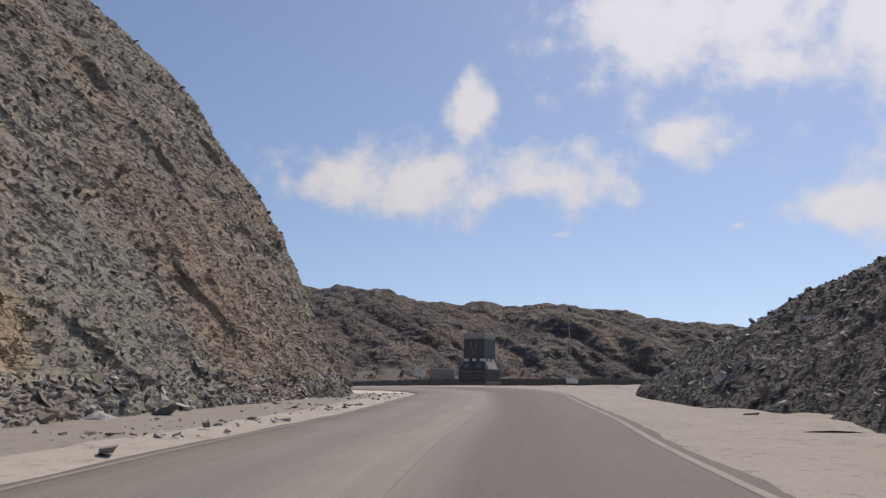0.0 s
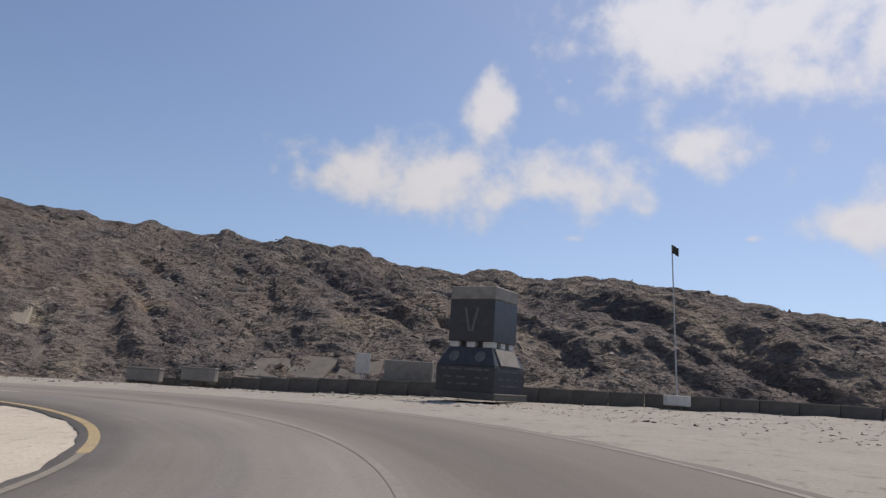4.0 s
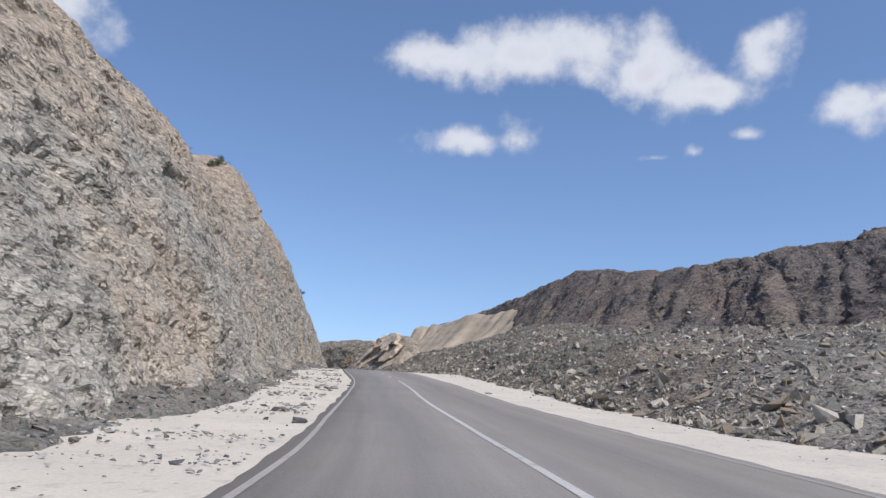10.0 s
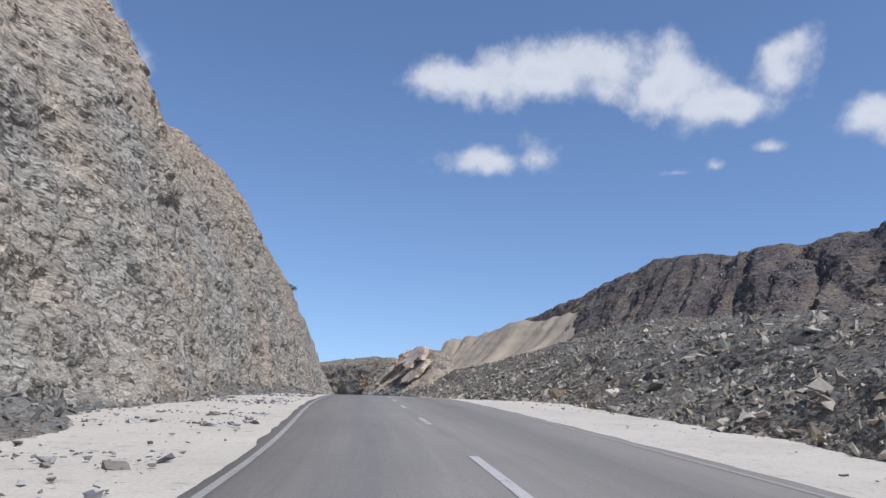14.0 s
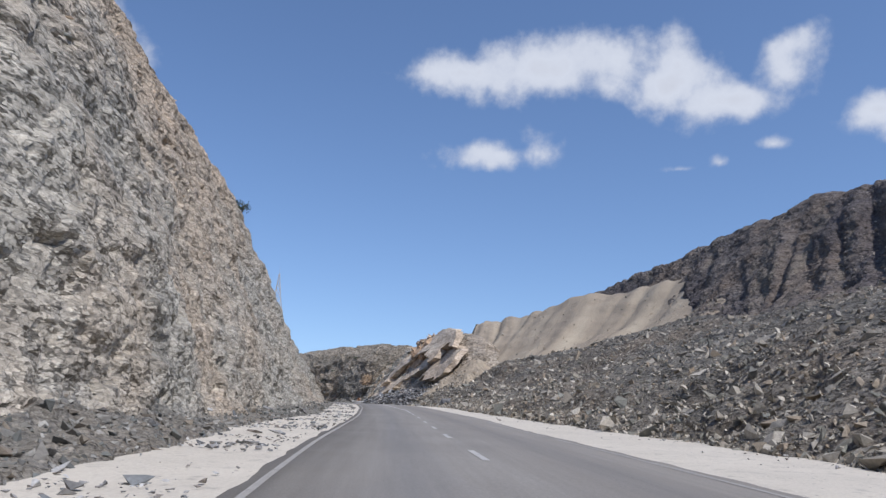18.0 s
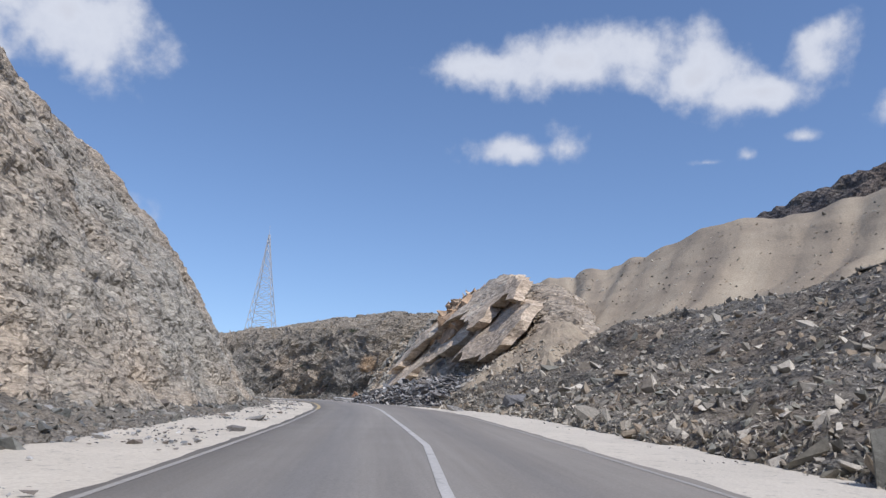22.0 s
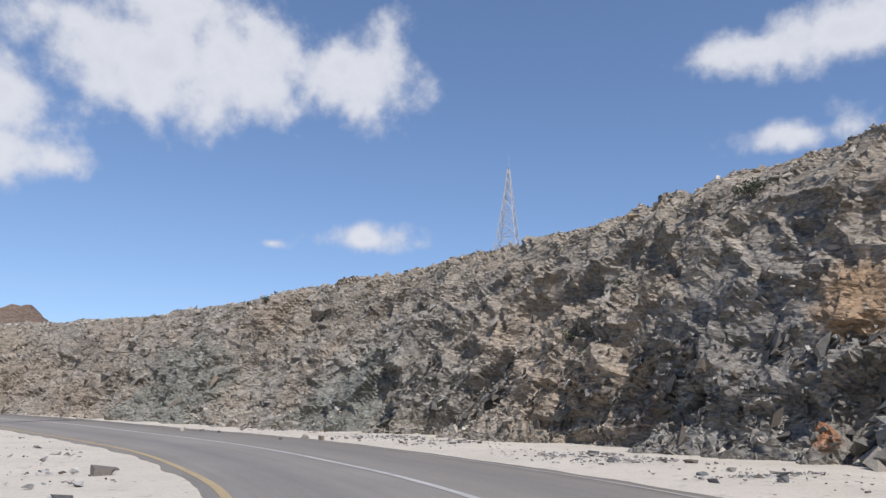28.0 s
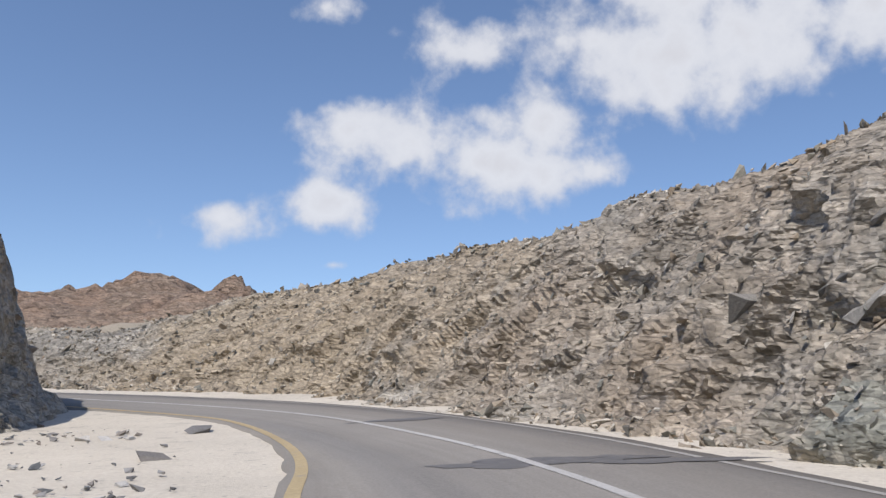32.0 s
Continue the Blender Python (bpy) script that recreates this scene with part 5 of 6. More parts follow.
def sizes_of(n, rng, mean, spread, low, high):
    return np.clip(np.exp(rng.normal(math.log(mean), spread, n)), low, high)


rng = np.random.default_rng(11)
# rubble bank: a carpet of broken rock, the larger pieces nearest the road one by one
n = 38000
strew("rubble", pick(gK, n, rng, 0.03, 0.96, 0, 1, 1.7), sizes_of(n, rng, 0.10, 0.6, 0.04, 0.6), SHARDS, STONES, "grey broken rock covering the bank", "rubble", 21, 0.9)
n = 32000
strew("rubble", pick(gK, n, rng, 0.02, 0.75, 0.1, 0.97, 1.8), sizes_of(n, rng, 0.062, 0.45, 0.03, 0.2), SHARDS, STONES, "small grey stones between the broken rock", "rubble", 20, 0.8)
n = 1500
strew("rubble", pick(gK, n, rng, 0.05, 0.7), sizes_of(n, rng, 0.16, 0.5, 0.1, 0.7), SHARDS, STONES, "flat grey slabs lying on the bank", "rubble", 22, 0.6)
for p, k in zip(pick(gK, 260, rng, 0.08, 0.45, 0.15, 0.86), sizes_of(260, rng, 0.15, 0.5, 0.09, 0.6)):
    loose_stone(p, k, rng, STONES_ONE, bank, "chunk" if rng.random() < 0.2 else "flag", "stone", 0.5)
n = 9000
strew("rubble", pick(gK, n, rng, 0.03, 0.95, 0.0, 0.27), sizes_of(n, rng, 0.085, 0.5, 0.04, 0.4), SHARDS, PALE_STONES, "pale grey stones at the start of the bank", "rubble", 19, 0.7)
# first heap
n = 12000
strew("rubble", pick(gH, n, rng, 0.03, 0.72, 0.3, 1.0), sizes_of(n, rng, 0.072, 0.55, 0.035, 0.35), SHARDS, DARK_STONES, "dark broken shale covering the heap", "rubble", 23, 0.7)
for p, k in zip(pick(gH, 120, rng, 0.03, 0.3, 0.45, 0.98), sizes_of(120, rng, 0.17, 0.4, 0.1, 0.4)):
    loose_stone(p, k, rng, DARK_ONE, heap, "flag")

BED = (0.40, -0.61, 0.68)        # the beds dip to the road at the outcrop and the wall


def crust(g, n, mean, spread, low, high, shapes, mat, label, seed, tumble, span=(0.02, 0.98, 0, 1), bed=None, sink=0.35, side=1.0):
    """Broken blocks bedded in a rock face."""
    k = sizes_of(n, rng, mean, spread, low, high)
    i = (span[2] + (span[3] - span[2]) * rng.random(n)) * (g.shape[0] - 2)
    j = (span[0] + (span[1] - span[0]) * rng.random(n)) * (g.shape[1] - 2)
    a, b = i.astype(int), j.astype(int)
    p = g[a, b] + (g[a + 1, b] - g[a, b]) * (i - a)[:, None] + (g[a, b + 1] - g[a, b]) * (j - b)[:, None]
    p = p - normals(g)[a, b] * (side * sink * k)[:, None]
    return strew("broken_rock", p, k, shapes, mat, label, "broken rock", seed, tumble, bed)


WALL_STONE = stone_material("grey_wall_block", (0.16, 0.154, 0.136), (0.28, 0.265, 0.232), (0.40, 0.375, 0.325))
WALL_ONE = stone_material("grey_wall_slab", (0.15, 0.145, 0.132), (0.22, 0.21, 0.19), (0.30, 0.285, 0.255), True)
WALL_TAN = stone_material("tan_wall_block", (0.20, 0.175, 0.14), (0.33, 0.295, 0.24), (0.46, 0.42, 0.35))
CLIFF_STONE = stone_material("grey_cliff_block", (0.22, 0.21, 0.185), (0.35, 0.33, 0.29), (0.48, 0.45, 0.39))
CLIFF_TAN = stone_material("tan_cliff_block", (0.24, 0.20, 0.155), (0.37, 0.31, 0.24), (0.48, 0.41, 0.32))
FIRST_STONE = stone_material("brown_slope_block", (0.13, 0.118, 0.10), (0.235, 0.212, 0.18), (0.34, 0.305, 0.26))
SHALE_STONE = stone_material("dark_shale_block", (0.11, 0.096, 0.09), (0.20, 0.175, 0.155), (0.33, 0.285, 0.24))
SLAB_ONE = rock_material("pale_bedded_plate", (0.42, 0.35, 0.27), (0.52, 0.435, 0.335), (0.60, 0.515, 0.405), (0.42, 0.325, 0.235), 0.5, (28, 30, 0), None, 0.8, None, (), 0.4, 0.32)
ORANGE_ONE = rock_material("ochre_stained_block", (0.27, 0.19, 0.125), (0.42, 0.30, 0.20), (0.50, 0.40, 0.30), (0.42, 0.25, 0.14), 0.6, (20, 30, 0), None, 0.6, None, (), 0.4, 0.5)

crust(gW, 4500, 0.06, 0.5, 0.03, 0.2, SHARDS, WALL_STONE, "grey angular blocks of the rock wall", 401, 0.4, (0.04, 0.66, 0, 0.85), BED, 0.7)
crust(gW, 5000, 0.07, 0.5, 0.03, 0.25, SHARDS, WALL_TAN, "tan broken blocks high on the rock wall", 403, 0.5, (0.6, 0.98, 0, 1), BED, 0.4)
crust(gW, 2500, 0.06, 0.5, 0.03, 0.25, SHARDS, WALL_TAN, "tan broken blocks at the far end of the rock wall", 414, 0.6, (0.06, 0.6, 0.62, 1), BED, 0.5)
for p, k in zip(pick(gW, 90, rng, 0.12, 0.66, 0.10, 0.40), sizes_of(90, rng, 0.36, 0.4, 0.2, 0.8)):
    loose_stone(p - np.array((0.6, 0.0, 0.25)) * k * 0.6, k, rng, WALL_ONE, wall, "flag", "slab", 0.16, 1.0, BED)
crust(gW, 1500, 0.10, 0.5, 0.045, 0.4, SHARDS, stone_material("dark_wall_block", (0.075, 0.072, 0.066), (0.135, 0.128, 0.116), (0.22, 0.208, 0.185)), "dark slate blocks of the rock wall near the outcrop", 416, 0.4, (0.03, 0.3, 0.06, 0.25), BED, 0.5)
crust(gB, 3500, 0.09, 0.5, 0.04, 0.3, SHARDS, CLIFF_STONE, "grey angular blocks of the cliff", 404, 0.3, (0.06, 0.45, 0, 1), (0.1, 0.1, 0.98), 0.6)
crust(gB, 4500, 0.11, 0.5, 0.05, 0.4, SHARDS, CLIFF_TAN, "tan broken beds high on the cliff", 405, 0.2, (0.38, 0.85, 0, 1), (0.1, 0.1, 0.98), 0.62)
crust(gC, 2500, 0.12, 0.5, 0.06, 0.4, SHARDS, FIRST_STONE, "dark blocks of the shaded bluff", 407, 0.5, (0.05, 0.8, 0.2, 1))
crust(gA, 16000, 0.058, 0.5, 0.025, 0.22, SHARDS, FIRST_STONE, "brown broken chips of the cut slope", 408, 0.5, (0.03, 0.8, 0.2, 0.85), (0.5, 0.1, 0.85), 0.35, -1.0)
crust(gO, 1000, 0.16, 0.5, 0.07, 0.4, SHARDS, stone_material("pale_bedded_block", (0.24, 0.205, 0.165), (0.36, 0.31, 0.25), (0.45, 0.395, 0.32)), "broken pale pieces of the outcrop", 410, 0.25, (0.05, 0.5, 0.0, 1), BED)
crust(gO, 4500, 0.10, 0.5, 0.045, 0.35, SHARDS, WALL_STONE, "grey broken blocks at the outcrop's foot", 411, 0.7, (0.05, 0.24, 0.0, 0.42))
crust(gO, 2500, 0.20, 0.5, 0.08, 0.6, SHARDS, WALL_STONE, "grey beds at the outcrop's far end", 412, 0.3, (0.05, 0.55, 0.74, 1), BED)
crust(gF, 5000, 0.10, 0.5, 0.05, 0.4, SHARDS, SHALE_STONE, "brown scree beside the tan fan", 417, 0.5, (0.05, 0.8, 0.0, 0.30), None, 0.2)
crust(gF, 3000, 0.10, 0.5, 0.05, 0.4, SHARDS, STONES, "grey scree beside the tan fan", 418, 0.5, (0.05, 0.6, 0.0, 0.34), None, 0.2)
crust(gF, 2000, 0.07, 0.5, 0.03, 0.3, SHARDS, WALL_TAN, "small stones on the scree fan", 413, 0.6, (0.12, 0.72, 0, 1))

# stones gather on the ribs of the ridge, the hollows between stay smooth
ri_ = rng.integers(int(0.1 * gR.shape[0]), int(0.72 * gR.shape[0]), 90000)
rj_ = (rng.uniform(0.03, 0.78, 90000) * gR.shape[1]).astype(int)
on_rib = (rib + 0.45 * rib2)[ri_, rj_] + rng.normal(0, 0.35, 90000) > 0.3
near_ = (ri_ > 0.1 * gR.shape[0]) & (ri_ < 0.8 * gR.shape[0])
rp_ = gR[ri_, rj_][on_rib & near_][:18000] + rng.normal(0, 0.2, (min(18000, int((on_rib & near_).sum())), 3)) * (1, 1, 0.1)
strew("broken_rock", rp_, sizes_of(len(rp_), rng, 0.10, 0.55, 0.05, 0.5), SHARDS, SHALE_STONE, "brown shale blocks gathered on the ribs of the ridge", "broken rock", 409, 0.7)


# the outcrop's beds: thick tilted plates with broken lips, one over the other
BED_Z = Vector(BED).normalized()
BED_X = Vector((0.70, 0.685, 0.2025))
BED_X = (BED_X - BED_Z * BED_X.dot(BED_Z)).normalized()
BED_Y = BED_Z.cross(BED_X)


def bed_plate(outline, level, thick, seed, mat):
    """A bed: an outline in metres along the strike and up the dip, a level over the bedding plane, and a thickness."""
    r = random.Random(seed)
    ring = []
    for (ax, ay), (bx, by) in zip(outline, outline[1:] + outline[:1]):
        n_ = max(1, int(math.hypot(bx - ax, by - ay) / 0.7))
        for k_ in range(n_):
            f_ = k_ / n_
            jut = 0.16 if k_ else 0.0
            ring.append((ax + (bx - ax) * f_ + r.gauss(0, jut), ay + (by - ay) * f_ + r.gauss(0, jut)))
    bm = bmesh.new()
    top = bm.faces.new([bm.verts.new((x_, y_, 0)) for x_, y_ in ring])
    low = bmesh.ops.extrude_face_region(bm, geom=[top])
    for v_ in [e_ for e_ in low["geom"] if isinstance(e_, bmesh.types.BMVert)]:
        v_.co.z -= thick
        v_.co.x += r.gauss(0, 0.08)
        v_.co.y += 0.75 + r.gauss(0, 0.15)
    bmesh.ops.recalc_face_normals(bm, faces=bm.faces[:])
    bmesh.ops.triangulate(bm, faces=bm.faces[:])
    bmesh.ops.subdivide_edges(bm, edges=[e_ for e_ in bm.edges if e_.calc_length() > 0.9], cuts=3, use_grid_fill=True)
    bmesh.ops.triangulate(bm, faces=bm.faces[:])
    co = np.array([v_.co[:] for v_ in bm.verts])
    dz = 0.30 * fbm(co * 0.3 + seed, 4, seed) + 0.06 * np.round(2.2 * fbm(co * np.array((0.16, 0.5, 1.0)) + seed, 2, seed + 1)) / 2.2
    for v_, d_ in zip(bm.verts, dz):
        v_.co.z += level + float(d_)
        v_.co = Vector((-252.6, -3.0, 8.0)) + BED_X * v_.co.x + BED_Y * v_.co.y + BED_Z * v_.co.z
    return part("plate", bm, mat, outcrop)


BEDS = [
    ([(-15.6, 0.9), (-13, 4.0), (-8.7, 6.2), (-2.4, 6.2), (-1.6, 4.0), (1.0, 3.0), (3.0, 0.9), (4.8, 1.4), (3.8, 4.0), (6.5, 4.2), (9.2, 2.6), (8.4, 4.6), (6.3, 6.6), (2, 9.6), (-4.6, 12.0), (-11, 10.5), (-16, 6)], 0.45, 0.85),
    ([(-19, -1.6), (-14, 0.2), (-9.5, -0.2), (-8.6, 1.8), (-4.4, 2.6), (-3.8, 0.8), (-1.2, 1.6), (-0.8, 5.0), (0.5, 8.0), (-8, 8.5), (-16, 5.0), (-20, 1.0)], -0.75, 1.0),
    ([(-13, -3.4), (-8.4, -2.2), (-7.4, -0.4), (-2.6, -0.2), (-2.0, -2.2), (0.4, -1.4), (1.0, 5.0), (-6, 6.0), (-12, 3.0)], -1.8, 0.9),
    ([(0.6, 0.2), (1.4, -1.6), (3.6, -1.2), (4.4, -2.6), (7.6, -2.4), (8.4, -3.6), (11.6, -3.0), (12.3, -0.4), (10.5, 2.6), (8.4, 4.2), (4.0, 6.0), (0.8, 4.4)], -0.8, 0.8),
    ([(-10, -5.4), (-5.0, -4.6), (0.0, -5.0), (4.0, -6.2), (8.0, -6.0), (10, 0.0), (2.0, 2.0), (-6, 1.0), (-11, -1.5)], -2.6, 1.4),
]
for k_, (ring_, lv_, th_) in enumerate(BEDS):
    bed_plate(ring_, lv_, th_, 600 + k_ * 13, SLAB_ONE)
crust(gO, 700, 0.30, 0.45, 0.12, 0.8, SHARDS, stone_material("ochre_stained_rock", (0.26, 0.19, 0.125), (0.40, 0.29, 0.20), (0.48, 0.38, 0.28)), "ochre stained blocks at the top of the outcrop", 415, 0.6, (0.36, 0.56, 0.60, 0.76), None, 0.4)
for p, k in zip(pick(gO, 12, rng, 0.34, 0.46, 0.60, 0.76), sizes_of(12, rng, 2.0, 0.25, 1.4, 3.0)):
    loose_stone(p + np.array((-0.4, 0.5, -0.3)), k, rng, ORANGE_ONE, outcrop, "chunk", "block", 0.35, 1.1)

# tan fines spilling round the end of the outcrop
ca, cb = np.meshgrid(np.linspace(0.02, 1, 36), np.linspace(0, 2 * math.pi, 90), indexing="ij")
cr = ca * 12.5 * (1 + 0.12 * fbm(np.stack((np.cos(cb) * 2, np.sin(cb) * 2, 0 * cb), -1), 3, 71))
gS = np.stack((-245.9 + cr * np.cos(cb), 8.4 + cr * np.sin(cb), 10.9 - 10.0 * np.sqrt(ca ** 2 + 0.012) + 0.3 * fbm(np.stack((cr * np.cos(cb), cr * np.sin(cb), 0 * cr), -1), 4, 72)), -1)
tagged(skin("scree_cone", gS, FINES, False), "cone of tan fine scree at the end of the outcrop", "scree slope", kind="structure")

n = 4500
strew("rubble", pick(gS, n, rng, 0.0, 1.0, 0.25, 0.9), sizes_of(n, rng, 0.07, 0.55, 0.03, 0.35), SHARDS, WALL_TAN, "broken stones lying on the tan fines", "rubble", 18, 0.6)
n = 3500
strew("rubble", pick(gS, n, rng, 0.0, 1.0, 0.45, 0.95), sizes_of(n, rng, 0.10, 0.55, 0.04, 0.45), SHARDS, STONES, "grey stones low on the tan fines", "rubble", 17, 0.6)

# talus along the foot of the long cliff
TAL = [cut(t, w, [(-0.9, -0.5), (-0.1, 0.05), (1.2, 0.28 * k_), (2.2, 0.6 * k_), (3.6, 1.2 * k_)], 1.0) for t, w, k_ in zip(TOES_B, WAYS_B, [1.0] * 14 + [0.7] * 2 + [0.4] * 5)]
gT = relief(surface(TAL, 0.3, 0.22), [("swell", (5, 5, 5), 0.22), ("block", (0.8, 0.8, 0.5), 0.08), ("block", (0.4, 0.4, 0.3), 0.06)], (0, 0), 300, 1)
talus = tagged(skin("talus", gT, TALUS_ROCK, False), "strip of grey broken rock along the foot of the cliff", "rubble bank", kind="structure")
n = 12000
strew("rubble", pick(gT, n, rng, 0.02, 0.95), sizes_of(n, rng, 0.07, 0.5, 0.03, 0.3), SHARDS, TALUS_STONES, "small grey stones at the foot of the cliff", "rubble", 25, 0.6)
for p, k in zip(pick(gT, 150, rng, 0.1, 0.8), sizes_of(150, rng, 0.15, 0.4, 0.09, 0.4)):
    loose_stone(p, k, rng, DARK_ONE, talus, "flag")
n = 1800
strew("rubble", pick(gA, n, rng, 0.02, 0.08, 0.3, 0.75), sizes_of(n, rng, 0.11, 0.5, 0.05, 0.4), SHARDS, DARK_STONES, "stones fallen at the foot of the first slope", "rubble", 26, 0.5)
n = 5200
strew("rubble", pick(gW, n, rng, 0.03, 0.13), sizes_of(n, rng, 0.075, 0.5, 0.03, 0.3), SHARDS, STONES, "stones fallen at the foot of the rock wall", "rubble", 27, 0.5)
n = 6500
strew("rubble", pick(gW, n, rng, 0.6, 0.98), sizes_of(n, rng, 0.085, 0.5, 0.04, 0.3), SHARDS, stone_material("tan_scree_stone", (0.16, 0.14, 0.11), (0.29, 0.255, 0.2), (0.42, 0.38, 0.32)), "loose tan stones along the crest of the rock wall", "rubble", 28, 0.5)

# stones lying on the shoulders
def scatter_side(n, s0, s1, o0, o1, seed, size, label, power=1.0):
    r = np.random.default_rng(seed)
    s_ = s0 + (s1 - s0) * r.random(n)
    s_ = s_ + 1.8 * np.sin(s_ * 1.7) + 2.5 * np.sin(s_ * 0.61)
    return strew("shoulder_stones", on_road(s_, o0 + (o1 - o0) * r.random(n) ** power, 0.0), sizes_of(n, r, size * 0.55, 0.6, 0.015, 0.18), SHARDS, DARK_STONES, label, "stones", seed, 0.15)


scatter_side(5600, station(-36, 72), station(-245, -9), -9.5, -4.4, 31, 0.065, "small dark stones strewn on the left gravel", 0.7)
scatter_side(900, station(-36, 72), station(-236, -4), 5.0, 9.5, 32, 0.05, "small dark stones along the rubble bank", 0.5)
scatter_side(700, 30, station(-1, 52), -8.5, -4.6, 33, 0.08, "dark stones strewn by the first slope", 0.6)
scatter_side(900, station(-248, -11), station(-254, -78.6), -11, -4.6, 34, 0.075, "dark stones strewn inside the last bend", 0.8)
scatter_side(3200, station(-250, -13), station(-262, -72), 4.6, 8.6, 35, 0.06, "stones along the foot of the rock wall", 0.5)
n = 5000
strew("apron_stones", pick(gP, n, rng, 0.2, 0.98, 0.12, 1.0), sizes_of(n, rng, 0.05, 0.5, 0.02, 0.2), SHARDS, STONES, "small stones strewn over the dusty apron", "stones", 37, 0.2)
n = 4000
strew("apron_stones", pick(gP, n, rng, 0.72, 0.97, 0.2, 1.0), sizes_of(n, rng, 0.08, 0.5, 0.03, 0.3), SHARDS, FIRST_STONE, "brown debris along the foot of the low wall", "stones", 38, 0.3)
r2 = np.random.default_rng(5)
for x, y, k, sq in ((-66.4, 58.3, 0.34, 0.8), (-63.0, 60.5, 0.30, 0.7), (-72.7, 56.4, 0.22, 0.8), (-210.0, 3.7, 0.42, 0.6), (-204.6, 6.3, 0.40, 0.6), (-257.0, -30.7, 0.42, 0.8), (-254.3, -26.6, 0.36, 0.8),
                    (-239.9, -16.3, 1.0, 0.6), (-5.7, 11.4, 0.34, 0.6), (-6.2, 17.1, 0.22, 0.9), (9.0, 25.8, 0.36, 0.8), (-134.9, 32.4, 0.28, 1.0), (-83.7, 53.1, 0.34, 0.7), (-83.2, 52.8, 0.28, 0.6), (-83.0, 52.4, 0.3, 0.6),
                    (-88.0, 52.3, 0.3, 0.6), (-89.4, 60.4, 0.3, 0.5), (-55.9, 75.6, 0.42, 0.7), (-15.4, 83.0, 0.34, 1.0), (-38.9, 78.2, 0.4, 0.6), (-59.5, 75.4, 0.3, 0.8), (-262.4, -65.6, 0.42, 0.6), (-262.2, -61.1, 0.4, 0.5),
                    (-157.7, 23.4, 0.34, 0.6), (-157.4, 22.8, 0.3, 0.5), (-133.7, 31.7, 0.2, 0.8)):
    s_ = station(x, y)
    off = (Vector((x, y)) - Vector(on_road(s_, 0)[:2])).dot(Vector((np.interp(s_, ALONG, RIGHT[:, 0]), np.interp(s_, ALONG, RIGHT[:, 1]))))
    ob = loose_stone((x, y, float(on_road(s_, off)[2]) + k * sq * 0.1), k * 0.8, r2, DARK_ONE, None, "flag", "boulder", 0.12, 1.2 * sq)
    tagged(ob, "dark flat stone lying on the pale shoulder", "stone", "stones on the shoulder")
for x, y, k, lab in ((-269.0, -38.2, 0.28, "grey-green stone lying on the road edge"), (-269.3, -37.6, 0.24, "split grey stone lying on the road edge"), (-269.5, -37.2, 0.16, "small grey stone lying on the road edge"), (-267.7, -38.1, 0.18, "flat grey stone lying on the road"),
                     (-269.0, -46.5, 0.26, "upright grey stone lying on the road"), (-269.6, -45.9, 0.22, "flat brown stone lying on the road"), (-269.6, -44.6, 0.17, "small brown stone lying on the road")):
    ob = loose_stone((x, y, float(on_road(station(x, y), 3.0)[2]) + k * 0.2), k * 0.65, r2, STONES_ONE, None, "chunk", "boulder", 0.2)
    tagged(ob, lab, "stone", "stones on the road")
tagged(rough_boulder((-231.4, 8.0, 3.6), 0.78, 3, DARK_ONE, CHUNKS, 0.2, 1.0), "large dark grey boulder at the foot of the rubble bank", "boulder")
tagged(rough_boulder((-233.0, 3.9, 3.0), 0.6, 5, DARK_ONE, FLAGS, 0.15, 1.2), "flat grey boulder at the foot of the rubble bank", "boulder")
ob = loose_stone((-273.6, -54.6, 2.3), 0.5, r2, stone_material("pale_boulder_stone", (0.3, 0.28, 0.24), (0.36, 0.33, 0.28), (0.42, 0.39, 0.34), True), None, "chunk", "boulder", 0.2, 1.3)
tagged(ob, "large pale boulder at the foot of the rock wall", "boulder")
for x, y, z, k in ((-11.6, 23.2, 0.6, 0.6), (-11.2, 21.2, 0.5, 0.55), (-10.0, 19.6, 0.25, 0.7), (-11.2, 25.5, 0.6, 0.5), (-9.4, 22.0, 0.3, 0.45)):
    tagged(rough_boulder((x, y, z), k, int(x * 10) % 97, DARK_ONE, FLAGS, 0.2, 1.2), "dark slab fallen at the foot of the first slope", "boulder", "fallen slabs")

# rock fall of dark slate across the lane
PILE = [
    [(-238.5, 1.2, 2.5), (-239.5, 2.2, 3.2), (-241, 4.0, 4.2), (-243, 6, 4.6)],
    [(-241.0, -2.2, 2.5), (-242.2, -0.8, 3.6), (-244, 1.5, 4.7), (-246, 4, 5.2)],
    [(-243.2, -6.0, 2.5), (-244.6, -4.4, 3.7), (-246.6, -2.0, 4.9), (-249, 1, 5.6)],
    [(-245.4, -8.8, 2.5), (-247.0, -7.2, 3.5), (-249.2, -5.0, 4.6), (-251.6, -2, 5.4)],
    [(-249.0, -11.0, 2.4), (-250.4, -9.8, 3.2), (-252.4, -8.2, 4.0), (-254.6, -6, 4.6)],
    [(-252.4, -12.6, 2.3), (-253.4, -11.9, 2.8), (-255.0, -11.0, 3.3), (-257, -9.6, 3.8)],
]
gL = relief(surface(PILE, 0.2, 0.2), [("swell", (3, 3, 3), 0.3), ("block", (1.1, 1.1, 0.4), 0.3), ("block", (0.5, 0.5, 0.2), 0.12)], (0.2, 0.1), 330, 1)
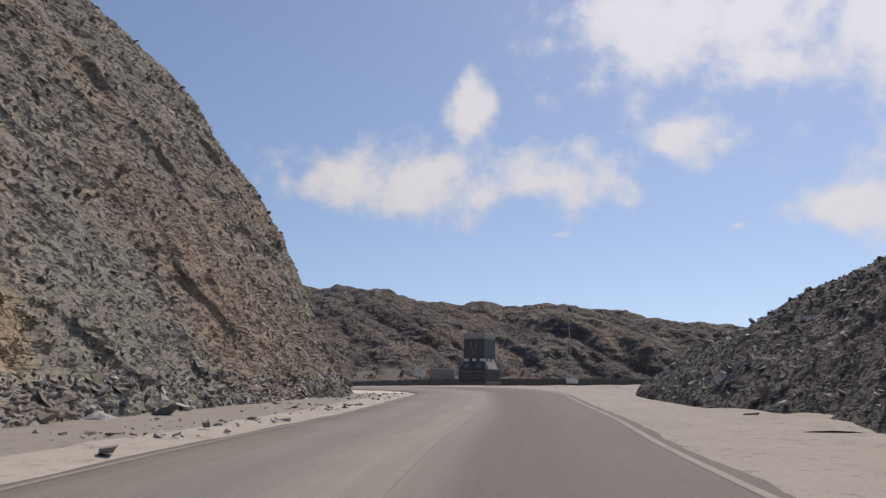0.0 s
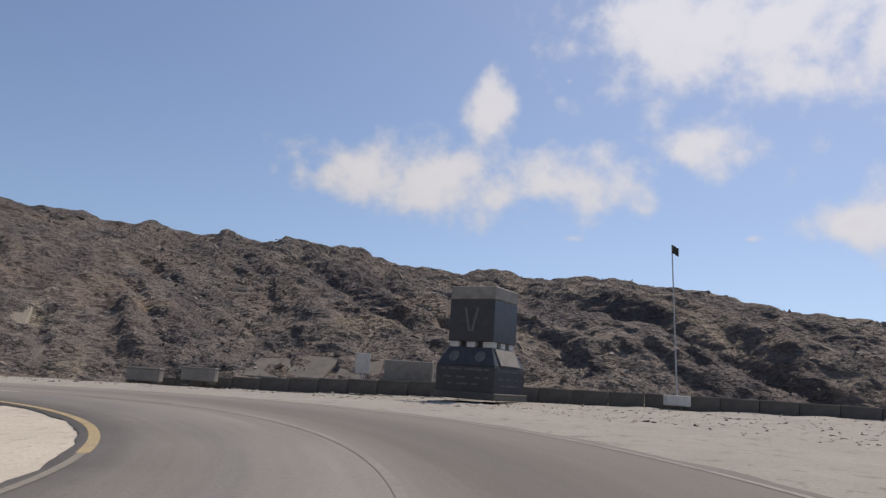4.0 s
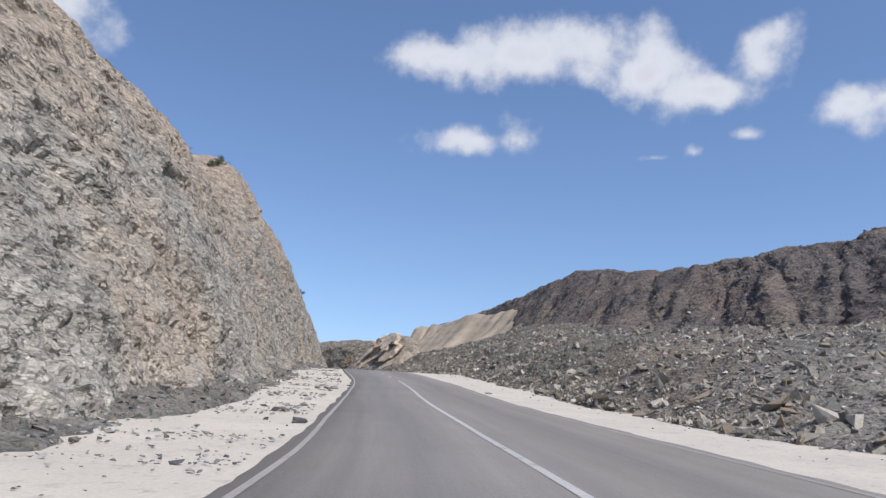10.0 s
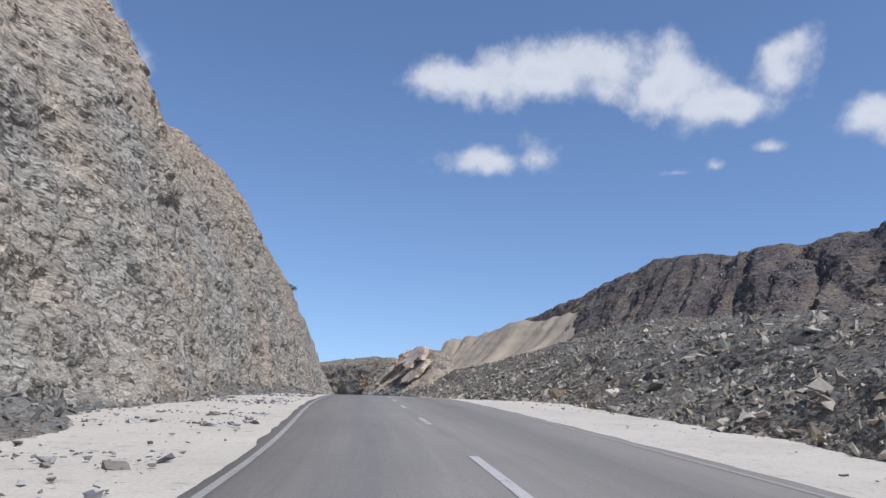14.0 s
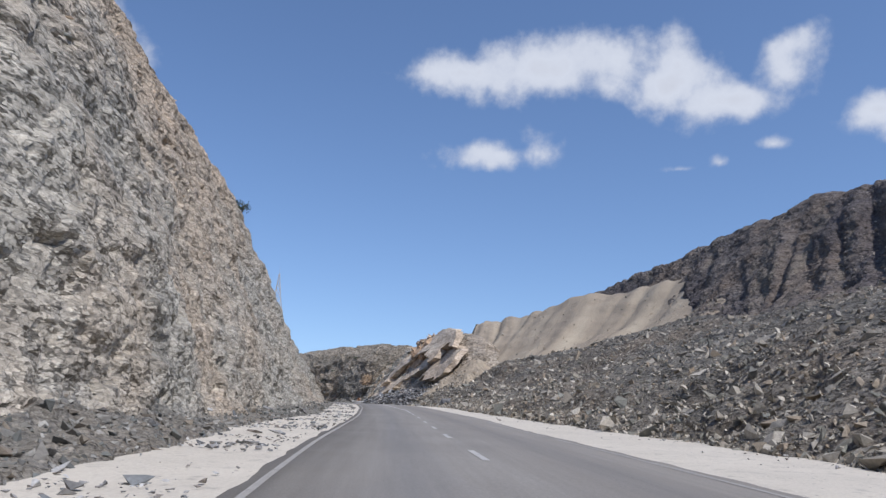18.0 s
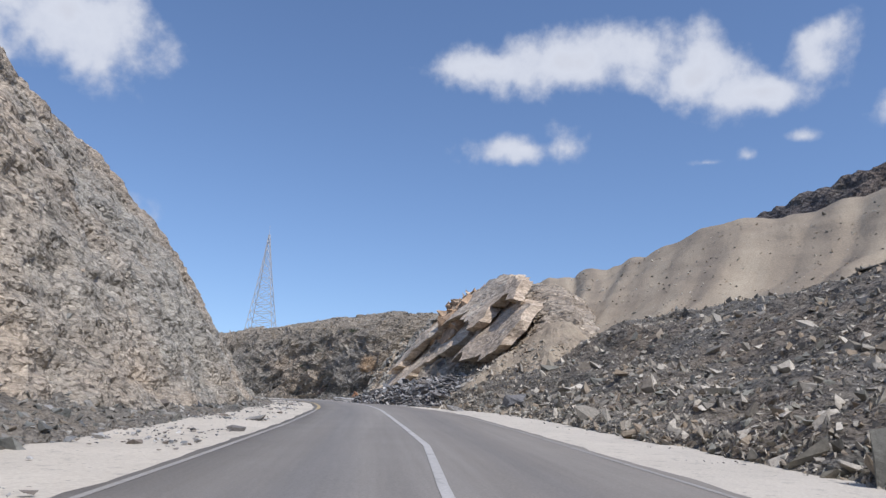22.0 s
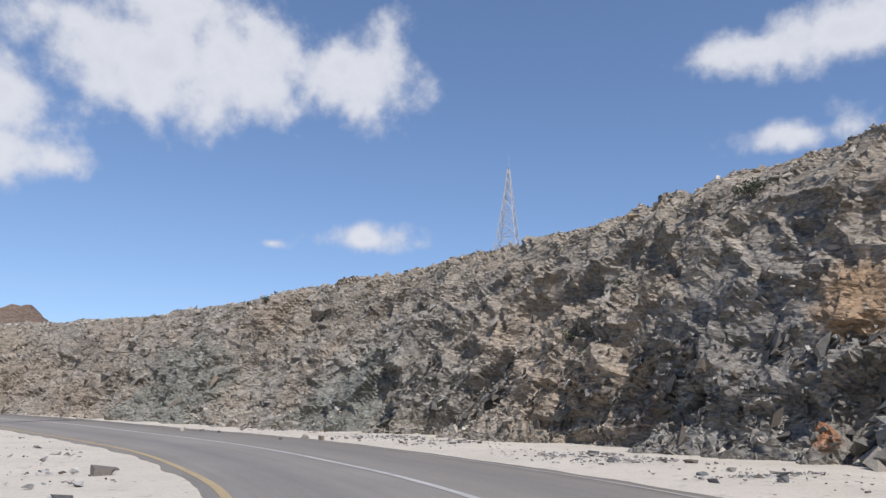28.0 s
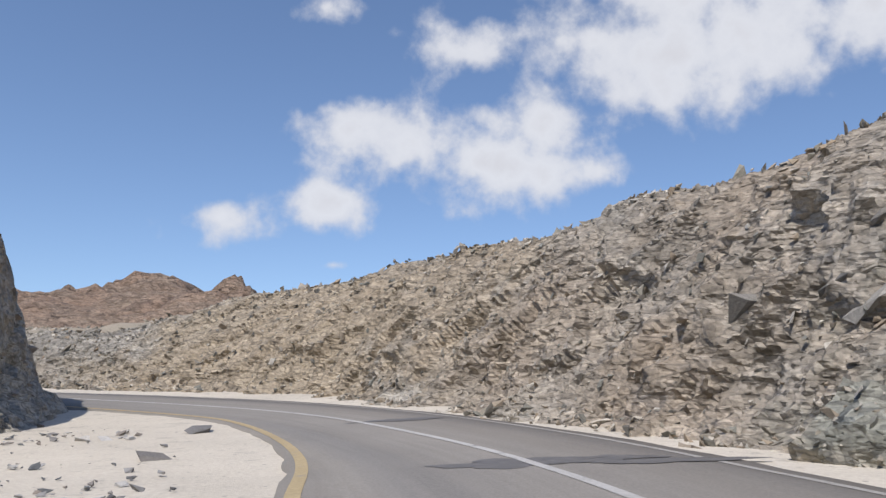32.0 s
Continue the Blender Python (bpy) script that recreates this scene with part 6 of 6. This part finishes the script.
pile = tagged(skin("rock_fall", gL, stone_material("dark_slate_ground", (0.08, 0.08, 0.083), (0.10, 0.10, 0.104), (0.15, 0.15, 0.15)), False), "fall of dark broken slate spilled across the lane", "rock fall", kind="structure")
n = 9000
strew("rubble", pick(gL, n, rng, 0.0, 0.95) + rng.normal(0, 0.12, (n, 3)) * (1, 1, 0.4), sizes_of(n, rng, 0.14, 0.55, 0.04, 0.45), SPLINTERS, DARK_STONES, "dark splinters of slate in the rock fall", "rubble", 29, 0.45)
for p, k in zip(pick(gL, 190, rng, 0.05, 0.95), sizes_of(190, rng, 0.32, 0.45, 0.18, 1.1)):
    loose_stone(p + np.array((0, 0, 0.08)), k * 0.8, rng, DARK_ONE, pile, "plate", "slab", 0.35, 1.0)
tagged(rough_boulder((-251.0, -11.6, 2.75), 1.5, 8, DARK_ONE, FLAGS, 0.06, 0.8), "long dark slate slab lying at the lane's edge", "boulder")


# ---------------------------------------------------------------- monument and roadside things
STONE_DARK = plain_material("dark_polished_stone", (0.055, 0.057, 0.062), 0.35, 0, 0.4, 2.5)
CONCRETE = plain_material("weathered_concrete", (0.27, 0.255, 0.23), 0.9, 0, 0.4, 2.0)
CONCRETE_DARK = plain_material("stained_concrete", (0.12, 0.112, 0.10), 0.92, 0, 0.45, 1.6)
WHITEWASH = plain_material("dirty_whitewash", (0.58, 0.57, 0.54), 0.85, 0, 0.3, 3.0)
PALE_MARK = plain_material("faded_pale_paint", (0.14, 0.14, 0.14), 0.8, 0, 0.5, 9.0)
STEEL = plain_material("galvanised_steel", (0.45, 0.455, 0.46), 0.55, 0.2, 0.2, 3.0)
DARK_CLOTH = plain_material("faded_dark_cloth", (0.09, 0.1, 0.09), 0.9, 0, 0.4, 8.0)


def build_monument(m):
    root = tagged(new("monument"), "dark square stone roadside monument with pale inscriptions on a sloped plinth", "monument")
    root.matrix_basis = m
    part("footing", box(3.7, 3.7, 0.35, 0.04), CONCRETE_DARK, root, "stained concrete footing")
    part("plinth", box(3.4, 3.4, 1.35, 0.05, (0, 0, 0.3)), STONE_DARK, root)
    part("sloped_plinth", box(3.4, 3.4, 0.95, 0.04, (0, 0, 1.65), 0.74), STONE_DARK, root)
    for side in range(4):
        rot = Matrix.Rotation(side * math.pi / 2, 4, "Z")
        for k in (-0.95, 0.0, 0.95):
            part("spacer", box(0.5, 0.3, 0.3, 0.02), WHITEWASH, root, "small whitewashed spacer block", rot @ Matrix.Translation((k, -1.08, 2.58)))
        # pale writing too worn to read: bars in three rows, and two round marks on the slope
        if side in (0, 1):
            for row, (z, spans) in enumerate(((1.42, ((-1.25, 0.3), (-0.55, 0.75), (0.5, 0.95), (1.25, 0.3))), (1.02, ((-1.0, 0.4), (-0.2, 0.5), (0.75, 0.3), (1.25, 0.18))), (0.7, ((-0.85, 0.25), (-0.1, 0.6), (0.6, 0.35))))):
                for x, w in spans:
                    part("inscription", box(w, 0.02, 0.09, 0.0, (x, -1.705, z)), PALE_MARK, root, "", rot)
    for x in (-0.75, 0.75):
        bm = bmesh.new()
        bmesh.ops.create_circle(bm, cap_ends=True, segments=24, radius=0.3)
        ex = bmesh.ops.extrude_face_region(bm, geom=bm.faces[:])
        for v in [e for e in ex["geom"] if isinstance(e, bmesh.types.BMVert)]:
            v.co.z += 0.03
        part("medallion", bm, PALE_MARK, root, "faded round medallion", Matrix.Translation((x, -1.5, 2.1)) @ Matrix.Rotation(radians(65), 4, "X"))
    panel = part("side_panel", box(2.2, 0.9, 0.05, 0.01), CONCRETE, root, "pale sloping side panel", Matrix.Rotation(math.pi / 2, 4, "Z") @ Matrix.Translation((0, -1.5, 2.12)) @ Matrix.Rotation(radians(65), 4, "X"))
    part("core", box(1.9, 1.9, 0.35, 0.02, (0, 0, 2.56)), CONCRETE_DARK, root)
    part("upper_block", box(2.62, 2.62, 2.15, 0.04, (0, 0, 2.88)), STONE_DARK, root)
    part("cap_band", box(2.62, 2.62, 0.68, 0.05, (0, 0, 5.03)), CONCRETE, root, "weathered pale cap band")
    for x, rot in ((-0.22, -13), (0.22, 13)):
        part("emblem", box(0.13, 0.02, 1.25, 0.0, (0, 0, -0.62)), PALE_MARK, root, "worn pale emblem", Matrix.Translation((x, -1.325, 4.0)) @ Matrix.Rotation(radians(rot), 4, "Y"))
    return root


build_monument(pose(-0.14, 84.0, 1.40, 0, 0, -28))


def flagpole(x, y, z):
    root = tagged(new("flagpole"), "slender leaning white flagpole with a tattered dark flag", "flagpole")
    root.matrix_basis = pose(x, y, z)
    part("base_block", box(1.25, 0.8, 0.55, 0.04), WHITEWASH, root, "whitewashed base block")
    part("pole", bar((0, 0, 0.5), (-0.35, 0.1, 8.7), 0.045, 8, 0.03), STEEL, root)
    bm = bmesh.new()
    bmesh.ops.create_grid(bm, x_segments=6, y_segments=4, size=0.5)
    for v in bm.verts:
        v.co = Vector((-0.18 + v.co.x * 0.34, 0.04 * math.sin(v.co.x * 9), 8.45 + v.co.y * 0.45 - 0.2 * (v.co.x + 0.5)))
    bmesh.ops.solidify(bm, geom=bm.faces[:], thickness=0.01)
    part("flag", bm, DARK_CLOTH, root, "tattered dark flag")
    return root


flagpole(10.3, 85.6, 1.75)

# low concrete wall behind the apron
WALL_LINE = [(-23.5, 92.6, 0.75), (-14, 91.6, 1.3), (-4, 89.6, 1.75), (6, 87.4, 1.9), (14, 85.8, 2.0), (26, 83.6, 2.05)]
pts = resample(WALL_LINE, 27)
low_wall = tagged(new("low_wall"), "low stained concrete wall along the apron", "wall", kind="structure")
for a, b in zip(pts[:-1], pts[1:]):
    d = Vector(b) - Vector(a)
    part("wall_segment", box(d.length - 0.03, 0.4, 0.85, 0.03, (0, 0, -0.5)), CONCRETE_DARK, low_wall, "", Matrix.Translation((Vector(a) + Vector(b)) / 2) @ Matrix.Rotation(math.atan2(d.y, d.x), 4, "Z"))


def barrier(x, y, z, turn):
    root = tagged(new("concrete_barrier"), "grey precast concrete block standing before the low wall", "barrier", "concrete barriers")
    root.matrix_basis = pose(x, y, z, 0, 0, turn)
    part("body", box(2.3, 0.55, 0.75, 0.05, (0, 0, 0.18)), CONCRETE, root)
    for k in (-0.85, 0.85):
        part("foot", box(0.35, 0.5, 0.22, 0.02, (k, 0, 0)), CONCRETE_DARK, root)
    part("cap", box(2.36, 0.6, 0.1, 0.03, (0, 0, 0.93)), CONCRETE, root)
    return root


barrier(-21.4, 91.4, 0.75, -6)
barrier(-17.7, 91.0, 1.0, -7)

notice = tagged(new("notice_board"), "small blank white notice board on a post", "sign")
notice.matrix_basis = pose(-7.6, 91.6, 1.6, 0, 0, -8)
part("board", box(0.95, 0.06, 1.25, 0.02, (0, 0, 0.75)), WHITEWASH, notice)
part("post", box(0.1, 0.1, 0.8, 0.01), STEEL, notice)
slabw = tagged(new("retaining_block"), "pale upright concrete block behind the low wall", "retaining block")
slabw.matrix_basis = pose(-4.6, 90.9, 1.75, 0, 0, -11)
part("slab", box(3.1, 0.3, 1.55, 0.05), CONCRETE, slabw)
part("buttress", box(0.3, 0.7, 1.1, 0.04, (1.3, 0.3, 0)), CONCRETE_DARK, slabw)

# sprayed concrete facing at the foot of the ridge, in jointed panels
facing = tagged(new("sprayed_facing"), "grey sprayed concrete facing in cracked panels at the foot of the ridge", "slope facing", kind="structure")
SPRAYED = plain_material("sprayed_concrete", (0.17, 0.155, 0.135), 0.95, 0, 0.5, 1.1)
PALE_FINES = plain_material("pale_fine_scree", (0.30, 0.265, 0.212), 0.95, 0, 0.45, 5.0)


def slope_panel(name, x, y, corners, mat, label=""):
    """A slab lying on the ridge's face round a place; corners are metres along and up the slope."""
    k = np.unravel_index(np.argmin((gR[..., 0] - x) ** 2 + (gR[..., 1] - y) ** 2), gR.shape[:2])
    near = gR[max(0, k[0] - 7):k[0] + 8, max(0, k[1] - 7):k[1] + 8].reshape(-1, 3)
    mid = near.mean(0)
    n_ = Vector(np.linalg.svd(near - mid)[2][2].tolist())
    n_ = n_ if n_.z > 0 else -n_
    up = (Vector((0, 0, 1)) - n_ * n_.z).normalized()
    side = up.cross(n_)
    bm = bmesh.new()
    top = bm.faces.new([bm.verts.new(Vector(mid.tolist()) + side * a_ + up * b_ + n_ * 0.08) for a_, b_ in corners])
    low = bmesh.ops.extrude_face_region(bm, geom=[top])
    for v_ in [e_ for e_ in low["geom"] if isinstance(e_, bmesh.types.BMVert)]:
        v_.co -= n_ * 0.6
    bmesh.ops.recalc_face_normals(bm, faces=bm.faces[:])
    bmesh.ops.bevel(bm, geom=bm.edges[:], offset=0.06, segments=1, affect="EDGES")
    return part(name, bm, mat, facing, label)


slope_panel("pale_wedge", -32.2, 94.6, [(-1.2, -2.4), (1.1, -2.4), (-0.3, 3.4), (-0.7, 3.4)], PALE_FINES, "pale wedge of fine scree")
slope_panel("panel", -29.8, 90.4, [(-1.4, -1.6), (1.4, -1.6), (1.5, 1.2), (-1.0, 1.3)], SPRAYED)
for px_ in (-14.6, -11.6, -8.6):
    slope_panel("panel", px_, 95.6, [(-1.45, -2.0), (1.45, -2.0), (1.4, 1.7), (-1.4, 1.5)], SPRAYED)
slope_panel("panel", 16.0, 93.0, [(-1.7, -1.3), (1.7, -1.3), (1.6, 1.2), (-1.5, 1.0)], SPRAYED)


# ---------------------------------------------------------------- lattice mast on the plateau
def lattice_mast(x, y, z, height, half):
    root = tagged(new("lattice_mast"), "tall galvanised steel lattice mast on the hill", "mast")
    root.matrix_basis = pose(x, y, z, 0, 0, 20)
    bays = 13
    levels = [height * (1 - (1 - k / bays) ** 1.12) for k in range(bays + 1)]

    def corner(k, c):
        f = levels[k] / height
        w = half * (1 - f) ** 1.15 + 0.16
        return Vector((w * (1 if c in (0, 3) else -1), w * (1 if c < 2 else -1), levels[k]))

    for c in range(4):
        for k in range(bays):
            part("leg", bar(corner(k, c), corner(k + 1, c), 0.085, 5), STEEL, root)
    for k in range(bays):
        for c in range(4):
            d = (c + 1) % 4
            part("diagonal", bar(corner(k, c), corner(k + 1, d), 0.045, 4), STEEL, root)
            part("diagonal", bar(corner(k, d), corner(k + 1, c), 0.045, 4), STEEL, root)
            part("strut", bar(corner(k + 1, c), corner(k + 1, d), 0.045, 4), STEEL, root)
    part("antenna", bar((0, 0, height), (0, 0, height + 2.4), 0.05, 6, 0.02), STEEL, root)
    return root


lattice_mast(-347.4, -80.9, 14.5, 26.2, 3.4)


# ---------------------------------------------------------------- shrubs
LEAF = plain_material("dry_green_leaf", (0.055, 0.07, 0.035), 0.7, 0, 0.5, 20.0)
TWIG = plain_material("grey_twig", (0.13, 0.11, 0.09), 0.9, 0, 0.3, 20.0)


def shrub(x, y, z, size, seed):
    r = random.Random(seed)
    root = tagged(new("shrub"), "small dark dry shrub growing on the rocks", "shrub", "shrubs")
    root.matrix_basis = pose(x, y, z)
    stems, leaves = bmesh.new(), bmesh.new()
    for _ in range(11):
        a, t = r.uniform(0, 6.28), r.uniform(0.2, 1.1)
        tip = Vector((math.cos(a) * math.sin(t), math.sin(a) * math.sin(t), math.cos(t) * 0.8)) * size * r.uniform(0.6, 1.0)
        b2 = bar((0, 0, -0.1), tip, 0.022 * size, 4, 0.006)
        me = bpy.data.meshes.new("tmp")
        b2.to_mesh(me)
        b2.free()
        stems.from_mesh(me)
        bpy.data.meshes.remove(me)
        for _ in range(26):
            c = tip * r.uniform(0.45, 1.05) + Vector((r.gauss(0, 1), r.gauss(0, 1), r.gauss(0, 0.8))) * 0.13 * size
            u = Vector((r.gauss(0, 1), r.gauss(0, 1), r.gauss(0, 1))).normalized() * 0.075 * size
            w = Vector((r.gauss(0, 1), r.gauss(0, 1), r.gauss(0, 1))).normalized() * 0.045 * size
            leaves.faces.new([leaves.verts.new(c + k) for k in (-u, w, u, -w)])
    part("stems", stems, TWIG, root)
    part("foliage", leaves, LEAF, root)
    return root


def near_surface(g, x, y):
    k = np.unravel_index(np.argmin((g[..., 0] - x) ** 2 + (g[..., 1] - y) ** 2), g.shape[:2])
    return g[k]


for k, (g_, x, y, size) in enumerate(((gB, -116.2, 24.3, 1.3), (gB, -118.5, 23.0, 1.0), (gB, -113.0, 25.5, 0.8), (gB, -189.8, 1.4, 1.0), (gB, -190.6, 0.4, 0.7), (gW, -274.2, -22.5, 0.9), (gW, -275.8, -29.2, 0.9),
                                      (gW, -276.2, -30.4, 0.8), (gW, -276.6, -28.4, 0.6), (gB, -150, 10, 0.8), (gB, -205, -6, 0.8), (gB, -100, 31, 0.9), (gR, -50, 81.5, 0.5), (gR, -46, 80.8, 0.45), (gW, -277.5, -52, 0.5))):
    p = near_surface(g_, x, y)
    shrub(float(p[0]), float(p[1]), float(p[2]), size, k)

# dark stains on the last stretch of asphalt
STAIN = plain_material("dark_wet_asphalt", (0.135, 0.13, 0.126), 0.6, 0, 0.3, 5.0)
for x, y, l, w, seed in ((-266.9, -65.6, 2.6, 0.5, 1), (-267.2, -57.9, 2.4, 0.9, 2), (-268.4, -58.4, 2.4, 0.7, 3), (-269.4, -57.6, 2.0, 0.4, 4), (-181.0, 20.2, 0.9, 0.5, 5), (-244.0, -12.0, 1.2, 0.5, 6), (-24.5, 74.0, 0.7, 0.25, 7), (-26.5, 74.6, 0.8, 0.25, 8)):
    s_ = station(x, y)
    c = on_road(s_, 0)
    r_ = Vector((np.interp(s_, ALONG, RIGHT[:, 0]), np.interp(s_, ALONG, RIGHT[:, 1])))
    off = (Vector((x, y)) - Vector(c[:2])).dot(r_)
    ang = np.linspace(0, 2 * np.pi, 40, endpoint=False)
    rad = 1 + 0.55 * fbm(np.stack((np.cos(ang) * 1.7, np.sin(ang) * 1.7, ang * 0 + seed * 7.0), -1), 4, seed)
    so_, oo_ = np.cos(ang) * rad * w * 0.5, np.sin(ang) * rad * l * 0.5
    rim = on_road(s_ + so_, off + oo_, 0.0)
    rim[:, 2] += 0.036 - np.abs(off + oo_) * 0.0079
    mid = rim.mean(0)
    me = mesh_from("stain", np.concatenate((rim, mid[None])), [(i, (i + 1) % 40, 40) for i in range(40)], STAIN)
    tagged(new("stain", me), "dark damp stain on the asphalt", "stain", kind="structure")
